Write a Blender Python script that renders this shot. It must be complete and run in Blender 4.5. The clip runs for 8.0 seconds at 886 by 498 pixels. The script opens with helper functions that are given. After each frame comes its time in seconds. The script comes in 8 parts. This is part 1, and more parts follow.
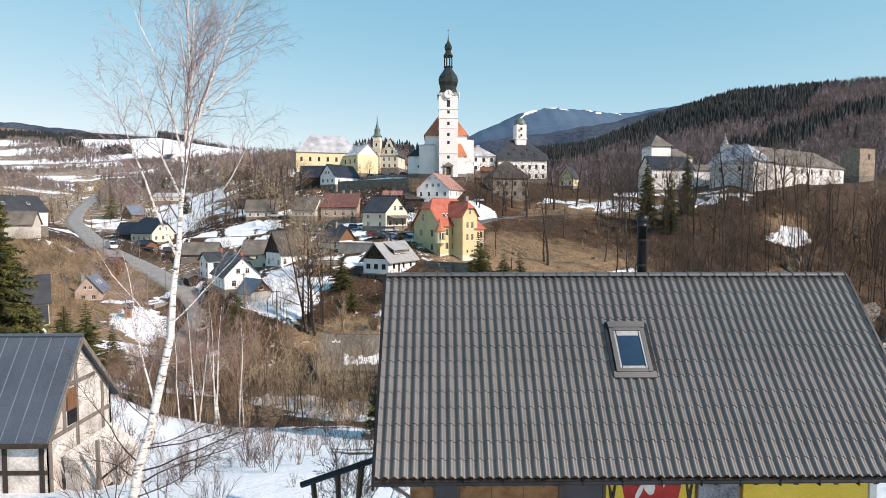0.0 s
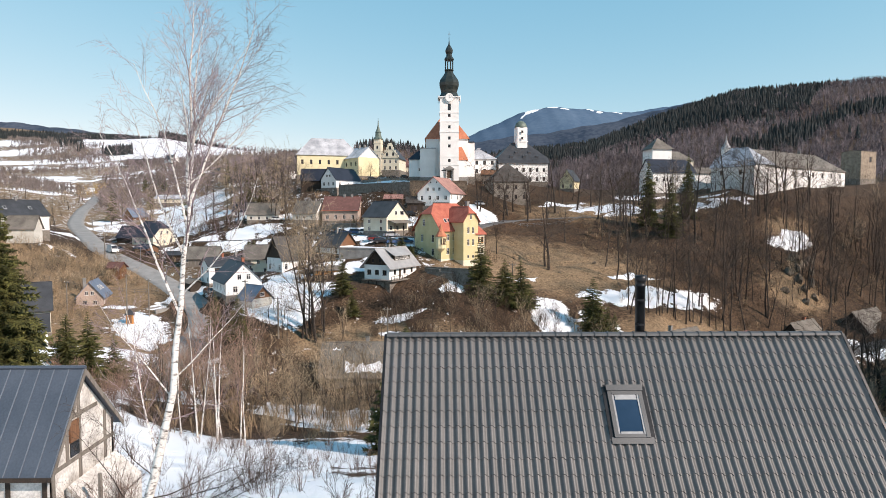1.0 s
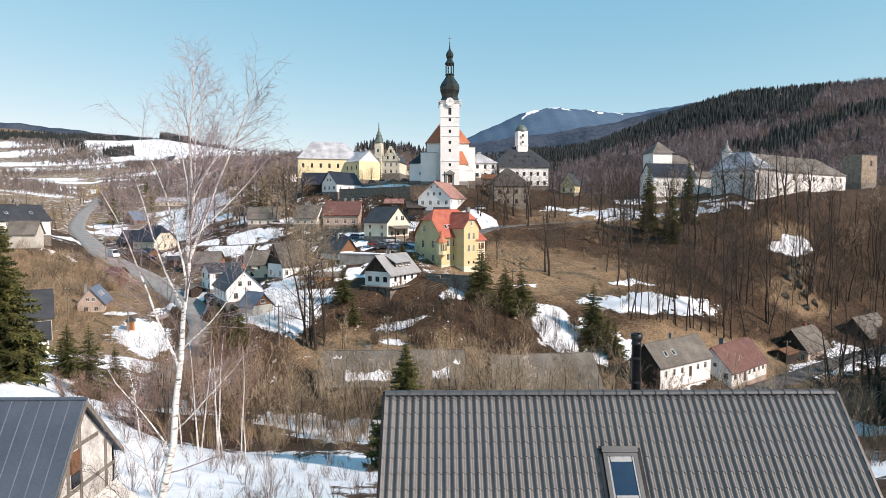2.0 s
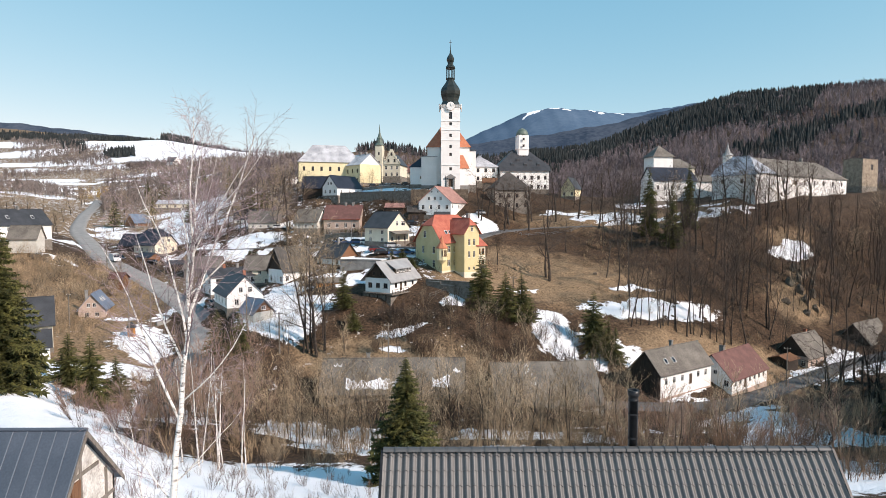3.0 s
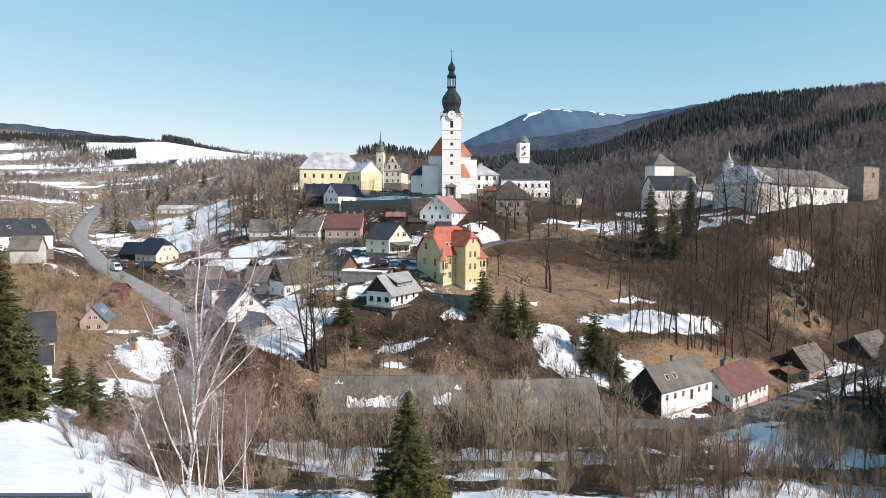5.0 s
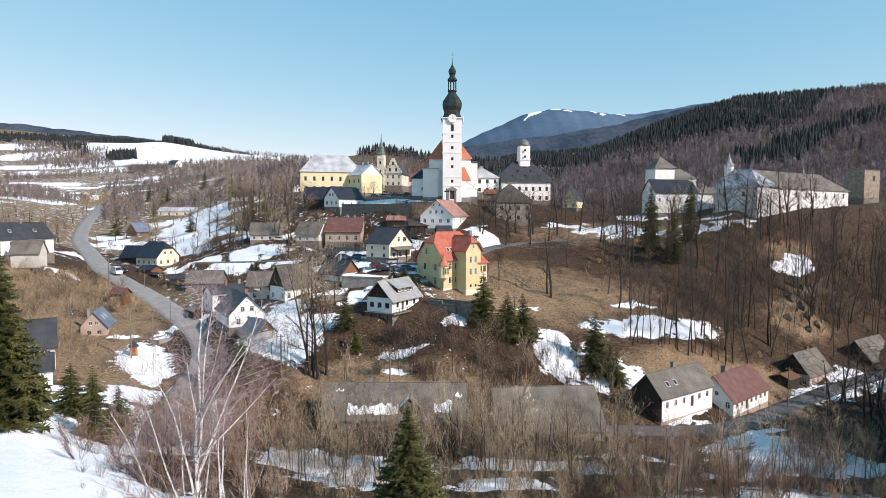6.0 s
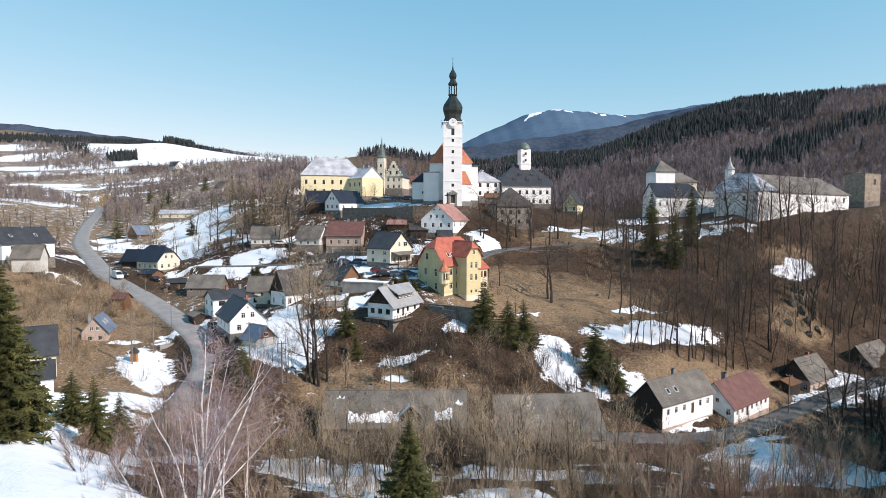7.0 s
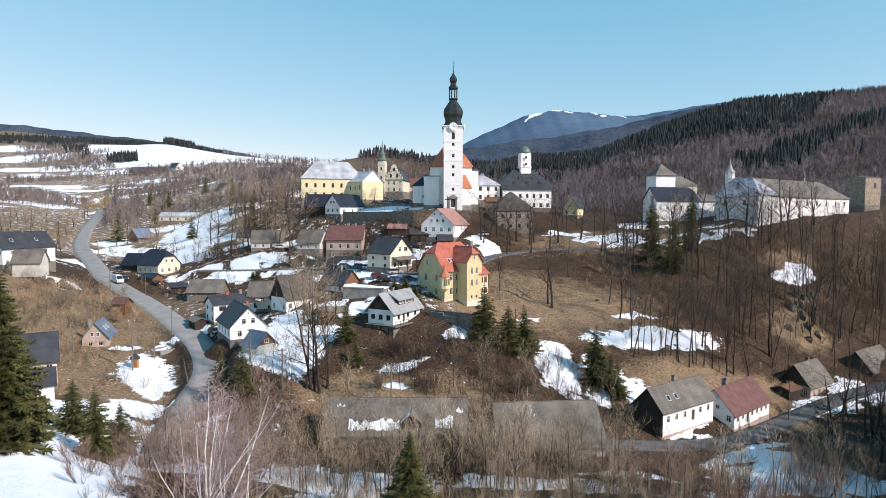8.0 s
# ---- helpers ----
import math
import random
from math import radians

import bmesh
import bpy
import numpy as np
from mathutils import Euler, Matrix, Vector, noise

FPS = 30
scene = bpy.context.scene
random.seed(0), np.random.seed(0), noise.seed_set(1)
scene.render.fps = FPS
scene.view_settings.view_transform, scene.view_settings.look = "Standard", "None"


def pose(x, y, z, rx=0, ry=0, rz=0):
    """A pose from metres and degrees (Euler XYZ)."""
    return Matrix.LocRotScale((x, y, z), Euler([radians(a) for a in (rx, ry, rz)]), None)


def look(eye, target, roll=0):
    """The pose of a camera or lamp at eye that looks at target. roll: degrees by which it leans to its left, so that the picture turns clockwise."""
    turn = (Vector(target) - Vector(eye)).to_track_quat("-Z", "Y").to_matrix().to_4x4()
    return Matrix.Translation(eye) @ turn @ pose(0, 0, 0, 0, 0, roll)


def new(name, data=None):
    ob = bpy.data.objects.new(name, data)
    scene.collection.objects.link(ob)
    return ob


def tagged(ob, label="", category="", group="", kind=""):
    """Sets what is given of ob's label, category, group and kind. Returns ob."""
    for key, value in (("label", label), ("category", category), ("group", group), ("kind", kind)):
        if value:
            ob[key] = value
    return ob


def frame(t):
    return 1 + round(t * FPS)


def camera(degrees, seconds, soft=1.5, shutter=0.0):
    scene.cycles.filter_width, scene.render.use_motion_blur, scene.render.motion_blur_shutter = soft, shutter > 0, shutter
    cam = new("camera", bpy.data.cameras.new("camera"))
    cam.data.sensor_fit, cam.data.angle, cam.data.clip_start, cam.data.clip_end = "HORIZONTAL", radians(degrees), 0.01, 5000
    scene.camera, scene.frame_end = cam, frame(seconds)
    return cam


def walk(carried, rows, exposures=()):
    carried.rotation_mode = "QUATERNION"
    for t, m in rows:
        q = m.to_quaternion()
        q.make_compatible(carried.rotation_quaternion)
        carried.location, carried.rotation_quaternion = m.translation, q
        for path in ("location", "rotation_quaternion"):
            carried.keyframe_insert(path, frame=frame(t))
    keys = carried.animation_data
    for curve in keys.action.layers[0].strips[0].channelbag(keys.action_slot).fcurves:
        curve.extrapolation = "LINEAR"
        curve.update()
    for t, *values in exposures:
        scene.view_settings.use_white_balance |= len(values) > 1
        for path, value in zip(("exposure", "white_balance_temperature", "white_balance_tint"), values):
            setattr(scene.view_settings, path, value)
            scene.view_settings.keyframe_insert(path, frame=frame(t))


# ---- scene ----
cam = camera(72.89, 8.0, soft=0.2)
PATH = [
    (0.0, pose(0.000, 0.000, 30.000, 86.715, 0.055, -0.591)),
    (0.5, pose(0.002, -0.019, 30.744, 86.677, 0.074, -0.545)),
    (1.0, pose(0.027, -0.044, 31.475, 86.644, 0.074, -0.498)),
    (1.5, pose(0.060, -0.070, 32.205, 86.666, 0.075, -0.460)),
    (3.0, pose(0.172, -0.108, 34.323, 86.671, 0.012, -0.345)),
    (3.5, pose(0.149, -0.086, 35.076, 86.691, 0.000, -0.325)),
    (4.0, pose(0.123, -0.054, 35.839, 86.703, -0.011, -0.319)),
    (4.5, pose(0.092, -0.024, 36.577, 86.714, -0.038, -0.305)),
    (6.0, pose(0.024, 0.030, 38.632, 86.681, -0.091, -0.242)),
    (6.5, pose(-0.001, 0.040, 39.289, 86.693, -0.095, -0.228)),
    (7.0, pose(-0.026, 0.044, 39.924, 86.708, -0.113, -0.199)),
    (7.5, pose(-0.056, 0.044, 40.547, 86.735, -0.126, -0.176)),
    (8.0, pose(-0.087, 0.043, 41.165, 86.759, -0.141, -0.180)),
]
walk(cam, PATH, [(0.0, 0.23, 6800, 9), (4.0, 0.20, 6700, 9), (8.0, 0.17, 6300, 8)])

# ---- light: low spring sun from behind and to the east, clear sky ----
SUN_ELEV, SUN_AZ = radians(35), math.atan2(-0.53, 0.85)      # azimuth as an angle in the plan, from +x
to_sun = Vector((math.cos(SUN_AZ) * math.cos(SUN_ELEV), math.sin(SUN_AZ) * math.cos(SUN_ELEV), math.sin(SUN_ELEV)))
world = bpy.data.worlds.new("sky")
scene.world = world
world.use_nodes = True
sky = world.node_tree.nodes.new("ShaderNodeTexSky")
sky.sky_type, sky.sun_disc = "NISHITA", False
sky.sun_elevation, sky.sun_rotation = SUN_ELEV, math.pi / 2 - SUN_AZ
sky.altitude, sky.air_density, sky.dust_density, sky.ozone_density = 300, 0.95, 0.0, 0.25
backing = world.node_tree.nodes["Background"]
# sky colour graded per channel: powers flatten its range, gains tint it
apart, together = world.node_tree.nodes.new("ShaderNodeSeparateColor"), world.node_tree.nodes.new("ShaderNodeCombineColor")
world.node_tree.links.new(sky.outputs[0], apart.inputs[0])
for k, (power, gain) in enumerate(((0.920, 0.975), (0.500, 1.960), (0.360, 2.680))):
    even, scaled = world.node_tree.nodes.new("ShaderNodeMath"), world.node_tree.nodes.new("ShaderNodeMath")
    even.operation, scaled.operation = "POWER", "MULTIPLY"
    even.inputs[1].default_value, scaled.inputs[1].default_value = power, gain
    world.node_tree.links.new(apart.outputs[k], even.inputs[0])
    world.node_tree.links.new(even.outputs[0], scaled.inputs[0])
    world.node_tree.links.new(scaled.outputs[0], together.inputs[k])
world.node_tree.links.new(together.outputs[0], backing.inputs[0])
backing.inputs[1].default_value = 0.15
sun = new("sun", bpy.data.lights.new("sun", "SUN"))
sun.data.energy, sun.data.angle, sun.data.color = 5.1, radians(0.53), (1.0, 0.845, 0.775)
sun.matrix_world = look(to_sun * 100, (0, 0, 0))

# ---- materials ----
def material(name, dark, light, rough=0.8, scale=2.0, fine=25.0, bump=0.3, metal=0.0, island=False, spec=0.4, stretch=(1, 1, 1), each=0.0):
    """A surface with two scales of variation between two colours, and fine relief. each: spread of brightness from object to object."""
    m = bpy.data.materials.new(name)
    m.use_nodes = True
    nt = m.node_tree
    n, l = nt.nodes, nt.links
    bsdf = n["Principled BSDF"]
    co = n.new("ShaderNodeTexCoord")
    mp = n.new("ShaderNodeMapping")
    mp.inputs["Scale"].default_value = stretch
    l.new(co.outputs["Object"], mp.inputs[0])
    big, small = n.new("ShaderNodeTexNoise"), n.new("ShaderNodeTexNoise")
    for tex, s, d in ((big, scale, 4), (small, fine, 5)):
        tex.inputs["Scale"].default_value, tex.inputs["Detail"].default_value = s, d
        l.new(mp.outputs[0], tex.inputs["Vector"])
    mix = n.new("ShaderNodeMix")
    mix.inputs[0].default_value = 0.45
    mix.data_type = "FLOAT"
    l.new(big.outputs[0], mix.inputs[2])
    l.new(small.outputs[0], mix.inputs[3])
    ramp = n.new("ShaderNodeValToRGB")
    ramp.color_ramp.elements[0].position, ramp.color_ramp.elements[1].position = 0.36, 0.64
    ramp.color_ramp.elements[0].color, ramp.color_ramp.elements[1].color = (*dark, 1), (*light, 1)
    l.new(mix.outputs[0], ramp.inputs[0])
    colour = ramp.outputs[0]
    if island or each:
        value = n.new("ShaderNodeMapRange")
        spread = each or 0.35
        value.inputs[3].default_value, value.inputs[4].default_value = 1 - spread, 1 + spread
        if island:
            l.new(n.new("ShaderNodeNewGeometry").outputs["Random Per Island"], value.inputs[0])
        else:
            l.new(n.new("ShaderNodeObjectInfo").outputs["Random"], value.inputs[0])
        hsv = n.new("ShaderNodeHueSaturation")
        l.new(value.outputs[0], hsv.inputs["Value"])
        l.new(colour, hsv.inputs["Color"])
        colour = hsv.outputs[0]
    l.new(colour, bsdf.inputs["Base Color"])
    bsdf.inputs["Roughness"].default_value, bsdf.inputs["Metallic"].default_value = rough, metal
    bsdf.inputs["Specular IOR Level"].default_value = spec
    if bump:
        b = n.new("ShaderNodeBump")
        b.inputs["Strength"].default_value, b.inputs["Distance"].default_value = bump, 0.02
        l.new(mix.outputs[0], b.inputs["Height"])
        l.new(b.outputs[0], bsdf.inputs["Normal"])
    return m


WHITE = material("white_plaster", (0.75, 0.74, 0.72), (0.86, 0.85, 0.83), 0.9, 0.35, 6, 0.15)
OLDWHITE = material("aged_plaster", (0.42, 0.40, 0.36), (0.66, 0.64, 0.58), 0.9, 0.5, 5, 0.2)
YELLOW = material("yellow_plaster", (0.52, 0.44, 0.24), (0.64, 0.56, 0.33), 0.9, 0.4, 6, 0.15)
PALEYELLOW = material("pale_yellow_plaster", (0.66, 0.58, 0.36), (0.78, 0.70, 0.46), 0.9, 0.4, 6, 0.15)
CREAM = material("cream_plaster", (0.60, 0.54, 0.42), (0.74, 0.68, 0.55), 0.9, 0.4, 6, 0.15)
PINK = material("pinkish_plaster", (0.36, 0.27, 0.22), (0.50, 0.395, 0.33), 0.9, 0.5, 6, 0.2)
# grey plaster, darkened to paint in the shade on the wall
GREYWALL = material("shade_grey_plaster", (0.16, 0.145, 0.125), (0.34, 0.31, 0.27), 0.95, 0.5, 5, 0.3)
STONE = material("rubble_stone", (0.10, 0.09, 0.075), (0.26, 0.23, 0.20), 0.95, 1.2, 5, 0.8)
CONCRETE = material("concrete", (0.15, 0.143, 0.135), (0.30, 0.29, 0.275), 0.9, 0.6, 8, 0.3)
DARKWOOD = material("dark_boarding", (0.020, 0.014, 0.010), (0.055, 0.038, 0.026), 0.8, 1.0, 12, 0.3, stretch=(6, 6, 0.6))
GREYWOOD = material("grey_weathered_wood", (0.10, 0.085, 0.07), (0.24, 0.21, 0.18), 0.9, 1.0, 12, 0.4, stretch=(5, 5, 0.6))
ORANGEWOOD = material("orange_wood", (0.36, 0.15, 0.04), (0.55, 0.26, 0.07), 0.7, 2, 14, 0.3, stretch=(5, 5, 0.6))
BROWNWOOD = material("brown_wood", (0.11, 0.05, 0.025), (0.22, 0.11, 0.055), 0.7, 2, 14, 0.3, stretch=(5, 5, 0.6))
SLATE = material("dark_slate", (0.022, 0.023, 0.026), (0.056, 0.058, 0.064), 0.55, 0.5, 9, 0.4)
NAVY = material("blue_black_roofing", (0.010, 0.012, 0.020), (0.024, 0.027, 0.042), 0.5, 0.5, 9, 0.3)
GREYROOF = material("grey_sheet_roofing", (0.24, 0.24, 0.24), (0.36, 0.36, 0.36), 0.5, 0.6, 9, 0.2)
ASBESTOS = material("weathered_fibre_cement", (0.085, 0.075, 0.064), (0.200, 0.180, 0.155), 0.85, 0.35, 4, 0.5)
DARKROOF = material("brown_grey_roofing", (0.040, 0.036, 0.033), (0.095, 0.086, 0.078), 0.8, 0.4, 6, 0.4)
BLUEROOF = material("blue_grey_roofing", (0.10, 0.13, 0.18), (0.19, 0.23, 0.30), 0.5, 0.5, 9, 0.3)
REDROOF = material("red_tile_roofing", (0.30, 0.070, 0.045), (0.46, 0.145, 0.092), 0.7, 0.8, 10, 0.5)
ORANGEROOF = material("orange_tile_roofing", (0.36, 0.12, 0.06), (0.50, 0.20, 0.11), 0.7, 0.8, 10, 0.5)
BROWNRED = material("brown_red_roofing", (0.10, 0.046, 0.040), (0.17, 0.082, 0.070), 0.75, 0.7, 9, 0.4)
PALEROOF = material("snow_dusted_roofing", (0.22, 0.23, 0.25), (0.56, 0.57, 0.60), 0.7, 0.3, 2.5, 0.3)
COPPER = material("green_copper", (0.07, 0.10, 0.085), (0.15, 0.19, 0.16), 0.55, 1.0, 8, 0.2)
DOME = material("dark_dome_sheet", (0.012, 0.016, 0.014), (0.034, 0.042, 0.038), 0.36, 1.0, 7, 0.2)
BRICK = material("brick_red", (0.22, 0.08, 0.05), (0.38, 0.16, 0.10), 0.9, 2, 14, 0.5)
GLASS = material("window_glass", (0.012, 0.014, 0.018), (0.03, 0.034, 0.042), 0.08, 0.4, 2, 0.0, spec=0.6)
FRAME = material("white_frame", (0.60, 0.59, 0.56), (0.75, 0.74, 0.71), 0.6, 3, 20, 0.1)
DARKFRAME = material("dark_frame", (0.05, 0.03, 0.02), (0.11, 0.07, 0.045), 0.6, 3, 20, 0.1)
METALGREY = material("grey_metal", (0.18, 0.18, 0.18), (0.30, 0.30, 0.31), 0.4, 3, 20, 0.1, metal=0.6)
BLACKMETAL = material("black_metal", (0.010, 0.010, 0.011), (0.028, 0.028, 0.030), 0.38, 3, 20, 0.1, metal=0.4)
SNOW = material("snow", (0.74, 0.77, 0.82), (0.88, 0.89, 0.91), 0.75, 0.6, 5, 0.4)
ROCK = material("rock", (0.045, 0.035, 0.027), (0.20, 0.16, 0.12), 0.95, 0.8, 4, 1.0)
BARK = material("dark_bark", (0.016, 0.012, 0.010), (0.085, 0.067, 0.054), 0.95, 3, 20, 0.5, each=0.3)
TWIG = material("grey_brown_twigs", (0.060, 0.045, 0.031), (0.50, 0.385, 0.255), 0.9, 0.5, 4, 0.0, each=0.55)
BRUSH = material("brown_brush", (0.060, 0.043, 0.028), (0.48, 0.350, 0.220), 0.9, 0.25, 2, 0.0, island=True)
DARKTWIG = material("dark_brown_twigs", (0.022, 0.016, 0.013), (0.105, 0.078, 0.062), 0.9, 0.5, 4, 0.0, each=0.35)
DARKBRUSH = material("dark_brown_brush", (0.022, 0.014, 0.010), (0.100, 0.066, 0.045), 0.9, 0.25, 2, 0.0, island=True)
REDTWIG = material("reddish_twigs", (0.11, 0.066, 0.050), (0.38, 0.25, 0.19), 0.9, 0.4, 3, 0.0, each=0.25)
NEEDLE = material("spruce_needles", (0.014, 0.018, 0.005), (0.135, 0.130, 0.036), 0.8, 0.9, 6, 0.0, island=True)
# dark needles shifted slightly blue to paint in the distance haze
HAZENEEDLE = material("haze_tinted_spruce_needles", (0.010, 0.014, 0.015), (0.036, 0.042, 0.042), 0.9, 0.02, 0.2, 0.0, island=True)
# purple of bare twigs, with some distance haze mixed into the colour
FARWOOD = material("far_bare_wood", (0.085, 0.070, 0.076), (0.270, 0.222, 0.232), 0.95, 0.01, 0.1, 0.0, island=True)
ASPHALT = material("worn_asphalt", (0.20, 0.193, 0.185), (0.31, 0.30, 0.285), 0.9, 0.4, 6, 0.1)
PINKROOF = material("faded_pink_roofing", (0.26, 0.13, 0.11), (0.40, 0.23, 0.19), 0.75, 0.7, 9, 0.4)
SNOWSLATE = material("snow_streaked_slate", (0.02, 0.024, 0.034), (0.55, 0.58, 0.64), 0.6, 0.25, 1.6, 0.2)
METALTILE = material("graphite_metal_tile", (0.074, 0.074, 0.074), (0.112, 0.111, 0.110), 0.50, 0.8, 30, 0.05, metal=0.25, spec=0.5)
SEAM = material("blue_grey_seam_sheet", (0.050, 0.060, 0.078), (0.082, 0.094, 0.118), 0.40, 0.6, 12, 0.05, spec=0.6)
OSB = material("chipboard", (0.17, 0.085, 0.035), (0.34, 0.19, 0.085), 0.8, 6, 40, 0.2)
BIRCHBARK = material("birch_bark", (0.060, 0.050, 0.044), (0.72, 0.68, 0.63), 0.8, 5, 16, 0.5, stretch=(1, 1, 3.0))
for nd in BIRCHBARK.node_tree.nodes:
    if nd.bl_idname == "ShaderNodeValToRGB":
        nd.color_ramp.elements[0].position, nd.color_ramp.elements[1].position = 0.37, 0.51
BIRCHTWIG = material("birch_twigs", (0.15, 0.105, 0.108), (0.40, 0.305, 0.31), 0.8, 0.5, 4, 0.0, island=True)
SHOOTS = material("meadow_shoots", (0.055, 0.036, 0.030), (0.21, 0.145, 0.115), 0.9, 0.5, 3, 0.0, island=True)
# blue of the reflected sky is put into the glass colour
SKYPANE = material("sky_tinted_glass", (0.010, 0.024, 0.050), (0.020, 0.040, 0.075), 0.05, 0.4, 2, 0.0, spec=0.6)
DINGY = material("dingy_whitewash", (0.34, 0.31, 0.28), (0.72, 0.69, 0.645), 0.95, 1.6, 9, 0.9)
POSTERRED = material("red_poster", (0.30, 0.012, 0.014), (0.46, 0.03, 0.022), 0.6, 2, 20, 0.0)
POSTERYELLOW = material("yellow_poster", (0.62, 0.44, 0.03), (0.74, 0.56, 0.08), 0.6, 1, 20, 0.0)
POSTERGREY = material("grey_poster", (0.08, 0.09, 0.11), (0.30, 0.32, 0.36), 0.6, 3, 20, 0.0)
POSTERBLACK = material("black_paint", (0.012, 0.011, 0.010), (0.03, 0.028, 0.025), 0.6, 3, 20, 0.0)
# mountain forest with the distance haze painted in as blue
HAZEHILL = material("haze_blue_forest", (0.070, 0.115, 0.178), (0.100, 0.150, 0.215), 1.0, 0.006, 0.05, 0.0, spec=0.0)
# dark forest of the nearer ridges, blue haze mixed into its colour
HAZERIDGE = material("haze_dark_forest", (0.034, 0.050, 0.076), (0.080, 0.096, 0.124), 1.0, 0.01, 0.08, 0.0, spec=0.0)
RUINSTONE = material("ruined_masonry", (0.17, 0.135, 0.10), (0.36, 0.30, 0.235), 0.95, 0.8, 5, 0.8)
PALESEAM = material("pale_seam", (0.10, 0.115, 0.14), (0.16, 0.18, 0.21), 0.4, 1, 12, 0.0, spec=0.6)
GOLDTWIG = material("golden_willow_twigs", (0.26, 0.16, 0.045), (0.50, 0.34, 0.11), 0.9, 0.3, 3, 0.0, island=True)
RUSTBRUSH = material("rust_brown_twigs", (0.095, 0.055, 0.034), (0.42, 0.260, 0.160), 0.9, 0.5, 3, 0.0, each=0.4)
# darkened asphalt; on the lane its colour stands in for tree shade
DARKASPHALT = material("dark_asphalt", (0.075, 0.073, 0.072), (0.15, 0.146, 0.142), 0.8, 0.4, 6, 0.1)

# ---- the lie of the land: cross-sections that fan out over the valley; each is (distance ahead, height) ----
NEAR = [(-80, 30), (-20, 27.5), (0, 24.5), (10, 22.6), (30, 17.0)]
SECTIONS = {}
SECTIONS[-2.20] = [(-80, 34), (0, 27), (60, 20), (110, 16), (180, 32), (300, 42), (700, 90), (1700, 290), (2400, 300), (4800, 200)]
SECTIONS[-0.71] = [(-80, 30), (0, 24.5), (30, 19), (62, 14.5), (105, 9.5), (135, 13), (160, 21), (178, 26.6), (260, 34), (395, 47), (700, 76), (850, 105), (1030, 148), (1700, 275), (2200, 330), (3000, 300), (4800, 200)]
SECTIONS[-0.58] = [(-80, 30), (0, 24.5), (30, 18), (68, 10.8), (83, 7.9), (115, 7.2), (130, 8.6), (142, 10.6), (165, 16.2), (205, 21.5), (290, 28), (400, 39.6), (520, 51), (780, 92), (900, 117), (1050, 156), (1500, 224), (2200, 318), (3000, 290), (4800, 200)]
SECTIONS[-0.455] = [*NEAR, (67, 7.5), (90, 4.6), (112, 4.9), (129, 6.9), (143, 10), (168, 15), (200, 18.6), (215, 22), (300, 30), (360, 38), (500, 55), (764, 95), (900, 124), (1040, 164), (1300, 185), (2200, 290), (3000, 270), (4800, 200)]
SECTIONS[-0.323] = [*NEAR, (67, 5.8), (92, 2.5), (105, 8.6), (118, 11.9), (133, 12.4), (150, 15.3), (175, 17.6), (195, 22.9), (205, 26.6), (260, 36.5), (300, 44), (400, 58), (600, 82), (1000, 138), (1200, 142), (2200, 235), (3000, 240), (4800, 200)]
SECTIONS[-0.21] = [*NEAR, (67, 5.8), (90, 0.6), (104, 3), (116, 7.6), (126, 13.6), (142, 17), (160, 21.6), (178, 24.5), (202, 27.1), (216, 31), (224, 38.5), (236, 41.4), (262, 47), (350, 52), (500, 76), (1000, 128), (1300, 130), (2200, 110), (4800, 150)]
SECTIONS[-0.096] = [*NEAR, (67, 5.8), (90, 0.6), (104, 5), (111, 8.2), (122, 11), (128, 15.8), (138, 17.7), (152, 23.6), (167, 26.8), (190, 30.4), (205, 34), (212, 40), (226, 42.6), (250, 45.6), (290, 50.5), (400, 48), (600, 78), (780, 122), (900, 127), (1000, 122), (2200, 100), (4800, 150)]
SECTIONS[0.017] = [*NEAR, (67, 5.8), (90, 0.8), (111, 7.2), (125, 15), (146, 19.2), (153, 20.8), (170, 25.3), (190, 32.4), (200, 37.5), (208, 43), (216, 44.4), (280, 47), (400, 42), (600, 72), (800, 108), (1000, 100), (2200, 120), (4800, 150)]
SECTIONS[0.14] = [*NEAR, (67, 5.6), (90, 1.5), (115, 6), (124, 9.4), (147, 14.8), (160, 17.8), (177, 24.5), (190, 27.9), (205, 31.7), (222, 36.5), (238, 44), (280, 46), (400, 38), (600, 60), (900, 120), (1400, 178), (2000, 190), (4800, 200)]
SECTIONS[0.254] = [*NEAR, (67, 5.2), (90, 1.5), (108, 0.2), (126, 3.8), (142, 11.6), (152, 15.2), (178, 21.1), (199, 30.8), (225, 38), (250, 41), (330, 40), (420, 48), (600, 80), (830, 122), (1200, 150), (2200, 240), (4800, 250)]
SECTIONS[0.377] = [*NEAR, (67, 5.0), (86, 1.2), (105, -1.2), (113, -0.9), (130, 4), (142, 8.8), (155, 13.3), (169, 20.4), (178, 25), (203, 31.8), (225, 38.5), (250, 42), (330, 44), (450, 58), (650, 97), (850, 167), (1100, 190), (2200, 300), (4800, 300)]
SECTIONS[0.491] = [*NEAR, (67, 5.0), (87, 0.6), (108, -2.4), (118, -2.3), (143, 2), (150, 4), (160, 9.4), (171, 15.4), (183, 24.5), (194, 33), (203, 39.4), (220, 41.6), (250, 43), (330, 46), (450, 66), (650, 122), (880, 205), (1100, 212), (4800, 300)]
SECTIONS[0.605] = [*NEAR, (67, 5.0), (88, 1.2), (128, -4.8), (146, -3.6), (155, 1.2), (164, 7), (174, 16.6), (187, 22.5), (202, 33), (211, 38.6), (220, 41.2), (250, 43), (330, 48), (450, 72), (600, 118), (880, 213), (1100, 219), (4800, 300)]
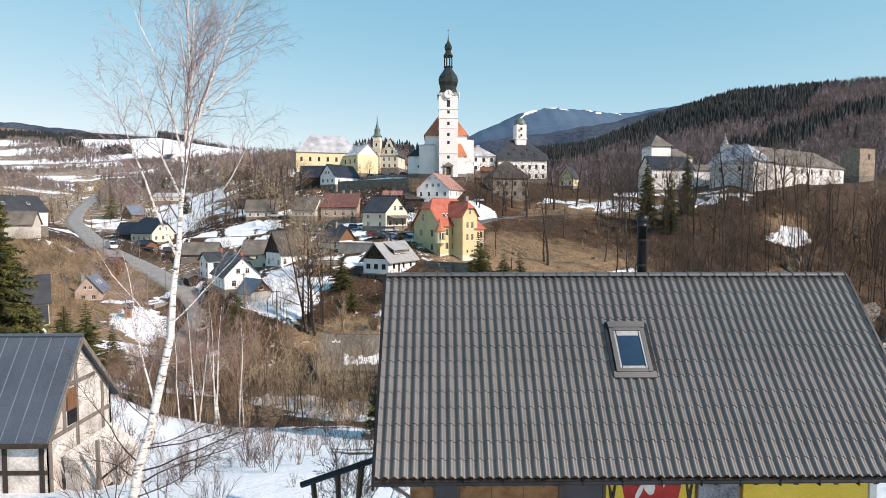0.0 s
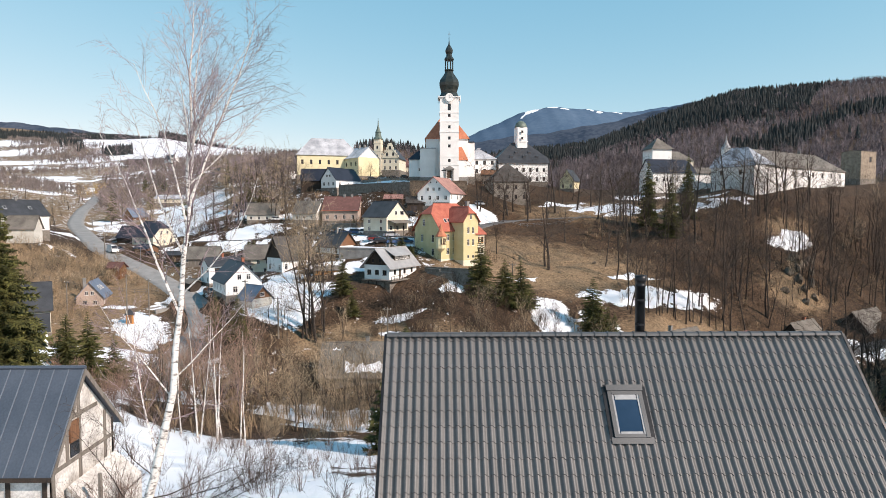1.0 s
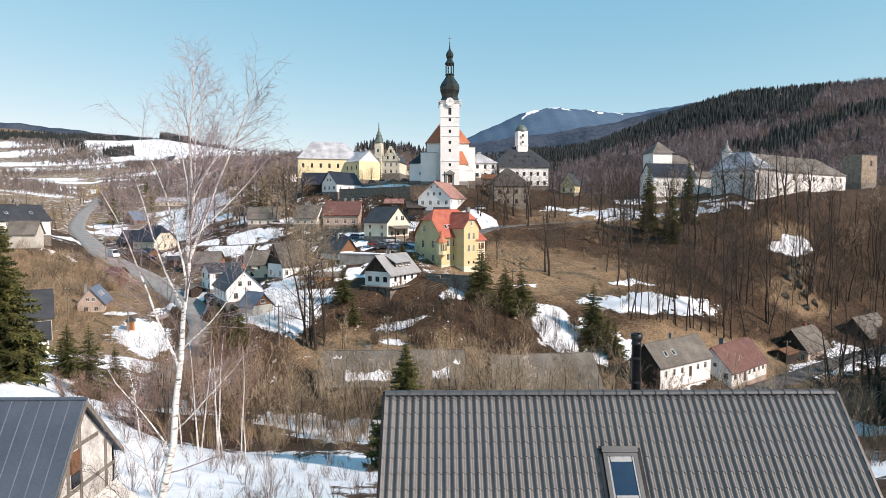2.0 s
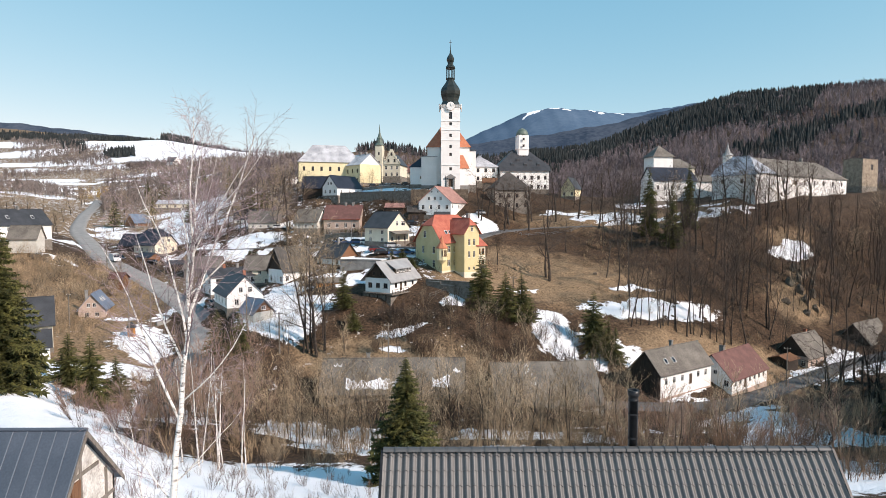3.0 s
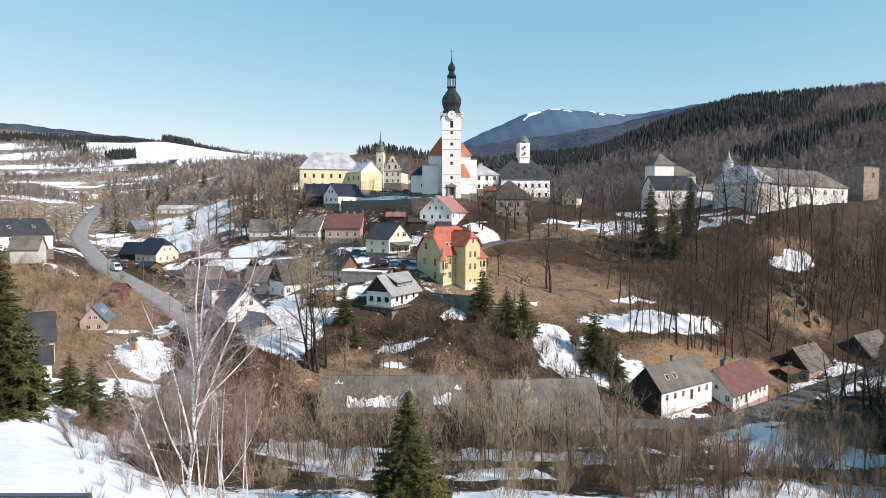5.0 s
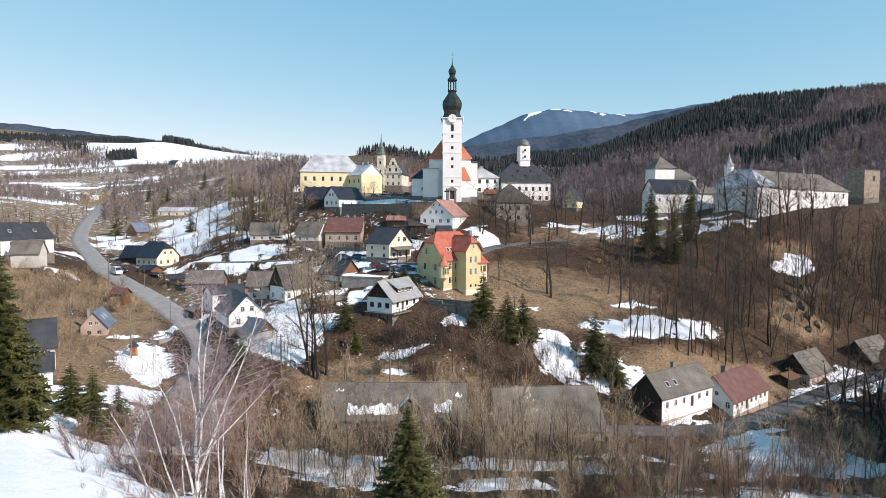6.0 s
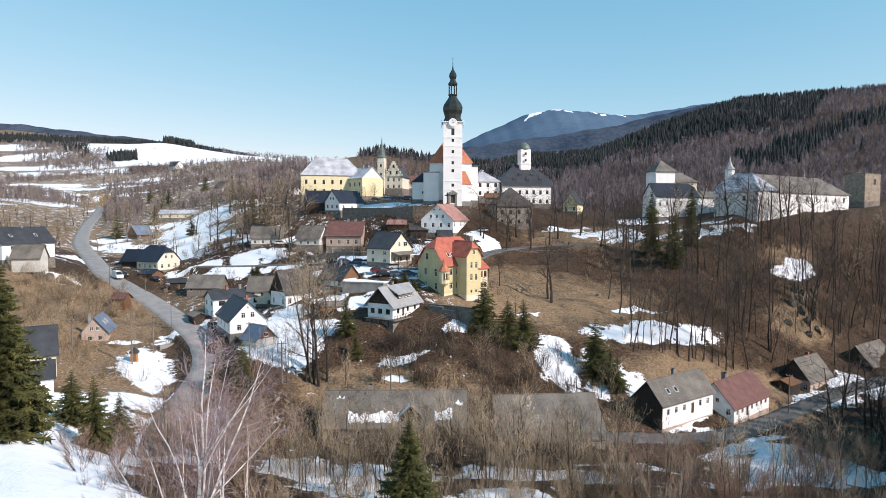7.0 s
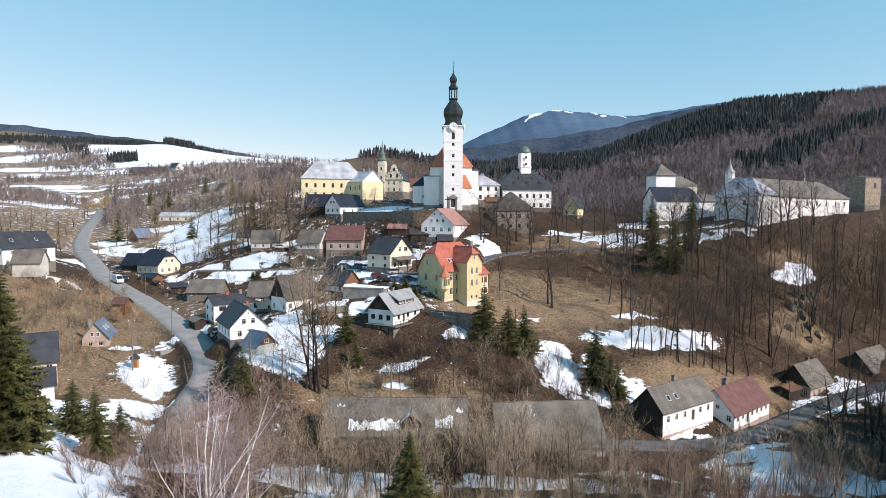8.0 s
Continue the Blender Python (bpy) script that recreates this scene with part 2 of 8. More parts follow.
SECTIONS[0.72] = [*NEAR, (67, 4.5), (95, -1.8), (132, -4.3), (150, -1.7), (160, 1.6), (185, 11), (200, 24), (218, 36.5), (234, 42), (250, 43.4), (330, 50), (450, 75), (570, 112), (880, 225), (1100, 232), (4800, 300)]
SECTIONS[2.20] = [(-80, 30), (0, 24), (67, 10), (95, 2), (150, 4), (245, 45), (450, 90), (880, 215), (4800, 300)]
ROWS = np.concatenate([np.linspace(-80, 10, 22), np.arange(11, 262, 0.95), 262 * (4800 / 262) ** np.linspace(0.008, 1, 190)])
COLS = np.concatenate([np.linspace(-2.2, -0.8, 22), np.linspace(-0.79, 0.79, 330), np.linspace(0.8, 2.2, 22)])
SPAN = np.maximum(ROWS, 45.0)


def blur(a, times):
    for _ in range(times):
        p = np.pad(a, 1, mode="edge")
        a = (p[:-2, 1:-1] + p[2:, 1:-1] + p[1:-1, :-2] + p[1:-1, 2:] + 2 * p[1:-1, 1:-1]) / 6
    return a


keys = sorted(SECTIONS)
lines = np.array([np.interp(ROWS, *zip(*SECTIONS[k])) for k in keys])
TABLE = np.array([np.interp(COLS, keys, lines[:, j]) for j in range(len(ROWS))])
TABLE = blur(TABLE, 14)

ROAD = [(-253, 450), (-228, 400), (-197, 335), (-159, 265), (-131, 225), (-112, 199), (-98, 184.5), (-79, 166), (-66, 151.5), (-57.6, 141), (-51.8, 131.5), (-47.9, 122), (-46.5, 112), (-45.5, 102), (-43.5, 93), (-40, 84)]
STREET = [(-82, 203), (-55, 192), (-39, 184), (-22, 171), (-8, 163), (4, 168), (14, 184), (30, 196), (52, 199)]
LANE = [(24, 105), (36, 107), (50, 110.5), (62, 117.5), (78, 131), (95, 142), (118, 152)]


def smooth_line(points, step=2.0):
    """Points at even steps along a rounded line through the given ones."""
    pts = [Vector(p) for p in points]
    out = []
    for i in range(len(pts) - 1):
        a, b, c, d = pts[max(i - 1, 0)], pts[i], pts[i + 1], pts[min(i + 2, len(pts) - 1)]
        n = max(2, int((c - b).length / step))
        for k in range(n):
            t = k / n
            out.append(0.5 * (2 * b + (c - a) * t + (2 * a - 5 * b + 4 * c - d) * t * t + (3 * b - a - 3 * c + d) * t ** 3))
    out.append(pts[-1])
    return np.array([tuple(p) for p in out])


def table_height(x, y):
    x, y = np.asarray(x, float), np.asarray(y, float)
    u = np.clip(x / np.maximum(y, 45.0), COLS[0], COLS[-1] - 1e-6)
    v = np.clip(y, ROWS[0], ROWS[-1] - 1e-3)
    i = np.clip(np.searchsorted(COLS, u, side="right") - 1, 0, len(COLS) - 2)
    j = np.clip(np.searchsorted(ROWS, v, side="right") - 1, 0, len(ROWS) - 2)
    a, b = (u - COLS[i]) / (COLS[i + 1] - COLS[i]), (v - ROWS[j]) / (ROWS[j + 1] - ROWS[j])
    return (TABLE[j, i] * (1 - a) + TABLE[j, i + 1] * a) * (1 - b) + (TABLE[j + 1, i] * (1 - a) + TABLE[j + 1, i + 1] * a) * b


def ripple(x, y, size, k):
    """Uneven waves, to break up outlines."""
    a = x / size + 1.7 * k
    b = y / size - 0.9 * k
    return np.sin(a + 1.9 * np.sin(b * 0.83 + k)) * np.cos(b * 1.13 + 1.4 * np.sin(a * 0.71)) + 0.5 * np.sin(2.3 * a - 1.1 * b) * np.sin(2.9 * b + a)


WAYS = []
for points, half in ((ROAD, 3.3), (STREET, 3.0), (LANE, 2.6)):
    xy = smooth_line(points)
    z = table_height(xy[:, 0], xy[:, 1])
    for _ in range(12):
        z = np.convolve(np.pad(z, 2, mode="edge"), np.ones(5) / 5, mode="valid")
    WAYS.append((xy, z, half))

XX, YY = COLS[None, :] * SPAN[:, None], np.repeat(ROWS[:, None], len(COLS), 1)
LAND = TABLE.copy()
LAND += 0.35 * np.sin(XX * 0.21 + 1.3 * np.sin(YY * 0.13)) * np.sin(YY * 0.17 + XX * 0.05) * (YY > 20)
LAND += np.where((YY > 136) & (YY < 206) & (XX / SPAN[:, None] > 0.1), 0.45, 0.12) * ripple(XX, YY, 2.6, 6) * (YY > 95) * (YY < 262)
for xy, z, half in WAYS:
    mask = (YY > 80) & (YY < 470)
    px, py = XX[mask], YY[mask]
    best, bz = np.full(px.shape, 1e9), np.zeros(px.shape)
    for (ax, ay), az in zip(xy, z):
        d = np.hypot(px - ax, py - ay)
        near = d < best
        best[near], bz[near] = d[near], az
    w = np.clip((half + 1.9 - best) / 1.8, 0, 1)
    w = w * w * (3 - 2 * w)
    LAND[mask] = LAND[mask] * (1 - w) + (bz - 0.12) * w
# levelled ground: before the brown house, and dug away under the chalet
for cx, cy, rx, ry, z in ((-34, 200, 11, 11, 26.2), (-38, 221, 9, 7, 37.8), (-7.5, 124.5, 8, 5, 14.0), (-47, 154, 6, 5, 15.6)):
    r = np.hypot((XX - cx) / rx, (YY - cy) / ry)
    w = np.clip((1.25 - r) / 0.5, 0, 1)
    w = w * w * (3 - 2 * w)
    LAND = LAND * (1 - w) + np.minimum(LAND, z) * w
for cx, cy, rx, ry, z in ((-46.5, 134.8, 5, 4.5, 12.9), (-40.5, 126.5, 4, 3.5, 12.4)):
    r = np.hypot((XX - cx) / rx, (YY - cy) / ry)
    w = np.clip((1.5 - r) / 0.8, 0, 1)
    w = w * w * (3 - 2 * w)
    LAND = LAND * (1 - w) + np.maximum(LAND, z) * w
TABLE = LAND


def ground_at(x, y):
    return float(table_height(x, y))


# snow that is left: (x, y, half-width across, half-depth, turn in degrees), by parts of the place
SNOW_NEAR = [(0, -30, 90, 50, 0), (0, 16, 60, 12, 0), (-34, 50, 14, 10, 20), (45, 84, 10, 3, 10), (30, 90, 7, 2.4, 0), (-19, 87, 9, 5.5, 10), (-12, 78, 7, 4, 0), (8, 74, 7, 2.5, 0), (-5, 73, 5, 2, 0), (8, 86, 6, 2.5, 0), (-18, 26, 24, 14, 0), (-20, 48, 17, 18, 0), (5, 56, 30, 11, 0), (44, 62, 24, 13, 0), (-41, 62, 8, 13, 20), (-44, 72, 7, 14, 25), (-56, 88, 5, 8, 25), (-40, 84, 8, 6, 0), (-62, 98, 9, 7, 0), (-44, 96, 9, 7, 0), (-55, 106, 6, 5, 0), (-12, 85, 14, 5, 0), (15, 84, 14, 4, 0), (57, 91, 15, 9, 0)]
SNOW_BANK = [(110, 186.5, 10, 3.2, 27), (53.5, 148.2, 20.5, 3.8, 20), (51, 156.0, 9, 0.6, 10), (20.5, 147.4, 5, 0.9, 25), (-63.0, 126, 6.0, 12.5, 30), (-57.5, 119, 3.5, 6, 10), (-74, 139, 4, 1.2, 20), (-66, 142, 3, 3, 0), (-33, 125, 9, 8, 20), (-33, 133, 8, 5, 0), (-24, 130, 5, 1.6, 20), (4.2, 131, 2.6, 4.6, -25)]
SNOW_LANE = [(-9, 119, 5, 2, 0), (25.5, 129, 5.2, 9, 0), (41, 127, 3.4, 6, 10), (-4.7, 120.8, 2.4, 1.1, 0), (-8, 113, 3, 1.0, 0), (92, 140, 9, 5, 20), (106, 146, 9, 6, 10), (54, 105.5, 16, 2.4, 36), (58, 96, 7, 11, 0), (48.5, 112, 7, 0.9, 34), (49, 115.6, 8, 1.0, 36), (84, 136, 7, 2.2, 36)]
SNOW_SLOPE = SNOW_BANK + SNOW_LANE
SNOW_GARDENS = [(-97, 243, 17, 9, 10), (-73, 226, 14, 5, 5), (-50, 215, 10, 3, 0), (-130, 252, 9, 12, 0), (-117, 298, 14, 12, 0), (-97, 298, 10, 10, 0), (-151, 320, 14, 10, 0), (-142, 258, 6, 12, 0), (-102, 231, 12, 7, 0), (-84, 203, 9, 4, 10), (-8, 178, 9, 2.5, 15), (44, 214, 9, 3, 5), (33, 128, 4, 7, 0), (-45, 160, 9, 2.5, 0), (-62, 203, 11, 5, 0), (-64.4, 189.5, 5, 4.7, 0), (-35, 199, 5, 3, 0)]
SNOW_TERRACES = [(-17, 176, 9, 3.2, -10), (-43, 206, 5, 3, 0), (12, 196, 5, 3.4, 0), (15.5, 191, 5, 4, 20), (-21.5, 162, 9, 3.2, -15), (-26, 179, 7, 3, -20), (-6, 184, 7, 3, 0), (-31, 169, 7, 3.4, -20), (-10, 158, 5, 3, 0), (-48, 186, 9, 3, -20), (-26.6, 174.8, 14, 1.6, 10), (-45.4, 207, 5, 1.6, 0), (-37, 140.2, 6, 8, 0), (-20, 143.8, 4, 4.2, 0), (-27.5, 148.2, 4, 2.1, 0), (-24.4, 132.7, 3, 4.7, 0), (-7.6, 158.6, 2, 2.9, 0), (-10.6, 173.8, 3, 1.3, 0), (-24, 232, 12, 9, 0), (-5, 226, 9, 5, 0), (-101, 292, 8, 10, 0), (-122, 300, 16, 36, 8)]
SNOW_CHURCH_HILL = [(-108, 262, 14, 16, 20), (-155, 281.6, 7, 12, 0), (-72, 191.7, 15, 4.7, 0), (-113, 174.8, 5, 4.8, 0), (-90, 222, 10, 6, 0), (-52, 148, 4, 5, 0), (-62, 147, 3, 6, 0), (-130, 215, 6, 7, 0), (58, 208, 13, 4, 5), (75.7, 223, 11.4, 6, 5), (66, 203, 13, 1.7, 8), (88, 206, 11, 1.6, -3), (96, 200, 11, 1.6, 8), (83, 198.4, 6, 2.1, 8)]
SNOW_VILLAGE = SNOW_GARDENS + SNOW_TERRACES + SNOW_CHURCH_HILL
SNOW_FAR = [(-340, 930, 150, 125, 0), (-470, 900, 70, 80, 0), (-440, 1040, 200, 80, 0), (-600, 1080, 190, 60, -20), (-480, 1150, 300, 75, 0), (-780, 1110, 60, 40, 0), (-185, 815, 90, 22, 0), (-330, 600, 70, 9, 8), (-390, 545, 40, 10, 15), (-280, 380, 22, 8, 10), (-260, 545, 60, 8, 0), (-130, 1050, 260, 130, 0), (690, 960, 40, 14, 0), (-630, 950, 60, 50, 0), (-510, 769, 52, 18, 10), (-363, 540, 34, 32, 15), (-300, 520, 18, 20, 0), (-420, 640, 60, 20, -10), (-560, 830, 60, 20, 0), (-230, 430, 22, 16, 20), (-453, 642, 60, 14, 0), (-292, 427, 26, 14, 0), (-335, 531, 50, 14, 0), (-423, 790, 70, 22, 0), (-744, 1057, 70, 40, 0), (-350, 480, 30, 8, 0), (-175, 700, 60, 20, 0), (-300, 650, 50, 16, 0)]


def mask_of(spots, x, y, soft=0.35):
    out = np.zeros(np.shape(x))
    for cx, cy, rx, ry, turn in spots:
        c, s = math.cos(radians(turn)), math.sin(radians(turn))
        dx, dy = x - cx, y - cy
        r = np.hypot((dx * c + dy * s) / rx, (-dx * s + dy * c) / ry)
        out = np.maximum(out, np.clip((1 + soft - r) / (2 * soft), 0, 1))
    return out


snow_mask = np.zeros(XX.shape)
for spots, size, far in ((SNOW_NEAR, 2.6, 1.6), (SNOW_SLOPE, 1.7, 0.9), (SNOW_VILLAGE, 2.2, 1.8), (SNOW_FAR, 16.0, 12.0)):
    wx = XX + far * ripple(XX, YY, size * 1.6, 1) + 0.4 * far * ripple(XX, YY, size * 0.55, 2)
    wy = YY + far * ripple(XX, YY, size * 1.5, 3) + 0.4 * far * ripple(XX, YY, size * 0.5, 4)
    snow_mask = np.maximum(snow_mask, mask_of(spots, wx, wy, 0.45))
snow_mask = np.maximum(snow_mask, 0.40 * ((YY > 200) & (XX / SPAN[:, None] < -0.2) & (YY < 1400)))
snow_mask = np.maximum(snow_mask, 0.40 * ((YY > 140) & (YY < 285) & (XX / SPAN[:, None] < 0.03) & (XX / SPAN[:, None] > -0.46)))
snow_mask = np.maximum(snow_mask, 0.43 * ((YY > 320) & (YY < 1150) & (XX / SPAN[:, None] < -0.3)))
snow_mask = np.maximum(snow_mask, 0.30 * ((YY > 75) & (YY < 130) & (XX / SPAN[:, None] < 0.2)))
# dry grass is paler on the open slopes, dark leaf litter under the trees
# bare litter on the castle bank also stands in for its shade
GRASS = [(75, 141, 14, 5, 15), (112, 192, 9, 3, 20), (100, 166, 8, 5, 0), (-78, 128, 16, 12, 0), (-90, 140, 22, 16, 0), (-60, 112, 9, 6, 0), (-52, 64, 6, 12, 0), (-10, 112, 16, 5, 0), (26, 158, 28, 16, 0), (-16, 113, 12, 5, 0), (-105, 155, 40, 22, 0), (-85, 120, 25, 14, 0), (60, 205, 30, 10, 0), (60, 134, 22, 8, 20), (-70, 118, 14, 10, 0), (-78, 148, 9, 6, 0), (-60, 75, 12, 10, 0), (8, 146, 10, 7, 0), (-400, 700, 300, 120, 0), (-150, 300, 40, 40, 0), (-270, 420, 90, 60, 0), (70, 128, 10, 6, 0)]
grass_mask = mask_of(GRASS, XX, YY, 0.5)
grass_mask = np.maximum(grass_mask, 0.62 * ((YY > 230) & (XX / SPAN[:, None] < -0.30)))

land = bpy.data.meshes.new("ground")
nr, nc = XX.shape
idx = np.arange(nr * nc).reshape(nr, nc)
quads = np.stack([idx[:-1, :-1], idx[:-1, 1:], idx[1:, 1:], idx[1:, :-1]], -1).reshape(-1, 4)
land.from_pydata(np.stack([XX, YY, LAND], -1).reshape(-1, 3).tolist(), [], quads.tolist())
for name, values in (("snow", snow_mask), ("grass", grass_mask)):
    land.attributes.new(name, "FLOAT", "POINT").data.foreach_set("value", values.astype(np.float32).ravel())
land.polygons.foreach_set("use_smooth", [True] * len(land.polygons))
ground = new("ground", land)


def ground_material():
    m = bpy.data.materials.new("earth_grass_and_snow")
    m.use_nodes = True
    nt = m.node_tree
    n, l = nt.nodes, nt.links
    bsdf = n["Principled BSDF"]
    pos = n.new("ShaderNodeNewGeometry")

    def noise_tex(scale, detail=6):
        tex = n.new("ShaderNodeTexNoise")
        tex.inputs["Scale"].default_value, tex.inputs["Detail"].default_value = scale, detail
        tex.inputs["Roughness"].default_value = 0.65
        l.new(pos.outputs["Position"], tex.inputs["Vector"])
        return tex.outputs[0]

    def ramp(value, a, b, ca, cb):
        r = n.new("ShaderNodeValToRGB")
        r.color_ramp.elements[0].position, r.color_ramp.elements[1].position = a, b
        r.color_ramp.elements[0].color, r.color_ramp.elements[1].color = (*ca, 1), (*cb, 1)
        l.new(value, r.inputs[0])
        return r.outputs[0]

    def mixed(f, a, b):
        x = n.new("ShaderNodeMix")
        x.data_type = "RGBA"
        l.new(f, x.inputs[0])
        l.new(a, x.inputs[6])
        l.new(b, x.inputs[7])
        return x.outputs[2]

    def attribute(name):
        a = n.new("ShaderNodeAttribute")
        a.attribute_name = name
        return a.outputs["Fac"]

    def maths(op, a, b):
        x = n.new("ShaderNodeMath")
        x.operation = op
        for k, value in ((0, a), (1, b)):
            if isinstance(value, (int, float)):
                x.inputs[k].default_value = value
            else:
                l.new(value, x.inputs[k])
        return x.outputs[0]

    fine, mid, wide = noise_tex(2.2, 9), noise_tex(0.35), noise_tex(0.05)
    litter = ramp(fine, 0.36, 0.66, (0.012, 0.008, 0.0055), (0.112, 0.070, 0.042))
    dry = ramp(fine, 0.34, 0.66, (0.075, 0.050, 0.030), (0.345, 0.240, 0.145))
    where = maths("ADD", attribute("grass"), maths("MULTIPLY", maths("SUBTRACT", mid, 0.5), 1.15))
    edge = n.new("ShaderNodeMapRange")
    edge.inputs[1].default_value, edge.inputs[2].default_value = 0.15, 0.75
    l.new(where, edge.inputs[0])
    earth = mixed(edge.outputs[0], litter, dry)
    broken = maths("ADD", maths("MULTIPLY", maths("SUBTRACT", mid, 0.5), 1.3), maths("MULTIPLY", maths("SUBTRACT", fine, 0.5), 0.7))
    level = maths("ADD", attribute("snow"), broken)
    cover = n.new("ShaderNodeMapRange")
    cover.inputs[1].default_value, cover.inputs[2].default_value = 0.50, 0.60
    l.new(level, cover.inputs[0])
    white = ramp(wide, 0.3, 0.7, (0.76, 0.78, 0.82), (0.87, 0.88, 0.90))
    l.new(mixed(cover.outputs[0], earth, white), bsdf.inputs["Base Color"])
    bsdf.inputs["Roughness"].default_value = 0.9
    bsdf.inputs["Specular IOR Level"].default_value = 0.2
    b = n.new("ShaderNodeBump")
    b.inputs["Strength"].default_value, b.inputs["Distance"].default_value = 0.58, 0.30
    l.new(maths("ADD", maths("ADD", fine, maths("MULTIPLY", mid, 2.0)), maths("MULTIPLY", cover.outputs[0], 0.4)), b.inputs["Height"])
    l.new(b.outputs[0], bsdf.inputs["Normal"])
    return m


land.materials.append(ground_material())
tagged(ground, "brown winter hillsides with dry grass and melting snow patches", "ground", kind="structure")


def ribbon(name, xy, z, half, mat, lift=0.0):
    """A road surface that follows a line, slightly crowned."""
    me = bpy.data.meshes.new(name)
    d = np.gradient(xy, axis=0)
    d /= np.linalg.norm(d, axis=1)[:, None]
    side = np.stack([d[:, 1], -d[:, 0]], -1)
    verts, faces = [], []
    offs = (-1.0, -0.97, -0.5, 0.0, 0.5, 0.97, 1.0)
    for p, s, h in zip(xy, side, z):
        for k in offs:
            verts.append((p[0] + s[0] * k * half, p[1] + s[1] * k * half, h + lift + (0.08 - 0.06 * k * k if abs(k) < 1 else -0.4)))
    w = len(offs)
    for i in range(len(xy) - 1):
        for k in range(w - 1):
            faces.append((i * w + k, i * w + k + 1, (i + 1) * w + k + 1, (i + 1) * w + k))
    me.from_pydata(verts, [], faces)
    me.polygons.foreach_set("use_smooth", [True] * len(faces))
    me.materials.append(mat)
    return new(name, me)


tagged(ribbon("road_main", *WAYS[0], ASPHALT), "pale worn asphalt road curving down the valley", "road", kind="structure")
tagged(ribbon("road_street", *WAYS[1], DARKASPHALT), "narrow dark asphalt village street between the houses", "road", kind="structure")
tagged(ribbon("road_lane", *WAYS[2], DARKASPHALT), "narrow asphalt lane past the white cottages", "road", kind="structure")

# ---- the far mountain and the far ridge, beyond the land ----
def with_snow(base):
    """The same surface with snow where the mesh says so."""
    m = base.copy()
    n, l = m.node_tree.nodes, m.node_tree.links
    bsdf = n["Principled BSDF"]
    old = bsdf.inputs["Base Color"].links[0].from_socket
    a = n.new("ShaderNodeAttribute")
    a.attribute_name = "snow"
    edge = n.new("ShaderNodeMapRange")
    edge.inputs[1].default_value, edge.inputs[2].default_value = 0.4, 0.6
    l.new(a.outputs["Fac"], edge.inputs[0])
    mix = n.new("ShaderNodeMix")
    mix.data_type = "RGBA"
    l.new(edge.outputs[0], mix.inputs[0])
    l.new(old, mix.inputs[6])
    mix.inputs[7].default_value = (0.85, 0.87, 0.9, 1)
    l.new(mix.outputs[2], bsdf.inputs["Base Color"])
    return m


def far_ridge(name, label, y, xs, hs, mat, depth, foot=-60.0):
    """A long hill at distance y: crest heights hs at xs, falling off in front and behind."""
    x = np.linspace(xs[0], xs[-1], 330)
    crest = np.interp(x, xs, hs)
    for _ in range(3):
        crest = np.convolve(np.pad(crest, 3, mode="edge"), np.ones(7) / 7, mode="valid")
    crest = crest + 2.0 * np.sin(x * 0.031) + 1.2 * np.sin(x * 0.083)
    rows = 70
    verts, faces = [], []
    for j in range(rows):
        s = -1 + 1.5 * j / (rows - 1)
        fall = math.cos(min(abs(s), 1) * math.pi / 2) ** 1.3
        for i, (a, c) in enumerate(zip(x, crest)):
            h = foot + (c - foot) * fall + (1 - fall) * 7 * math.sin(a * 0.008 + 2.2 * s + 1.5 * math.sin(a * 0.0031 - 3 * s)) * math.sin(7 * s + a * 0.004)
            verts.append((a, y + s * depth, h))
    n = len(x)
    for j in range(rows - 1):
        for i in range(n - 1):
            faces.append((j * n + i, j * n + i + 1, (j + 1) * n + i + 1, (j + 1) * n + i))
    me = bpy.data.meshes.new(name)
    me.from_pydata(verts, [], faces)
    me.polygons.foreach_set("use_smooth", [True] * len(faces))
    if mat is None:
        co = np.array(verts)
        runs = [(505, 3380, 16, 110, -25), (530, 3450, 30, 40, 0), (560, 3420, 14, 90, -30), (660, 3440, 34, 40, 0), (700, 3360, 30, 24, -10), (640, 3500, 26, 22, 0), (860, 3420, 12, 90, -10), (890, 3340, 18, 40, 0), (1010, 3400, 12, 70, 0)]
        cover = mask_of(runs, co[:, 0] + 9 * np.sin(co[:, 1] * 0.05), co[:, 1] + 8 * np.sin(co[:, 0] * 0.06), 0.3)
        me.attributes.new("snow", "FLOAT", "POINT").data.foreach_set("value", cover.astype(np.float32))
        mat = with_snow(HAZEHILL)
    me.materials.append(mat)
    return tagged(new(name, me), label, "mountain", kind="structure")


far_ridge("backdrop_mountain", "wooded mountain in painted haze blue, with snowy ski runs near its top", 3600,
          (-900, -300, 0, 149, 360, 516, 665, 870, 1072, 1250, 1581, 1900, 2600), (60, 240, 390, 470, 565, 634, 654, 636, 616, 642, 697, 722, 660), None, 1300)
far_ridge("backdrop_foothill", "dark wooded foothill with painted blue haze below the mountain", 2000,
          (-500, -100, 124, 408, 596, 784, 934, 1150, 1500), (150, 225, 268, 304, 338, 386, 408, 420, 380), HAZERIDGE, 520)
far_ridge("backdrop_ridge", "dark wooded ridge with painted blue haze behind the snowfields", 2300,
          (-3000, -1800, -1550, -1330, -1100, -900, -700, -500, -200, 300), (440, 390, 372, 345, 320, 300, 262, 230, 150, 60), HAZERIDGE, 500)



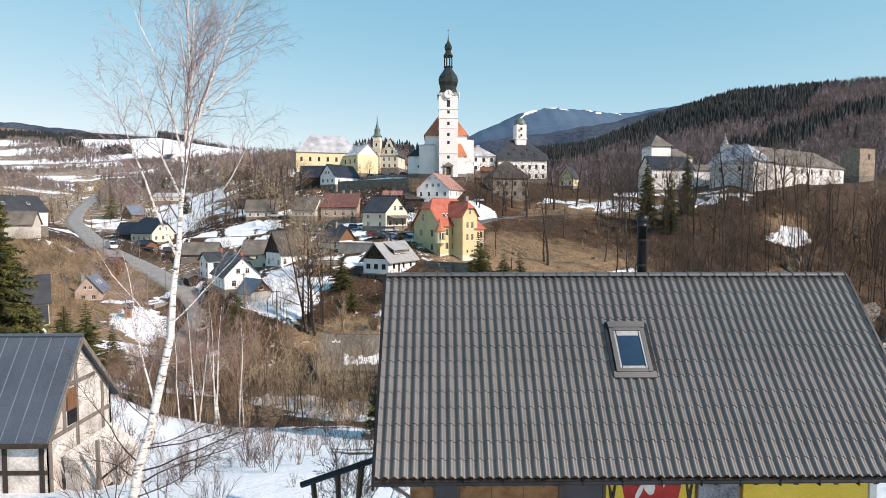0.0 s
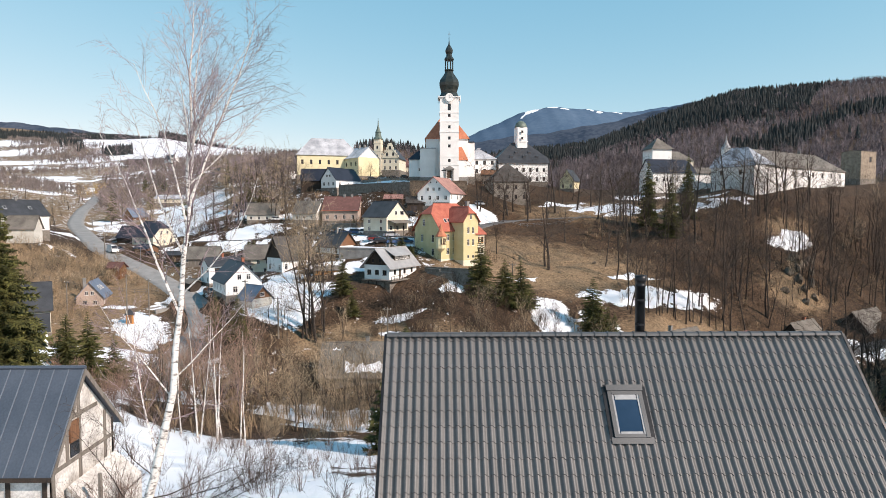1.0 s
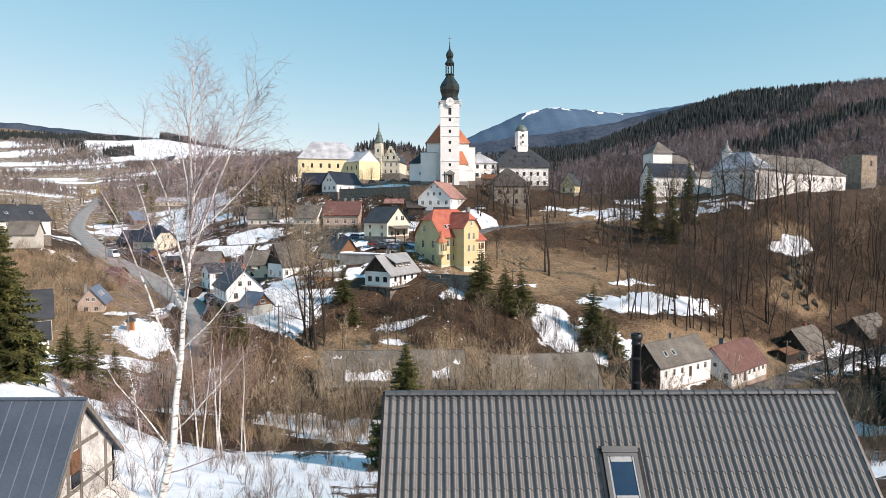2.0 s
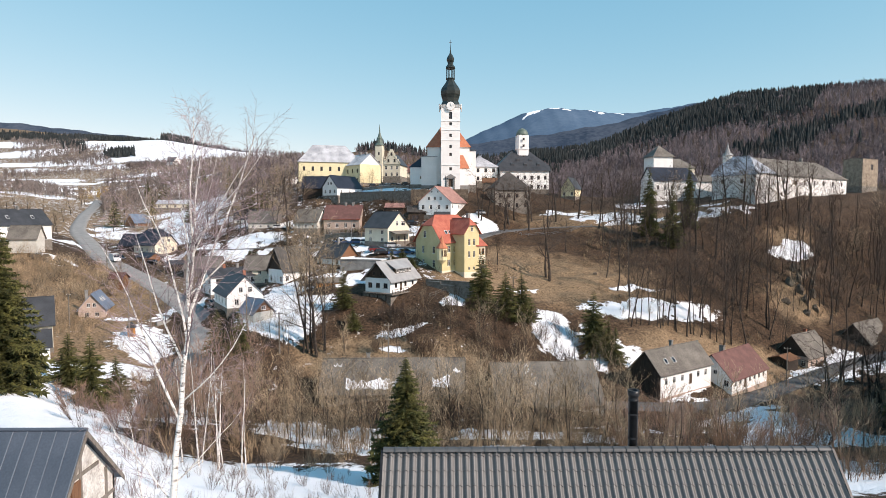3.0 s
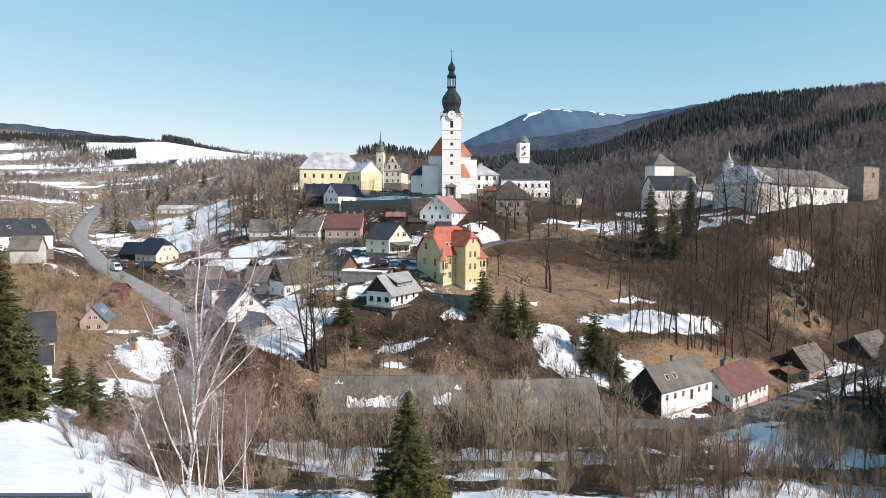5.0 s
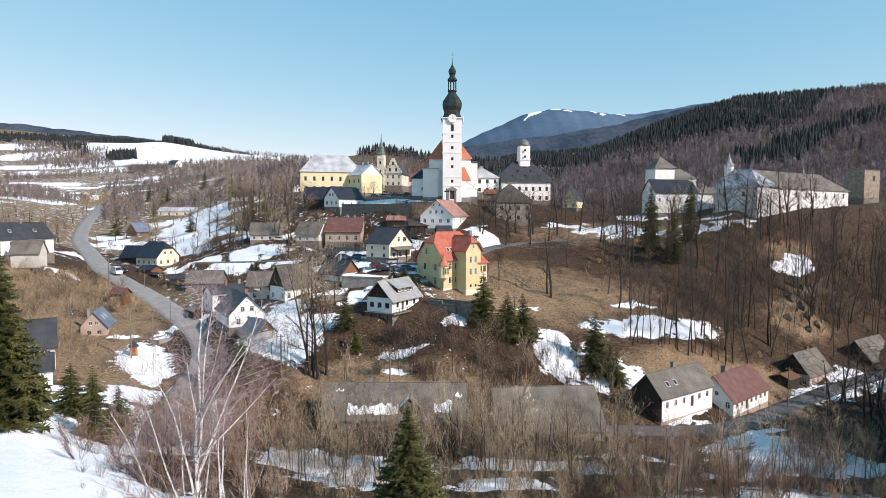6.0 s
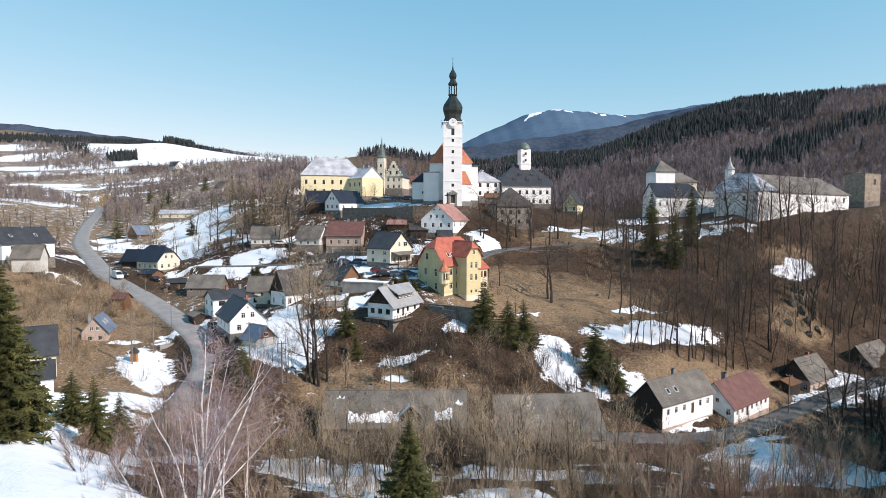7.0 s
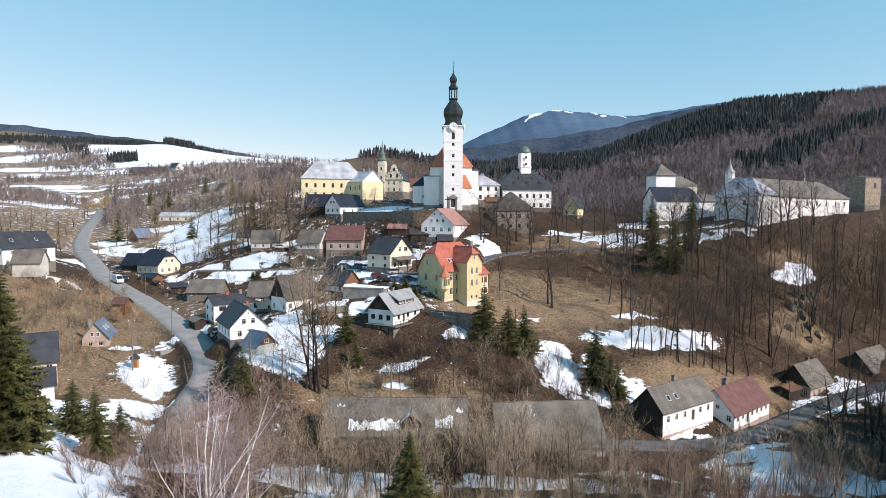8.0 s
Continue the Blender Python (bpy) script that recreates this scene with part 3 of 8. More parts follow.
# ---- building helpers ----
class Shape:
    """Collects faces for one mesh."""

    def __init__(self):
        self.v, self.f = [], []

    def add(self, verts, faces):
        k = len(self.v)
        self.v += [tuple(p) for p in verts]
        self.f += [tuple(i + k for i in q) for q in faces]
        return self

    def box(self, a, b, bevel=0.0):
        (x0, y0, z0), (x1, y1, z1) = a, b
        if bevel:
            e = bevel
            ring = [(x0 + e, y0), (x1 - e, y0), (x1, y0 + e), (x1, y1 - e), (x1 - e, y1), (x0 + e, y1), (x0, y1 - e), (x0, y0 + e)]
            verts = [(x, y, z) for z in (z0, z1) for x, y in ring]
            return self.add(verts, [tuple(reversed(range(8))), tuple(range(8, 16))] + [(i, (i + 1) % 8, 8 + (i + 1) % 8, 8 + i) for i in range(8)])
        verts = [(x0, y0, z0), (x1, y0, z0), (x1, y1, z0), (x0, y1, z0), (x0, y0, z1), (x1, y0, z1), (x1, y1, z1), (x0, y1, z1)]
        return self.add(verts, [(3, 2, 1, 0), (4, 5, 6, 7), (0, 1, 5, 4), (1, 2, 6, 5), (2, 3, 7, 6), (3, 0, 4, 7)])

    def slab(self, polys, thick):
        """Flat polygons given a thickness downwards."""
        for poly in polys:
            n = len(poly)
            low = [(x, y, z - thick) for x, y, z in poly]
            self.add(list(poly) + low, [tuple(range(n)), tuple(reversed(range(n, 2 * n)))] + [((i + 1) % n, i, n + i, n + (i + 1) % n) for i in range(n)])
        return self

    def lathe(self, profile, sides=8, centre=(0, 0), turn=0.0, cap=True):
        """Rings of (radius, height) round an upright axis."""
        k = len(self.v)
        for r, z in profile:
            for i in range(sides):
                a = turn + 2 * math.pi * i / sides
                self.v.append((centre[0] + r * math.cos(a), centre[1] + r * math.sin(a), z))
        for j in range(len(profile) - 1):
            for i in range(sides):
                a, b = k + j * sides + i, k + j * sides + (i + 1) % sides
                self.f.append((a, b, b + sides, a + sides))
        if cap:
            self.f.append(tuple(reversed(range(k, k + sides))))
            self.f.append(tuple(range(k + (len(profile) - 1) * sides, k + len(profile) * sides)))
        return self

    def tube(self, points, radii, sides=5):
        """A round stick through the points."""
        k = len(self.v)
        pts = [Vector(p) for p in points]
        for i, p in enumerate(pts):
            d = (pts[min(i + 1, len(pts) - 1)] - pts[max(i - 1, 0)]).normalized()
            a = d.cross(Vector((0, 0, 1)) if abs(d.z) < 0.9 else Vector((1, 0, 0))).normalized()
            b = d.cross(a)
            for s in range(sides):
                t = 2 * math.pi * s / sides
                self.v.append(tuple(p + (a * math.cos(t) + b * math.sin(t)) * radii[i]))
        for j in range(len(pts) - 1):
            for s in range(sides):
                a, b = k + j * sides + s, k + j * sides + (s + 1) % sides
                self.f.append((a, b, b + sides, a + sides))
        self.f.append(tuple(range(k + (len(pts) - 1) * sides, k + len(pts) * sides)))
        return self

    def spike(self, p, q, r):
        """A thin twig that runs to a point."""
        d = (q - p).normalized()
        a = d.orthogonal().normalized() * r
        b = d.cross(a)
        self.add([p + a, p - 0.5 * a + 0.87 * b, p - 0.5 * a - 0.87 * b, q], [(0, 1, 3), (1, 2, 3), (2, 0, 3)])
        return self

    def mesh(self, name, mat, smooth=False):
        me = bpy.data.meshes.new(name)
        me.from_pydata(self.v, [], self.f)
        me.materials.append(mat)
        if smooth:
            me.polygons.foreach_set("use_smooth", [True] * len(me.polygons))
        return me


def part(name, shape, mat, parent, label="", smooth=False, at=None):
    ob = new(name, shape if isinstance(shape, bpy.types.Mesh) else shape.mesh(name, mat, smooth))
    ob.parent = parent
    if at is not None:
        ob.matrix_basis = at
    if label:
        ob["label"] = label
    return ob


def thing(name, m, label, category, group=""):
    ob = new(name)
    ob.matrix_basis = m
    return tagged(ob, label, category, group)


PANES = {}


def window_meshes(w, h, frame, bars):
    """Frame and pane of a window, made once for each size."""
    key = (round(w, 2), round(h, 2), frame.name, bars)
    if key not in PANES:
        t = 0.07
        xs, zs = [-w / 2, -w / 2 + t], [0.0, t]
        for k in range(1, bars):
            x = -w / 2 + w * k / bars
            xs += [x - 0.03, x + 0.03]
        xs += [w / 2 - t, w / 2]
        if bars > 1 and h > 1.1:
            zs += [h * 0.66, h * 0.66 + 0.05]
        zs += [h - t, h]
        f = Shape()
        nx = len(xs)
        for y in (-0.02, 0.06):
            f.v += [(x, y, z) for z in zs for x in xs]
        back = nx * len(zs)
        for j in range(len(zs) - 1):
            for i in range(nx - 1):
                q = [j * nx + i, j * nx + i + 1, (j + 1) * nx + i + 1, (j + 1) * nx + i]
                if i % 2 and j % 2:
                    f.f += [(q[k], q[k - 3], q[k - 3] + back, q[k] + back) for k in range(4)]
                else:
                    f.f.append(tuple(q))
        edge = [(i, i + 1) for i in range(nx - 1)] + [(back - 1 - i, back - 2 - i) for i in range(nx - 1)]
        edge += [(j * nx + nx - 1, (j + 1) * nx + nx - 1) for j in range(len(zs) - 1)] + [((j + 1) * nx, j * nx) for j in range(len(zs) - 1)]
        f.f += [(b_, a_, a_ + back, b_ + back) for a_, b_ in edge]
        f.box((-w / 2 - 0.06, -0.12, -0.07), (w / 2 + 0.06, 0.0, -0.01))
        p = Shape().box((-w / 2 + 0.03, 0.02, 0.03), (w / 2 - 0.03, 0.035, h - 0.03))
        PANES[key] = f.mesh("window", frame), p.mesh("pane", GLASS)
    return PANES[key]


def facade(shape, o, ux, length, z0, z1, openings, depth=0.14):
    """An upright wall face from o along the unit way ux, with real openings (centre, sill, width, height) and their reveals."""
    n = Vector((ux[1], -ux[0], 0))                     # outwards
    xs, zs = {0.0, length}, {z0, z1}
    for c, s, w, h in openings:
        xs |= {c - w / 2, c + w / 2}
        zs |= {s, s + h}
    xs, zs = sorted(xs), sorted(zs)

    def at(a, z, back=0.0):
        p = Vector((o[0] + ux[0] * a, o[1] + ux[1] * a, z)) - n * back
        return tuple(p)

    for i in range(len(xs) - 1):
        for j in range(len(zs) - 1):
            cx, cz = (xs[i] + xs[i + 1]) / 2, (zs[j] + zs[j + 1]) / 2
            if any(abs(cx - c) < w / 2 and s < cz < s + h for c, s, w, h in openings):
                continue
            shape.add([at(xs[i], zs[j]), at(xs[i + 1], zs[j]), at(xs[i + 1], zs[j + 1]), at(xs[i], zs[j + 1])], [(0, 1, 2, 3)])
    for c, s, w, h in openings:
        a, b = c - w / 2, c + w / 2
        for p, q in (((a, s), (b, s)), ((b, s), (b, s + h)), ((b, s + h), (a, s + h)), ((a, s + h), (a, s))):
            shape.add([at(*p), at(*q), at(*q, depth), at(*p, depth)], [(0, 3, 2, 1)])


def row(n, length, sill, w=0.95, h=1.35, margin=1.2, skip=()):
    """n openings at even steps along a wall."""
    if n == 1:
        return [(length / 2, sill, w, h)]
    return [(margin + (length - 2 * margin) * k / (n - 1), sill, w, h) for k in range(n) if k not in skip]


def house(name, label, at, yaw, size, eave, ridge, wall, roof, windows=None, doors=None, hips=(0, 0), over=0.45, gables=None, chimneys=(), base=None, frame=FRAME, bars=2, down=3.0, group="", gable_windows=None, plinth=0.7, upper=None, category="house", end_roof=None):
    """A house with its ridge along its own x axis; at: its near corner on the ground. windows: openings of the faces front (y = 0), back, end0 (x = 0) and end1."""
    L, W = size
    m = pose(*at, 0, 0, yaw)
    h = thing(name, m, label, category, group)
    windows, doors, gable_windows = windows or {}, doors or {}, gable_windows or {}
    sides = {"front": ((0, 0), (1, 0), L), "end1": ((L, 0), (0, 1), W), "back": ((L, W), (-1, 0), L), "end0": ((0, W), (0, -1), W)}
    body, high = Shape(), Shape()
    split = upper[1] if upper else None
    for key, (o, ux, length) in sides.items():
        holes = list(windows.get(key, ())) + list(doors.get(key, ()))
        if split:
            facade(body, o, ux, length, -down, split, [q for q in holes if q[1] < split])
            facade(high, o, ux, length, split, eave, [q for q in holes if q[1] >= split])
        else:
            facade(body, o, ux, length, -down, eave, holes)
        turn = math.degrees(math.atan2(ux[1], ux[0]))
        n = Vector((ux[1], -ux[0], 0))
        for c, s, w, hh in windows.get(key, ()):
            f, p = window_meshes(w, hh, frame, bars if w > 0.6 else 1)
            spot = Vector((o[0] + ux[0] * c, o[1] + ux[1] * c, s)) - n * 0.1
            win = part("window", f, None, h, at=pose(*spot, 0, 0, turn))
            part("pane", p, None, win)
        for c, s, w, hh in doors.get(key, ()):
            spot = Vector((o[0] + ux[0] * c, o[1] + ux[1] * c, s)) - n * 0.1
            d = Shape().box((-w / 2, 0, 0), (w / 2, 0.06, hh)).box((-w / 2 + 0.12, -0.015, 0.15), (w / 2 - 0.12, 0, hh * 0.45)).box((-w / 2 + 0.12, -0.015, hh * 0.52), (w / 2 - 0.12, 0, hh - 0.12))
            part("door", d, DARKFRAME, h, at=pose(*spot, 0, 0, turn))
    part("wall", body, wall, h)
    if split:
        part("upper_wall", high, upper[0], h)
    # gable walls under the roof
    rise = ridge - eave
    slope = rise / (W / 2)
    for k, x, key in ((0, 0.0, "end0"), (1, L, "end1")):
        q = hips[k]
        if q < 0.999:
            zt, yt = eave + rise * (1 - q), W / 2 * (1 - q)
            poly = [(x, 0, eave), (x, W, eave), (x, W - yt, zt), (x, yt, zt)]
            if q == 0:
                poly = poly[:3]
            if k == 0:
                poly = poly[::-1]
            part("gable", Shape().add(poly, [tuple(range(len(poly)))]), (gables or {}).get(key, upper[0] if upper else wall), h)
            for c, s, w, hh in gable_windows.get(key, ()):
                f, p = window_meshes(w, hh, frame, bars if w > 0.6 else 1)
                spot, turn = ((x + 0.02, c, s), 90) if k else ((x - 0.02, W - c, s), -90)
                win = part("window", f, None, h, at=pose(*spot, 0, 0, turn))
                part("pane", p, None, win, at=pose(0, -0.03, 0))
    # roof slopes
    t, up = 0.16, 0.10
    x0, x1 = (-over if hips[0] < 0.999 else -over), (L + over)
    ze = eave - over * slope + up
    polys = []
    ends = []
    for k, xe, way in ((0, x0, 1), (1, x1, -1)):
        q = hips[k]
        if q == 0:
            ends.append([(xe, None)])
            continue
        run = q * W / 2
        ends.append((q, xe, xe + way * (run + (over if q > 0.999 else over * 0.3))))
    for s in (0, 1):
        def Y(y):
            return y if s == 0 else W - y
        line = []
        # from the eave at x0 round to the eave at x1
        line.append((x0, Y(-over), ze))
        line.append((x1, Y(-over), ze))
        for k, e in ((1, ends[1]), (0, ends[0])):
            if len(e) == 1:
                line.append((e[0][0], W / 2, ridge + up))
            else:
                q, xe, xr = e
                if q < 0.999:
                    cut = [(xe, Y(W / 2 * (1 - q)), eave + rise * (1 - q) + up), (xr, W / 2, ridge + up)]
                else:
                    cut = [(xr, W / 2, ridge + up)]
                line += cut if k == 1 else cut[::-1]
        if s == 1:
            line = line[::-1]
        polys.append(line)
    for k, e in enumerate(ends):
        if len(e) > 1:
            q, xe, xr = e
            lo = W / 2 * (1 - q) if q < 0.999 else -over
            zl = eave + rise * (1 - q) + up if q < 0.999 else ze
            tri = [(xe, W - lo, zl), (xe, lo, zl), (xr, W / 2, ridge + up)]
            tri = tri if k == 0 else tri[::-1]
            if end_roof and k == 0:
                part("hip_roof", Shape().slab([tri], t), end_roof, h)
            else:
                polys.append(tri)
    part("roof", Shape().slab(polys, t), roof, h)
    if all(q < 0.999 for q in hips):
        cap = Shape()
        xa = x0 if len(ends[0]) == 1 else ends[0][2]
        xb = x1 if len(ends[1]) == 1 else ends[1][2]
        cap.tube([(xa, W / 2, ridge + up + 0.02), (xb, W / 2, ridge + up + 0.02)], [0.09, 0.09], 6)
        part("ridge_cap", cap, roof, h)
    for cx, cy, w, top in chimneys:
        c = Shape().box((cx - w / 2, cy - w / 2, eave), (cx + w / 2, cy + w / 2, top), 0.03)
        c.box((cx - w / 2 - 0.06, cy - w / 2 - 0.06, top - 0.18), (cx + w / 2 + 0.06, cy + w / 2 + 0.06, top), 0.03)
        part("chimney", c, BRICK if (base is not WHITE and int(cx * 10) % 2) else CONCRETE, h)
    if plinth:
        e = 0.05
        p = Shape()
        p.box((-e, -e, -down), (L + e, 0, plinth)).box((-e, W, -down), (L + e, W + e, plinth))
        p.box((-e, 0, -down), (0, W, plinth)).box((L, 0, -down), (L + e, W, plinth))
        part("plinth", p, base or STONE, h)
    return h


def gutter(h, a, b, radius=0.06, mat=METALGREY):
    return part("gutter", Shape().tube([a, b], [radius, radius], 6), mat, h)


def roof_window(h, L, W, eave, ridge, x, t, w=0.8, ln=1.2):
    """A skylight in the front slope of a house: t of the way up from the eave."""
    a = math.atan2(ridge - eave, W / 2)
    at = Matrix.Translation((x, W / 2 * t, eave + (ridge - eave) * t + 0.10)) @ pose(0, 0, 0, math.degrees(a), 0, 0)
    f = part("roof_window", Shape().box((-w / 2, -ln / 2, -0.02), (-w / 2 + 0.08, ln / 2, 0.09)).box((w / 2 - 0.08, -ln / 2, -0.02), (w / 2, ln / 2, 0.09)).box((-w / 2 + 0.08, -ln / 2, -0.02), (w / 2 - 0.08, -ln / 2 + 0.08, 0.09)).box((-w / 2 + 0.08, ln / 2 - 0.08, -0.02), (w / 2 - 0.08, ln / 2, 0.09)), FRAME, h, at=at)
    part("pane", Shape().box((-w / 2 + 0.06, -ln / 2 + 0.06, 0.0), (w / 2 - 0.06, ln / 2 - 0.06, 0.05)), GLASS, f)

# ---- the houses of the village; each stands with the left end of its seen long side at the given corner ----
chalet = house("chalet", "white chalet with dark boarded gable and grey sheet roof", (-10.5, 129.7, 17.2), 60, (11.0, 6.7), 3.1, 6.6, WHITE, GREYROOF,
    windows={"front": [(2.2, 0.9, 0.9, 1.1), (6.0, 0.9, 0.9, 1.1), (9.0, 0.9, 0.9, 1.1)], "end0": row(3, 6.7, 0.9, 1.1, 1.1, 1.3)}, doors={"front": [(4.2, 0.1, 0.9, 2.0)]},
    gables={"end0": DARKWOOD, "end1": DARKWOOD}, over=0.8, chimneys=[(5.0, 3.6, 0.6, 7.5)], plinth=0, gable_windows={"end0": [(2.3, 3.6, 0.7, 0.9), (4.3, 3.6, 0.7, 0.9)]}, frame=DARKFRAME, down=4.5)
# its long dormer, balcony and lower storey
d = Shape().slab([[(2.6, 0.3, 5.0), (9.8, 0.3, 5.0), (9.8, 3.1, 6.55), (2.6, 3.1, 6.55)]], 0.14)
part("dormer_roof", d, GREYROOF, chalet)
part("dormer_wall", Shape().box((3.0, 0.7, 3.4), (9.4, 2.6, 5.0)), DARKWOOD, chalet)
for k in range(5):
    f, p = window_meshes(0.8, 0.7, FRAME, 2)
    w = part("dormer_window", f, None, chalet, at=pose(3.8 + 1.2 * k, 0.64, 4.15))
    part("pane", p, None, w)
# dark stone colour stands in for the shade under the balcony
part("lower_storey", Shape().box((-0.9, -0.7, -5.0), (10.2, -0.03, -0.36)).box((-0.9, -0.03, -5.0), (-0.03, 6.6, -0.36)), STONE, chalet)
part("balcony", Shape().box((-1.4, -1.5, -0.35), (10.3, -0.02, -0.12)).box((-1.4, -1.5, -0.12), (-0.02, 6.7, -0.05)), GREYWOOD, chalet)
for k in range(7):
    part("railing_post", Shape().box((-1.3 + 1.05 * k, -1.46, -0.12), (-1.22 + 1.05 * k, -1.38, 0.85)), DARKWOOD, chalet)
for z in (0.25, 0.8):
    part("railing_bar", Shape().box((-1.3, -1.45, z), (5.1, -1.39, z + 0.07)), DARKWOOD, chalet)
for k in range(4):
    part("balcony_post", Shape().box((-1.35, 0.2 + 2.2 * k, -4), (-1.2, 0.35 + 2.2 * k, -0.35)), DARKWOOD, chalet)

farm = house("farmhouse", "white cottage with mossy grey roof and two skylights", (41.82, 111.1, -0.4), 34, (16.6, 6.8), 4.6, 8.3, WHITE, ASBESTOS,
    windows={"front": row(6, 16.6, 2.2, 0.9, 1.2, 1.8, skip=(3,)), "end1": row(2, 6.8, 1.6)}, doors={"front": [(9.7, 1.2, 1.0, 2.1)]}, gables={"end0": DARKWOOD, "end1": DARKWOOD}, chimneys=[(9.4, 4.4, 0.6, 9.2)], base=PINK, plinth=-0.2)
# dark panel added over the white gable wall to paint in its shade
part("boarding", Shape().box((-0.06, -0.05, -0.3), (-0.01, 6.85, 4.62)), DARKWOOD, farm, "dark timber panel added for the shade on the gable wall")
house("red_cottage", "low white cottage with faded brown-red roof", (59.4, 119.2, -2.0), 38.7, (16.1, 8.4), 2.9, 7.2, WHITE, BROWNRED,
    windows={"front": row(7, 16.1, 1.1, 1.0, 1.0, 1.6, skip=(2,)), "end0": row(2, 8.4, 1.1)}, doors={"front": [(5.9, 0.2, 1.0, 2.0)]}, gable_windows={"end0": [(4.9, 3.3, 0.8, 0.9)]}, chimneys=[(5.6, 4.9, 0.9, 8.3)], base=PINK, plinth=-0.2)
house("white_house", "white gabled house with steep blue-black roof", (-52.84, 140.7, 13.1), -58, (13.0, 7.8), 3.6, 7.6, WHITE, NAVY,
    windows={"front": row(4, 13, 1.2, 0.9, 1.5, 1.8), "end1": [(2.0, 1.3, 0.95, 1.3), (4.4, 1.3, 0.95, 1.3)]}, gable_windows={"end1": [(2.9, 4.0, 0.9, 1.2), (4.9, 4.0, 0.9, 1.2), (3.9, 6.1, 0.4, 0.4)]}, chimneys=[(9.5, 4.6, 0.6, 8.6)], base=STONE)
house("garden_shed", "small shed with dark boarded gable and blue-grey roof", (-42.0, 125.4, 11.8), -36, (4.8, 5.0), 2.2, 4.7, OLDWHITE, BLUEROOF, gables={"end1": BROWNWOOD, "end0": BROWNWOOD}, gable_windows={"end1": [(2.5, 2.6, 1.1, 0.8)]}, category="shed", plinth=0)
house("dark_gabled_house", "house with dark boarded gable and whitewashed ground floor", (-38.2, 147.0, 16.4), 48, (9.5, 6.6), 4.2, 9.4, WHITE, DARKROOF, windows={"end0": row(2, 6.6, 1.2), "front": row(2, 9.5, 1.4)}, gables={"end0": DARKWOOD, "end1": DARKWOOD})
house("cream_cottage", "old cream cottage with pale fibre-cement roof", (-50.8, 157.0, 15.6), 4, (7.4, 6.5), 4.4, 7.6, CREAM, ASBESTOS, windows={"front": row(3, 7.4, 2.8, 0.8, 1.0, 1.4) + row(2, 7.4, 0.6, 0.8, 1.1, 2.0), "end0": row(2, 6.5, 1.0)}, gables={"end0": DARKWOOD})
house("flat_roofed_house", "white two-storey house with low dark grey roof", (-57.2, 150.0, 13.4), 40, (13.5, 6.0), 5.2, 7.0, WHITE, SLATE, windows={"front": row(3, 13.5, 3.3, 1.7, 1.2, 2.2) + row(3, 13.5, 0.9, 1.0, 1.2, 2.2), "end0": row(2, 6.0, 3.4, 0.8, 1.1) + row(2, 6.0, 1.0, 0.8, 1.1)}, chimneys=[(4.5, 3.0, 0.6, 8.0), (8.0, 3.0, 0.6, 8.1)], frame=DARKFRAME)
house("low_outbuilding", "low grey outbuilding with weathered roof", (-73.4, 172.5, 16.9), 2, (9.5, 7.5), 2.0, 5.0, GREYWOOD, ASBESTOS, windows={"front": row(2, 9.5, 0.8, 0.8, 0.8)}, category="outbuilding", plinth=0)
house("small_white_house", "small white house with dark roof beside the car park", (-32.2, 158.5, 20.4), -38, (8.8, 6.4), 2.9, 6.3, WHITE, SLATE, windows={"front": row(2, 8.8, 1.0), "end1": row(1, 6.4, 1.0)}, gables={"end1": BROWNWOOD}, chimneys=[(5.0, 3.0, 0.6, 7.6)])
balcony_house = house("balcony_house", "cream house with dark roof and glazed porch", (-20.4, 165.5, 26.2), -35, (8.2, 9.4), 4.7, 8.7, CREAM, SLATE, windows={"front": row(2, 8.2, 2.7, 0.9, 1.1, 2.0) + row(2, 8.2, 0.7, 0.9, 1.1, 2.0), "end1": row(3, 9.4, 0.8, 1.0, 1.3, 2.0)}, gable_windows={"end1": [(4.0, 5.0, 0.9, 1.2), (6.6, 5.0, 1.6, 1.2)]})
part("porch_roof", Shape().slab([[(8.2, 0.5, 3.6), (10.6, 0.5, 2.9), (10.6, 9.0, 2.9), (8.2, 9.0, 3.6)]], 0.12), ASBESTOS, balcony_house)
for y in (0.8, 4.6, 8.6):
    part("porch_post", Shape().box((10.3, y, -2.5), (10.45, y + 0.15, 2.85)), DARKWOOD, balcony_house)
brown_house = house("brown_house", "tall dingy beige house with brown-red roof and dark stone ground floor", (-39.3, 205.0, 26.2), -5, (12.2, 9.5), 6.7, 11.2, STONE, BROWNRED, windows={"front": row(4, 12.2, 3.6, 1.0, 1.4, 1.7) + row(3, 12.2, 0.8, 1.0, 1.3, 2.2), "end1": row(2, 9.5, 3.6)}, gable_windows={"end1": [(3.4, 7.2, 0.8, 1.1), (6.0, 7.2, 0.8, 1.1)]}, upper=(PINK, 2.9), chimneys=[(6.6, 4.75, 0.7, 12.2), (9.2, 4.75, 0.7, 12.2)])
part("gutter", Shape().tube([(-0.5, -0.55, 6.4), (12.7, -0.55, 6.4)], [0.12, 0.12], 6), REDROOF, brown_house)
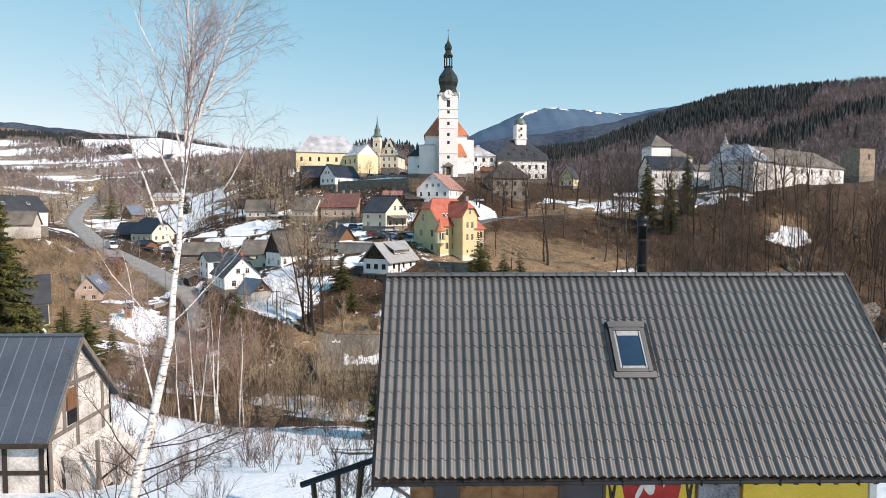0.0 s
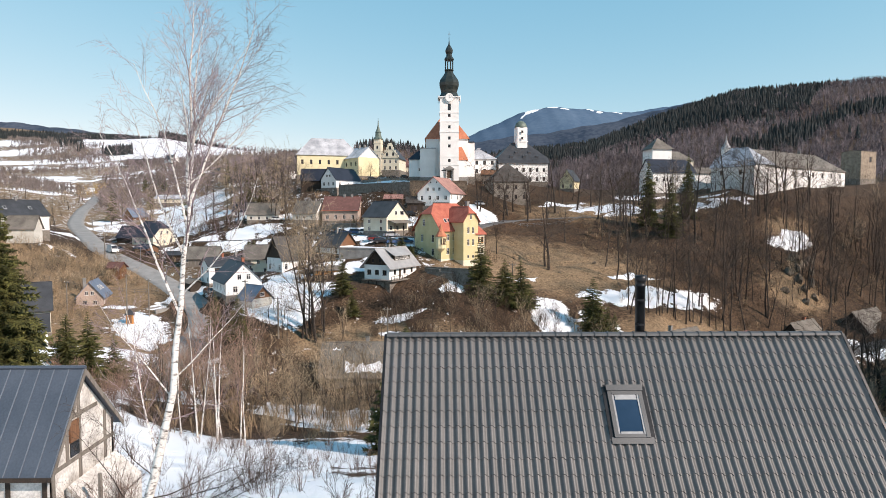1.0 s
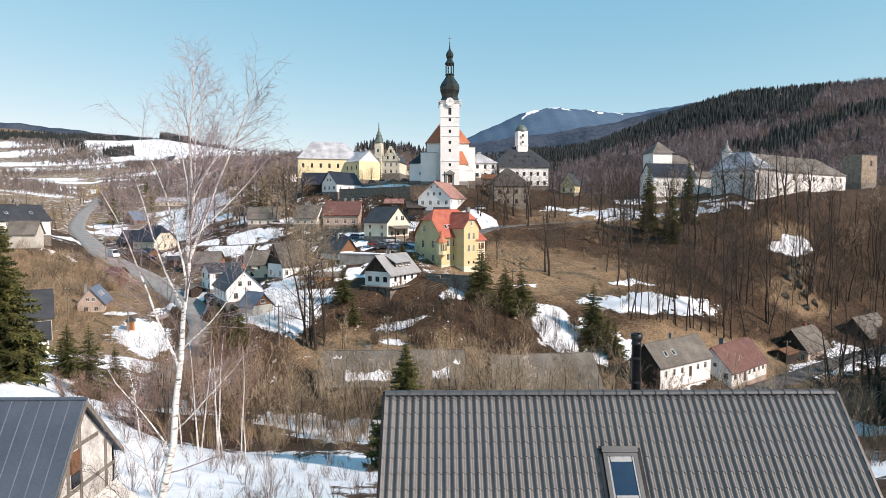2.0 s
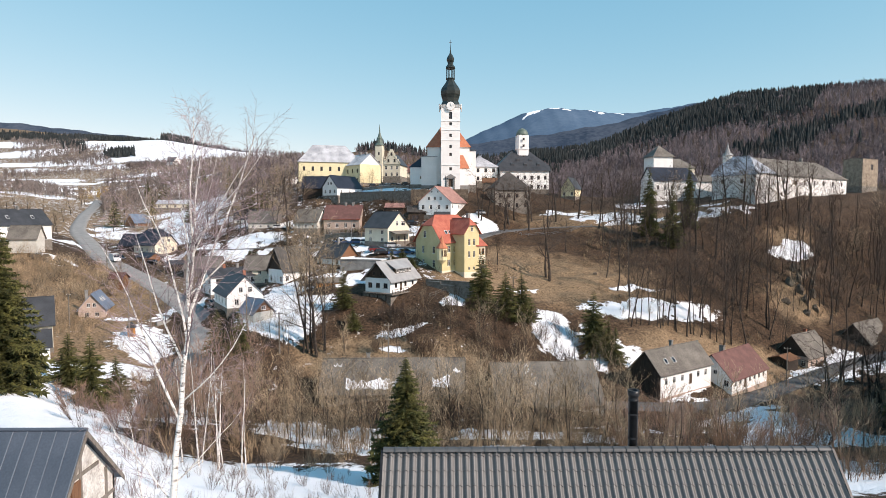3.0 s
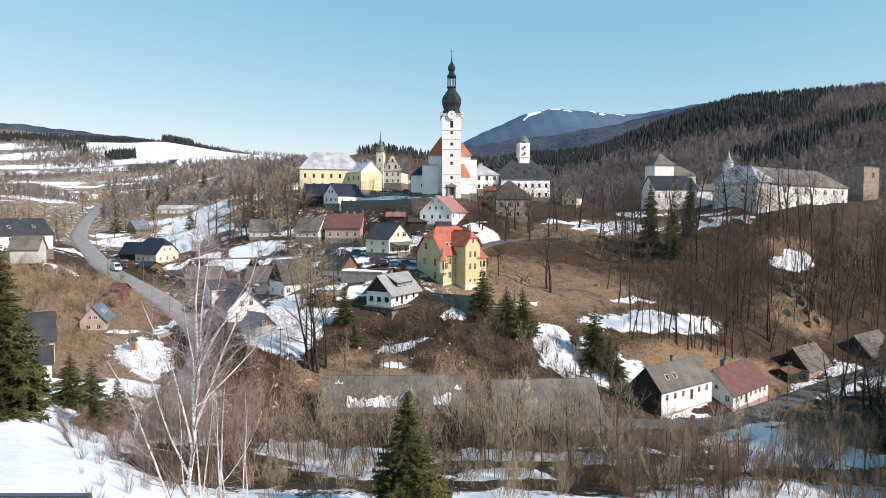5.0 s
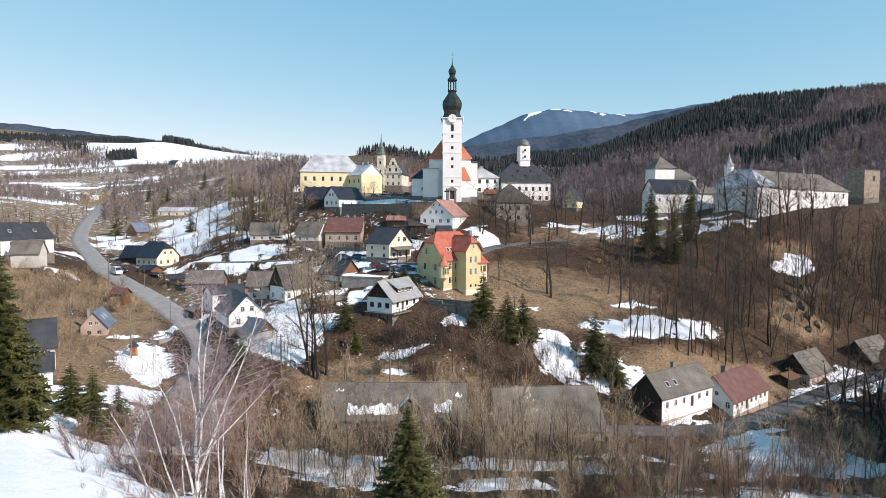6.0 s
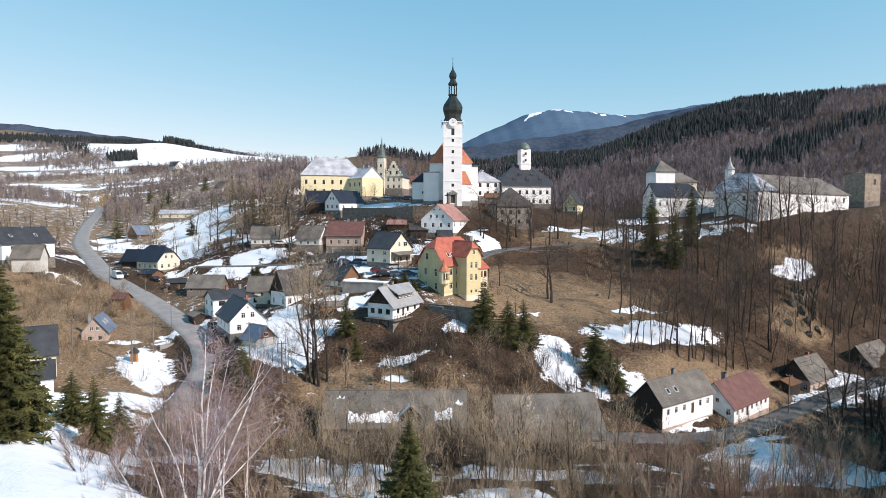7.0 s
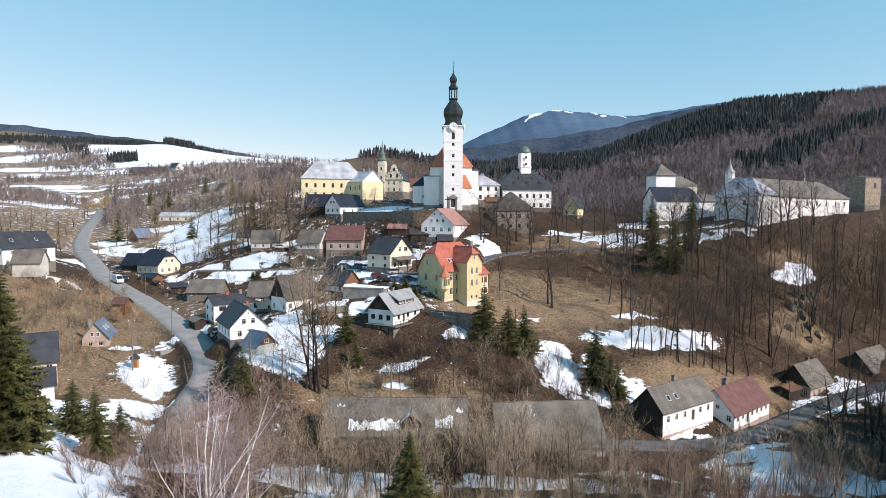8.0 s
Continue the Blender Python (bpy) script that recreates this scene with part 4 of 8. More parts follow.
house("gabled_villa", "white gabled house with pinkish tile roof above the terraces", (3.9, 190.0, 33.2), 68, (14.0, 11.2), 5.1, 10.0, WHITE, PINKROOF, windows={"front": row(3, 14, 2.9), "end0": row(4, 11.2, 2.7, 0.95, 1.35, 1.5) + row(2, 11.2, 0.4, 0.9, 1.2, 2.2)}, gable_windows={"end0": [(3.6, 5.6, 0.8, 1.1), (5.6, 5.6, 0.8, 1.1), (7.6, 5.6, 0.8, 1.1), (4.6, 8.0, 0.5, 0.6), (6.6, 8.0, 0.5, 0.6)]}, base=STONE, plinth=0.9)
house("terrace_house", "white house with dark roof on a stone ground floor", (-38.2, 226.5, 38.8), 58, (14.5, 7.4), 5.9, 10.2, STONE, NAVY, windows={"front": row(3, 14.5, 3.4, 0.9, 1.2, 2.4), "end0": row(3, 7.4, 3.4, 0.9, 1.3, 1.4) + row(3, 7.4, 0.6, 0.9, 1.2, 1.4)}, gable_windows={"end0": [(3.0, 6.6, 0.8, 1.0), (4.4, 6.6, 0.8, 1.0)]}, upper=(WHITE, 2.6))
house("dark_timber_barn", "dark timber barn with black roof", (-53.0, 234.0, 40.5), 4, (10.5, 8.5), 4.2, 8.6, DARKWOOD, NAVY, category="barn", plinth=0)

# yellow school with a hipped, snow-dusted roof
house("school_building", "pale yellow school with hipped snow-dusted roof", (-60.0, 258.4, 47.6), 14, (26.6, 12.5), 9.7, 17.0, PALEYELLOW, PALEROOF, hips=(1, 1), windows={"front": row(7, 26.6, 5.4, 1.0, 1.8, 2.2) + row(7, 26.6, 1.4, 1.0, 1.8, 2.2), "end0": row(4, 11.0, 5.4, 0.95, 1.9, 1.4) + row(4, 11.0, 1.4, 0.95, 1.9, 1.4)}, frame=DARKFRAME, category="building")
house("school_wing", "yellow and white school wing with pale roof", (-41.0, 264.0, 47.0), -47, (11.0, 11.0), 8.6, 13.2, PALEYELLOW, PALEROOF, windows={"front": row(3, 11, 5.0, 0.9, 1.7, 2.0) + row(3, 11, 1.2, 0.9, 1.4, 2.0)}, gables={"end1": WHITE}, chimneys=[(4.0, 5.5, 0.9, 14.4), (8.0, 5.5, 0.9, 14.2)], frame=DARKFRAME, category="building")

# cream town hall with a slim tower
hall = house("town_hall", "cream town hall with curved gable and slim tower", (-18.4, 286.0, 51.6), 80, (15.0, 8.4), 6.5, 11.5, CREAM, SLATE, windows={"end0": row(3, 8.4, 3.9, 1.0, 1.7, 1.5) + row(3, 8.4, 0.8, 1.0, 1.7, 1.5), "front": row(3, 15, 3.9)}, category="building")
steps = [(8.6, 6.4, 7.6), (7.2, 7.6, 8.8), (5.4, 8.8, 10.0), (3.8, 10.0, 11.4), (2.6, 11.4, 12.6), (1.6, 12.6, 13.4)]
g = Shape()
for w, z0, z1 in steps:
    g.box((-0.35, 4.2 - w / 2, z0), (-0.03, 4.2 + w / 2, z1), 0.1)
part("curved_gable", g, CREAM, hall)
for y, z in ((2.6, 7.4), (5.6, 7.4), (4.1, 10.4)):
    f, p = window_meshes(0.9, 1.5, DARKFRAME, 2)
    w = part("window", f, None, hall, at=pose(-0.37, y, z, 0, 0, -90))
    part("pane", p, None, w, at=pose(0, -0.03, 0))
t = Shape().box((-0.6, 8.5, -2), (3.0, 12.0, 15.2), 0.15)
for z in (5.0, 9.6, 13.2):
    t.box((-0.75, 8.35, z), (3.15, 12.15, z + 0.3), 0.1)
part("tower", t, CREAM, hall)
for z in (1.6, 6.6, 10.8):
    f, p = window_meshes(0.8, 1.4, DARKFRAME, 1)
    w = part("window", f, None, hall, at=pose(-0.63, 10.25, z, 0, 0, -90))
    part("pane", p, None, w, at=pose(0, -0.03, 0))
part("spire", Shape().lathe([(2.3, 15.2), (2.4, 15.5), (1.5, 16.6), (1.35, 18.4), (1.55, 18.6), (1.0, 19.4), (0.35, 21.6), (0.05, 25.4)], 8, (1.2, 10.25), math.pi / 8), COPPER, hall)
house("red_roofed_house", "far house with red tile roof", (-18.0, 318.0, 53.0), 10, (9.0, 8.0), 3.5, 7.6, CREAM, BROWNRED)
house("pink_roofed_house", "far house with pale red roof", (-13.0, 335.0, 52.5), -20, (11.0, 8.0), 3.6, 7.8, OLDWHITE, BROWNRED)

# the yellow villa under the church
villa = house("villa", "yellow villa with half-hipped red tile roof", (0.8, 147.6, 19.8), 38, (11.0, 11.0), 8.0, 14.2, YELLOW, REDROOF, hips=(0.42, 0.3), over=0.6,
    windows={"front": [(2.2, 5.0, 0.9, 1.6), (4.2, 5.0, 0.9, 1.6), (2.2, 1.6, 0.9, 1.6), (4.2, 1.6, 0.9, 1.6)], "end0": [(3.2, 4.6, 1.0, 1.8), (7.6, 4.6, 1.0, 1.8), (3.2, 1.2, 1.0, 1.8), (7.6, 1.2, 1.0, 1.8)]}, gable_windows={"end0": [(4.0, 8.6, 0.95, 1.7)]}, base=CREAM, plinth=0.5)
o = Shape().lathe([(0.2, 2.2), (1.25, 3.2), (1.25, 6.2)], 8, (0, 0), math.pi / 8)
part("oriel", o, PALEYELLOW, villa, "yellow oriel with timbered windows")
part("oriel_roof", Shape().lathe([(1.55, 6.1), (1.5, 6.25), (0.6, 7.6), (0.08, 9.2)], 8, (0, 0), math.pi / 8), ORANGEROOF, villa)
f, p = window_meshes(0.75, 1.5, BROWNWOOD, 2)
for a in (-112, -67, -22):
    w = part("oriel_window", f, None, villa, at=pose(1.2 * math.cos(radians(a)), 1.2 * math.sin(radians(a)), 4.2, 0, 0, a + 90))
    part("pane", p, None, w, at=pose(0, -0.03, 0))
wing = house("villa_wing", "tall yellow stair wing with half-hipped red roof", (1.9, 152.8, 19.6), -52, (7.2, 4.8), 10.4, 13.6, YELLOW, REDROOF, hips=(0, 0.5), over=0.5, windows={"end1": row(2, 4.8, 7.0, 0.7, 1.6, 1.6) + row(2, 4.8, 4.0, 0.7, 1.6, 1.6) + row(2, 4.8, 0.9, 0.6, 0.8, 1.6)}, chimneys=[(4.4, 3.6, 0.8, 15.0)], base=CREAM, plinth=0.4, gable_windows={"end1": [(2.4, 10.5, 0.7, 1.3)]})
house("villa_porch", "glazed veranda with small red roof", (9.6, 149.9, 20.0), 38, (2.8, 5.0), 6.6, 8.2, CREAM, REDROOF, windows={"front": row(2, 2.8, 4.2, 1.0, 1.5, 0.75) + row(2, 2.8, 1.6, 1.0, 1.3, 0.75)}, frame=ORANGEWOOD, plinth=1.2, category="porch")

# houses along the left side of the valley
roadside = house("roadside_house", "long white house with slate roof beside the road", (-125.8, 172.0, 26.2), 70, (16.0, 9.0), 5.2, 9.6, WHITE, SLATE, windows={"front": [(8.6, 3.2, 0.8, 1.0), (13.2, 3.4, 0.6, 0.8), (3.0, 3.2, 0.9, 1.1), (5.4, 3.2, 0.9, 1.1)], "end0": row(2, 9, 3.0)}, doors={"front": [(11.0, 0.2, 1.0, 2.0)]}, chimneys=[(9.0, 4.5, 0.6, 10.5)], plinth=0.4)
house("lean_to_barn", "small barn with pale fibre-cement roof", (-120.6, 168.4, 26.4), 10, (7.2, 5.0), 1.4, 4.6, OLDWHITE, ASBESTOS, category="barn", plinth=0)
house("mansard_house", "pale yellow house with blue-black half-hipped roof", (-105.1, 207.0, 20.1), -25, (10.2, 9.2), 4.0, 8.8, CREAM, NAVY, hips=(0.3, 0.45), windows={"front": row(4, 10.2, 1.4, 0.85, 1.2, 1.4), "end1": row(3, 9.2, 1.4, 0.9, 1.3, 1.8)}, gable_windows={"end1": [(3.4, 4.6, 0.8, 1.1), (5.8, 4.6, 0.8, 1.1)]}, chimneys=[(6.0, 4.6, 0.7, 9.8)])
house("black_annex", "dark timber annex with black roof", (-113.0, 212.0, 20.6), -15, (7.0, 6.0), 3.0, 6.6, DARKWOOD, NAVY, plinth=0, category="annex")
house("brown_garage", "low brown garage with tarred roof", (-99.6, 197.5, 18.2), -20, (5.5, 4.5), 2.2, 3.3, BROWNWOOD, NAVY, plinth=0, category="garage")
house("roadside_shelter", "dark timber shelter beside the road", (-82.0, 181.0, 17.4), 20, (4.4, 3.0), 1.9, 2.7, DARKWOOD, SLATE, plinth=0, category="shelter")
cottage = house("pink_cottage", "pinkish cottage with blue-grey roof", (-77.9, 139.4, 9.6), 108, (8.8, 5.5), 2.8, 6.2, PINK, BLUEROOF, windows={"end0": row(2, 5.5, 0.9, 0.9, 1.0, 1.7), "front": row(2, 8.8, 1.0)}, gable_windows={"end0": [(2.1, 3.2, 0.7, 0.9), (3.3, 3.2, 0.7, 0.9)]}, over=0.4, base=STONE, plinth=0.35, chimneys=[(3.0, 4.4, 0.6, 6.9)])
house("road_hut", "small hut with brown-red roof", (-88.4, 160.4, 15.6), -5, (3.6, 3.0), 1.8, 2.9, BROWNWOOD, BROWNRED, plinth=0, category="hut")
house("orange_cottage", "orange timber cottage with blue roof", (-142.5, 282.0, 28.1), 62, (8.0, 7.0), 2.4, 6.2, BROWNWOOD, BLUEROOF, windows={"front": row(2, 8, 0.9, 0.8, 1.0)}, gables={"end1": ORANGEWOOD})
house("hidden_house", "cream house with slate roof behind the spruce", (-79.4, 105.4, 9.0), 33, (9.4, 9.0), 5.2, 9.6, CREAM, SLATE, windows={"end1": row(2, 9.0, 3.0, 0.8, 1.1), "front": row(3, 9.4, 3.0)})
house("hidden_annex", "low annex with grey roof and white wall", (-72.2, 101.4, 9.2), 33, (5.0, 5.0), 2.3, 4.6, WHITE, SLATE, windows={"front": row(1, 5.0, 0.8, 0.8, 1.0)}, plinth=0, category="annex")
house("grey_cottage", "grey cottage with weathered roof", (-67.8, 214.0, 28.6), 8, (11.0, 8.0), 3.0, 6.8, OLDWHITE, ASBESTOS, windows={"front": row(4, 11, 0.9, 0.8, 1.1, 1.4)})
house("white_gable_cottage", "old cottage with white gable and grey roof", (-49.5, 205.5, 28.8), -14, (8.5, 8.0), 3.2, 7.2, OLDWHITE, ASBESTOS, windows={"front": row(3, 8.5, 0.9, 0.8, 1.1, 1.6)}, gables={"end1": WHITE}, chimneys=[(4.2, 4.0, 0.6, 8.1), (6.8, 4.0, 0.6, 8.0)])
house("dark_roofed_cottage", "small white cottage with dark roof", (-78.2, 230.0, 30.2), 4, (7.4, 6.0), 2.5, 5.8, WHITE, NAVY, windows={"front": row(2, 7.4, 0.8)})
house("hill_house", "white gabled house on the hillside", (-150.0, 398.0, 52.5), -38, (9.5, 8.5), 4.2, 9.2, WHITE, SLATE, windows={"end1": row(3, 8.5, 1.2), "front": row(2, 9.5, 1.2)}, gable_windows={"end1": [(4.2, 5.0, 0.9, 1.2)]})
house("brown_hill_house", "brown house with dark roof on the hillside", (-103.5, 300.0, 44.2), -20, (9.0, 8.0), 3.2, 7.4, WHITE, SLATE, gables={"end1": DARKWOOD}, windows={"end1": row(2, 8, 1.0)})
house("long_low_shed", "long low cream building with snow on its roof", (-157.0, 335.0, 37.0), 4, (20.0, 8.0), 3.2, 5.2, CREAM, PALEROOF, windows={"front": row(5, 20, 1.0)}, category="building")
house("far_house", "far white house by the snowfield", (-345.0, 764.0, 93.0), -35, (16.0, 12.0), 7.0, 13.0, WHITE, SLATE)
house("far_barn", "long grey barn at the snowfield edge", (-395.0, 766.0, 92.5), 3, (62.0, 16.0), 5.0, 9.0, GREYWOOD, SLATE, category="barn")

# sheds and small houses between the gardens
house("red_roofed_shed", "garden shed with pale red roof above the street", (-18.0, 203.5, 34.4), -6, (6.0, 4.0), 2.4, 3.6, DARKWOOD, PINKROOF, plinth=0, category="shed")
house("dark_garage", "dark timber garage beside the gabled house", (-9.8, 193.0, 31.6), 4, (8.6, 6.0), 3.6, 5.4, DARKWOOD, DARKROOF, windows={"front": [(2.2, 0.4, 2.2, 2.0), (6.0, 0.4, 2.2, 2.0)]}, frame=DARKFRAME, plinth=0, category="garage")
house("garden_hut", "small dark hut below the gabled house", (-0.8, 187.5, 31.3), 10, (4.2, 3.2), 2.2, 3.6, DARKWOOD, SLATE, windows={"front": [(2.1, 0.9, 0.9, 0.9)]}, plinth=0, category="hut")
house("brown_shed", "low orange-brown shed in the snow", (-29.0, 141.0, 16.4), 8, (6.5, 3.4), 1.9, 2.6, ORANGEWOOD, GREYWOOD, plinth=0, category="shed")
house("roadside_shed", "dark boarded shed beside the road bend", (-65.0, 153.5, 12.4), -50, (4.6, 3.0), 1.9, 2.6, DARKWOOD, GREYWOOD, plinth=0, category="shed")
house("upper_house", "white house with dark roof beyond the school", (-84.0, 329.0, 50.0), 12, (8.0, 7.0), 5.2, 8.6, WHITE, SLATE, windows={"front": row(2, 8, 3.4) + row(2, 8, 0.9)}, frame=DARKFRAME)
for a, b, z, yaw in ((-92.0, 318.0, 46.5, 20), (-100.0, 352.0, 50.0, -10), (-70.5, 345.0, 52.0, -25), (-129.0, 372.0, 49.0, 10)):
    house("hillside_house", "small pale house with dark roof among bare trees", (a, b, z), yaw, (8.5, 7.0), 3.0, 7.0, OLDWHITE, DARKROOF, windows={"front": row(3, 8.5, 0.9, 0.8, 1.1)}, gable_windows={"end1": [(3.5, 3.8, 0.8, 1.0)]})
culvert = thing("culvert", pose(-65.2, 140.4, 8.6, 0, 0, -35), "dark stream culvert with concrete side walls under the road", "culvert")
part("side_wall", Shape().box((-2.2, -2.4, -1.5), (-1.7, 2.0, 1.0), 0.04), CONCRETE, culvert)
part("side_wall", Shape().box((1.7, -2.4, -1.5), (2.2, 2.0, 1.0), 0.04), CONCRETE, culvert)
part("head_wall", Shape().box((-2.2, 2.0, -1.5), (2.2, 2.4, 1.3), 0.04), STONE, culvert)
# black disc painted for the dark inside; the head wall is uncut
part("dark_opening_disc", Shape().lathe([(1.1, -0.05), (1.1, 0.05)], 16), POSTERBLACK, culvert, at=pose(0, 1.96, -0.1, 90, 0, 0))
part("lintel", Shape().box((-2.4, 1.7, 1.3), (2.4, 2.5, 1.6), 0.05), CONCRETE, culvert)

# houses at the right end of the lane
house("pink_barn", "dark timber barn on a pinkish ground floor", (90.6, 144.6, -4.4), 34, (11.5, 8.0), 3.6, 8.4, PINK, ASBESTOS, windows={"front": row(4, 11.5, 1.2, 0.9, 1.2, 1.8), "end0": row(2, 8, 1.2)}, gables={"end0": DARKWOOD, "end1": DARKWOOD}, category="barn", chimneys=[(7.5, 4.4, 0.7, 9.2)])
house("dark_shed", "low dark timber shed", (83.5, 141.0, -2.6), 35, (5.0, 4.0), 2.0, 2.7, DARKWOOD, BROWNWOOD, plinth=0, category="shed")
house("lane_end_barn", "dark barn with weathered roof at the lane end", (112.5, 154.0, -2.6), 34, (15.0, 8.0), 3.2, 7.8, DARKWOOD, ASBESTOS, category="barn", plinth=0)

# the two long barns in the thicket
barn = house("long_barn", "large derelict barn with weathered fibre-cement roof", (10.0, 97.0, -1.4), 5, (17.8, 14.0), 4.0, 9.5, OLDWHITE, ASBESTOS, gables={"end0": DARKWOOD, "end1": DARKWOOD}, windows={"front": row(4, 18.4, 1.0, 1.2, 1.6, 3.0), "end0": row(2, 12.4, 1.0, 1.0, 1.4, 3.0)}, category="barn", frame=DARKFRAME, plinth=0)
ruin = house("ruined_cottage", "ruined long cottage with broken roof and snow", (-19.6, 98.4, 1.8), 1, (24.0, 10.0), 2.8, 7.3, STONE, ASBESTOS, gables={"end0": DARKWOOD}, windows={"front": row(6, 24, 0.8, 0.9, 1.1, 2.0)}, chimneys=[(7.4, 5.4, 0.6, 8.3)], frame=DARKFRAME, plinth=0)
for x in (3.6, 6.0):
    roof_window(farm, 16.6, 6.8, 4.6, 8.3, x, 0.42, 0.9, 1.2)
for x in (4.0, 11.5):
    roof_window(roadside, 16.0, 9.0, 5.2, 9.6, x, 0.45)
for x in (3.0, 5.4):
    roof_window(cottage, 8.8, 5.5, 2.8, 6.2, x, 0.5)
for x in (2.6, 3.8):
    roof_window(villa, 11.0, 11.0, 8.0, 14.2, x, 0.30)
# what is left of snow on the ruin's roof, its broken patches and a small cross gable
ragged = random.Random(15)
for x0, x1, y0, y1 in ((4.0, 12.6, 0.2, 2.1), (18.6, 21.6, 0.4, 2.3), (1.6, 3.0, 3.6, 4.0), (22.2, 23.4, 2.6, 3.4)):
    n = max(5, int((x1 - x0) * 2.2))
    low = [(x0 + (x1 - x0) * k / n, y0 + ragged.uniform(0, 0.35)) for k in range(n + 1)]
    high = [(x0 + (x1 - x0) * k / n, y1 - ragged.uniform(0, 0.5) * (y1 - y0) - 0.25 * math.sin(2.1 * k)) for k in range(n, -1, -1)]
    part("snow_patch", Shape().slab([[(x, y, 2.8 + 0.9 * y + 0.22) for x, y in low + high]], 0.10), SNOW, ruin)
part("dormer_wall", Shape().add([(13.0, 0.6, 2.6), (16.2, 0.6, 2.6), (16.2, 0.6, 4.4), (14.6, 0.6, 5.9), (13.0, 0.6, 4.4)], [(0, 1, 2, 3, 4)]), DARKWOOD, ruin)
part("dormer_roof", Shape().slab([[(12.8, 0.3, 4.3), (14.6, 0.3, 6.05), (14.6, 4.2, 6.05), (12.8, 2.2, 4.3)], [(14.6, 0.3, 6.05), (16.4, 0.3, 4.3), (16.4, 2.2, 4.3), (14.6, 4.2, 6.05)]], 0.14), ASBESTOS, ruin)
part("dormer_snow", Shape().slab([[(12.85, 0.35, 4.5), (14.4, 0.35, 6.02), (14.4, 3.0, 6.02), (12.85, 1.6, 4.5)]], 0.05), SNOW, ruin)
hole_spots = random.Random(5)
for k in range(18):
    x, y = hole_spots.uniform(0.2, 6.5), hole_spots.uniform(1.0, 4.8)
    part("roof_hole", Shape().slab([[(x, y, 2.8 + 0.9 * y + 0.125), (x + 0.3, y + 0.12, 2.8 + 0.9 * (y + 0.12) + 0.125), (x + 0.3, y + 0.42, 2.8 + 0.9 * (y + 0.42) + 0.125), (x, y + 0.3, 2.8 + 0.9 * (y + 0.3) + 0.125)]], 0.02), DARKROOF, ruin)
for k in range(40):
    y = 6.6 - 5.2 * hole_spots.random() ** 1.4
    x = 6.0 + hole_spots.uniform(-1, 1) * (0.35 + 0.28 * (6.6 - y)) * 0.8
    z, c = 4.0 + (9.5 - 4.0) / 7.0 * y + 0.125, hole_spots.uniform(0.10, 0.17)
    part("slipped_slate", Shape().slab([[(x, y - c, z - 0.786 * c), (x + c * 0.6, y, z), (x, y + c, z + 0.786 * c), (x - c * 0.6, y, z)]], 0.02), FRAME if k % 3 else DARKROOF, barn)

# ---- church on the hill ----
TX, TY, TZ, TW = 0.8, 214.0, 44.0, 6.7
church = thing("church", pose(0, 0, 0), "white church with tall tower and dark onion dome", "church")
shaft = Shape()
TOP = 72.5
tower_windows = [(TW / 2, 49.8, 0.9, 1.1), (TW / 2, 54.9, 0.9, 1.1), (TW / 2, 57.7, 0.9, 1.1), (TW / 2, 61.6, 0.9, 1.1), (TW / 2, 65.6, 0.9, 1.1)]
belfry = (TW / 2, 67.9, 1.1, 2.4)
for (o, ux) in (((TX, TY), (1, 0)), ((TX + TW, TY), (0, 1)), ((TX + TW, TY + TW), (-1, 0)), ((TX, TY + TW), (0, -1))):
    holes = tower_windows + [belfry] if ux == (1, 0) else [belfry]
    door = [(TW / 2, TZ, 1.6, 2.9)] if ux == (1, 0) else []
    facade(shaft, o, ux, TW, TZ - 3, TOP, holes + door, 0.35)
    turn = math.degrees(math.atan2(ux[1], ux[0]))
    n = Vector((ux[1], -ux[0], 0))
    for c, s, w, h in holes:
        f, p = window_meshes(w, h, DARKFRAME, 2)
        spot = Vector((o[0] + ux[0] * c, o[1] + ux[1] * c, s)) - n * 0.25
        win = part("window", f, None, church, at=pose(*spot, 0, 0, turn))
        part("pane", p, None, win)
part("tower", shaft, WHITE, church)
for z, e in ((51.6, 0.12), (60.3, 0.12), (63.9, 0.12), (67.0, 0.12), (48.6, 0.1)):
    part("string_course", Shape().box((TX - e, TY - e, z), (TX + TW + e, TY + TW + e, z + 0.28)), WHITE, church)
part("cornice", Shape().box((TX - 0.2, TY - 0.2, TOP - 0.5), (TX + TW + 0.2, TY + TW + 0.2, TOP)).box((TX - 0.5, TY - 0.5, TOP), (TX + TW + 0.5, TY + TW + 0.5, TOP + 0.25)), WHITE, church)
part("door", Shape().box((TX + TW / 2 - 0.8, TY + 0.25, TZ), (TX + TW / 2 + 0.8, TY + 0.35, TZ + 2.9)), DARKFRAME, church)
s = Shape()
for k in (-1, 1):
    s.box((TX + TW / 2 + k * 1.25 - 0.25, TY - 0.3, TZ - 1), (TX + TW / 2 + k * 1.25 + 0.25, TY, TZ + 3.2), 0.04)
s.slab([[(TX + TW / 2 - 1.8, TY - 0.5, TZ + 3.5), (TX + TW / 2 + 1.8, TY - 0.5, TZ + 3.5), (TX + TW / 2 + 1.8, TY, TZ + 3.6), (TX + TW / 2 - 1.8, TY, TZ + 3.6)]], 0.35)
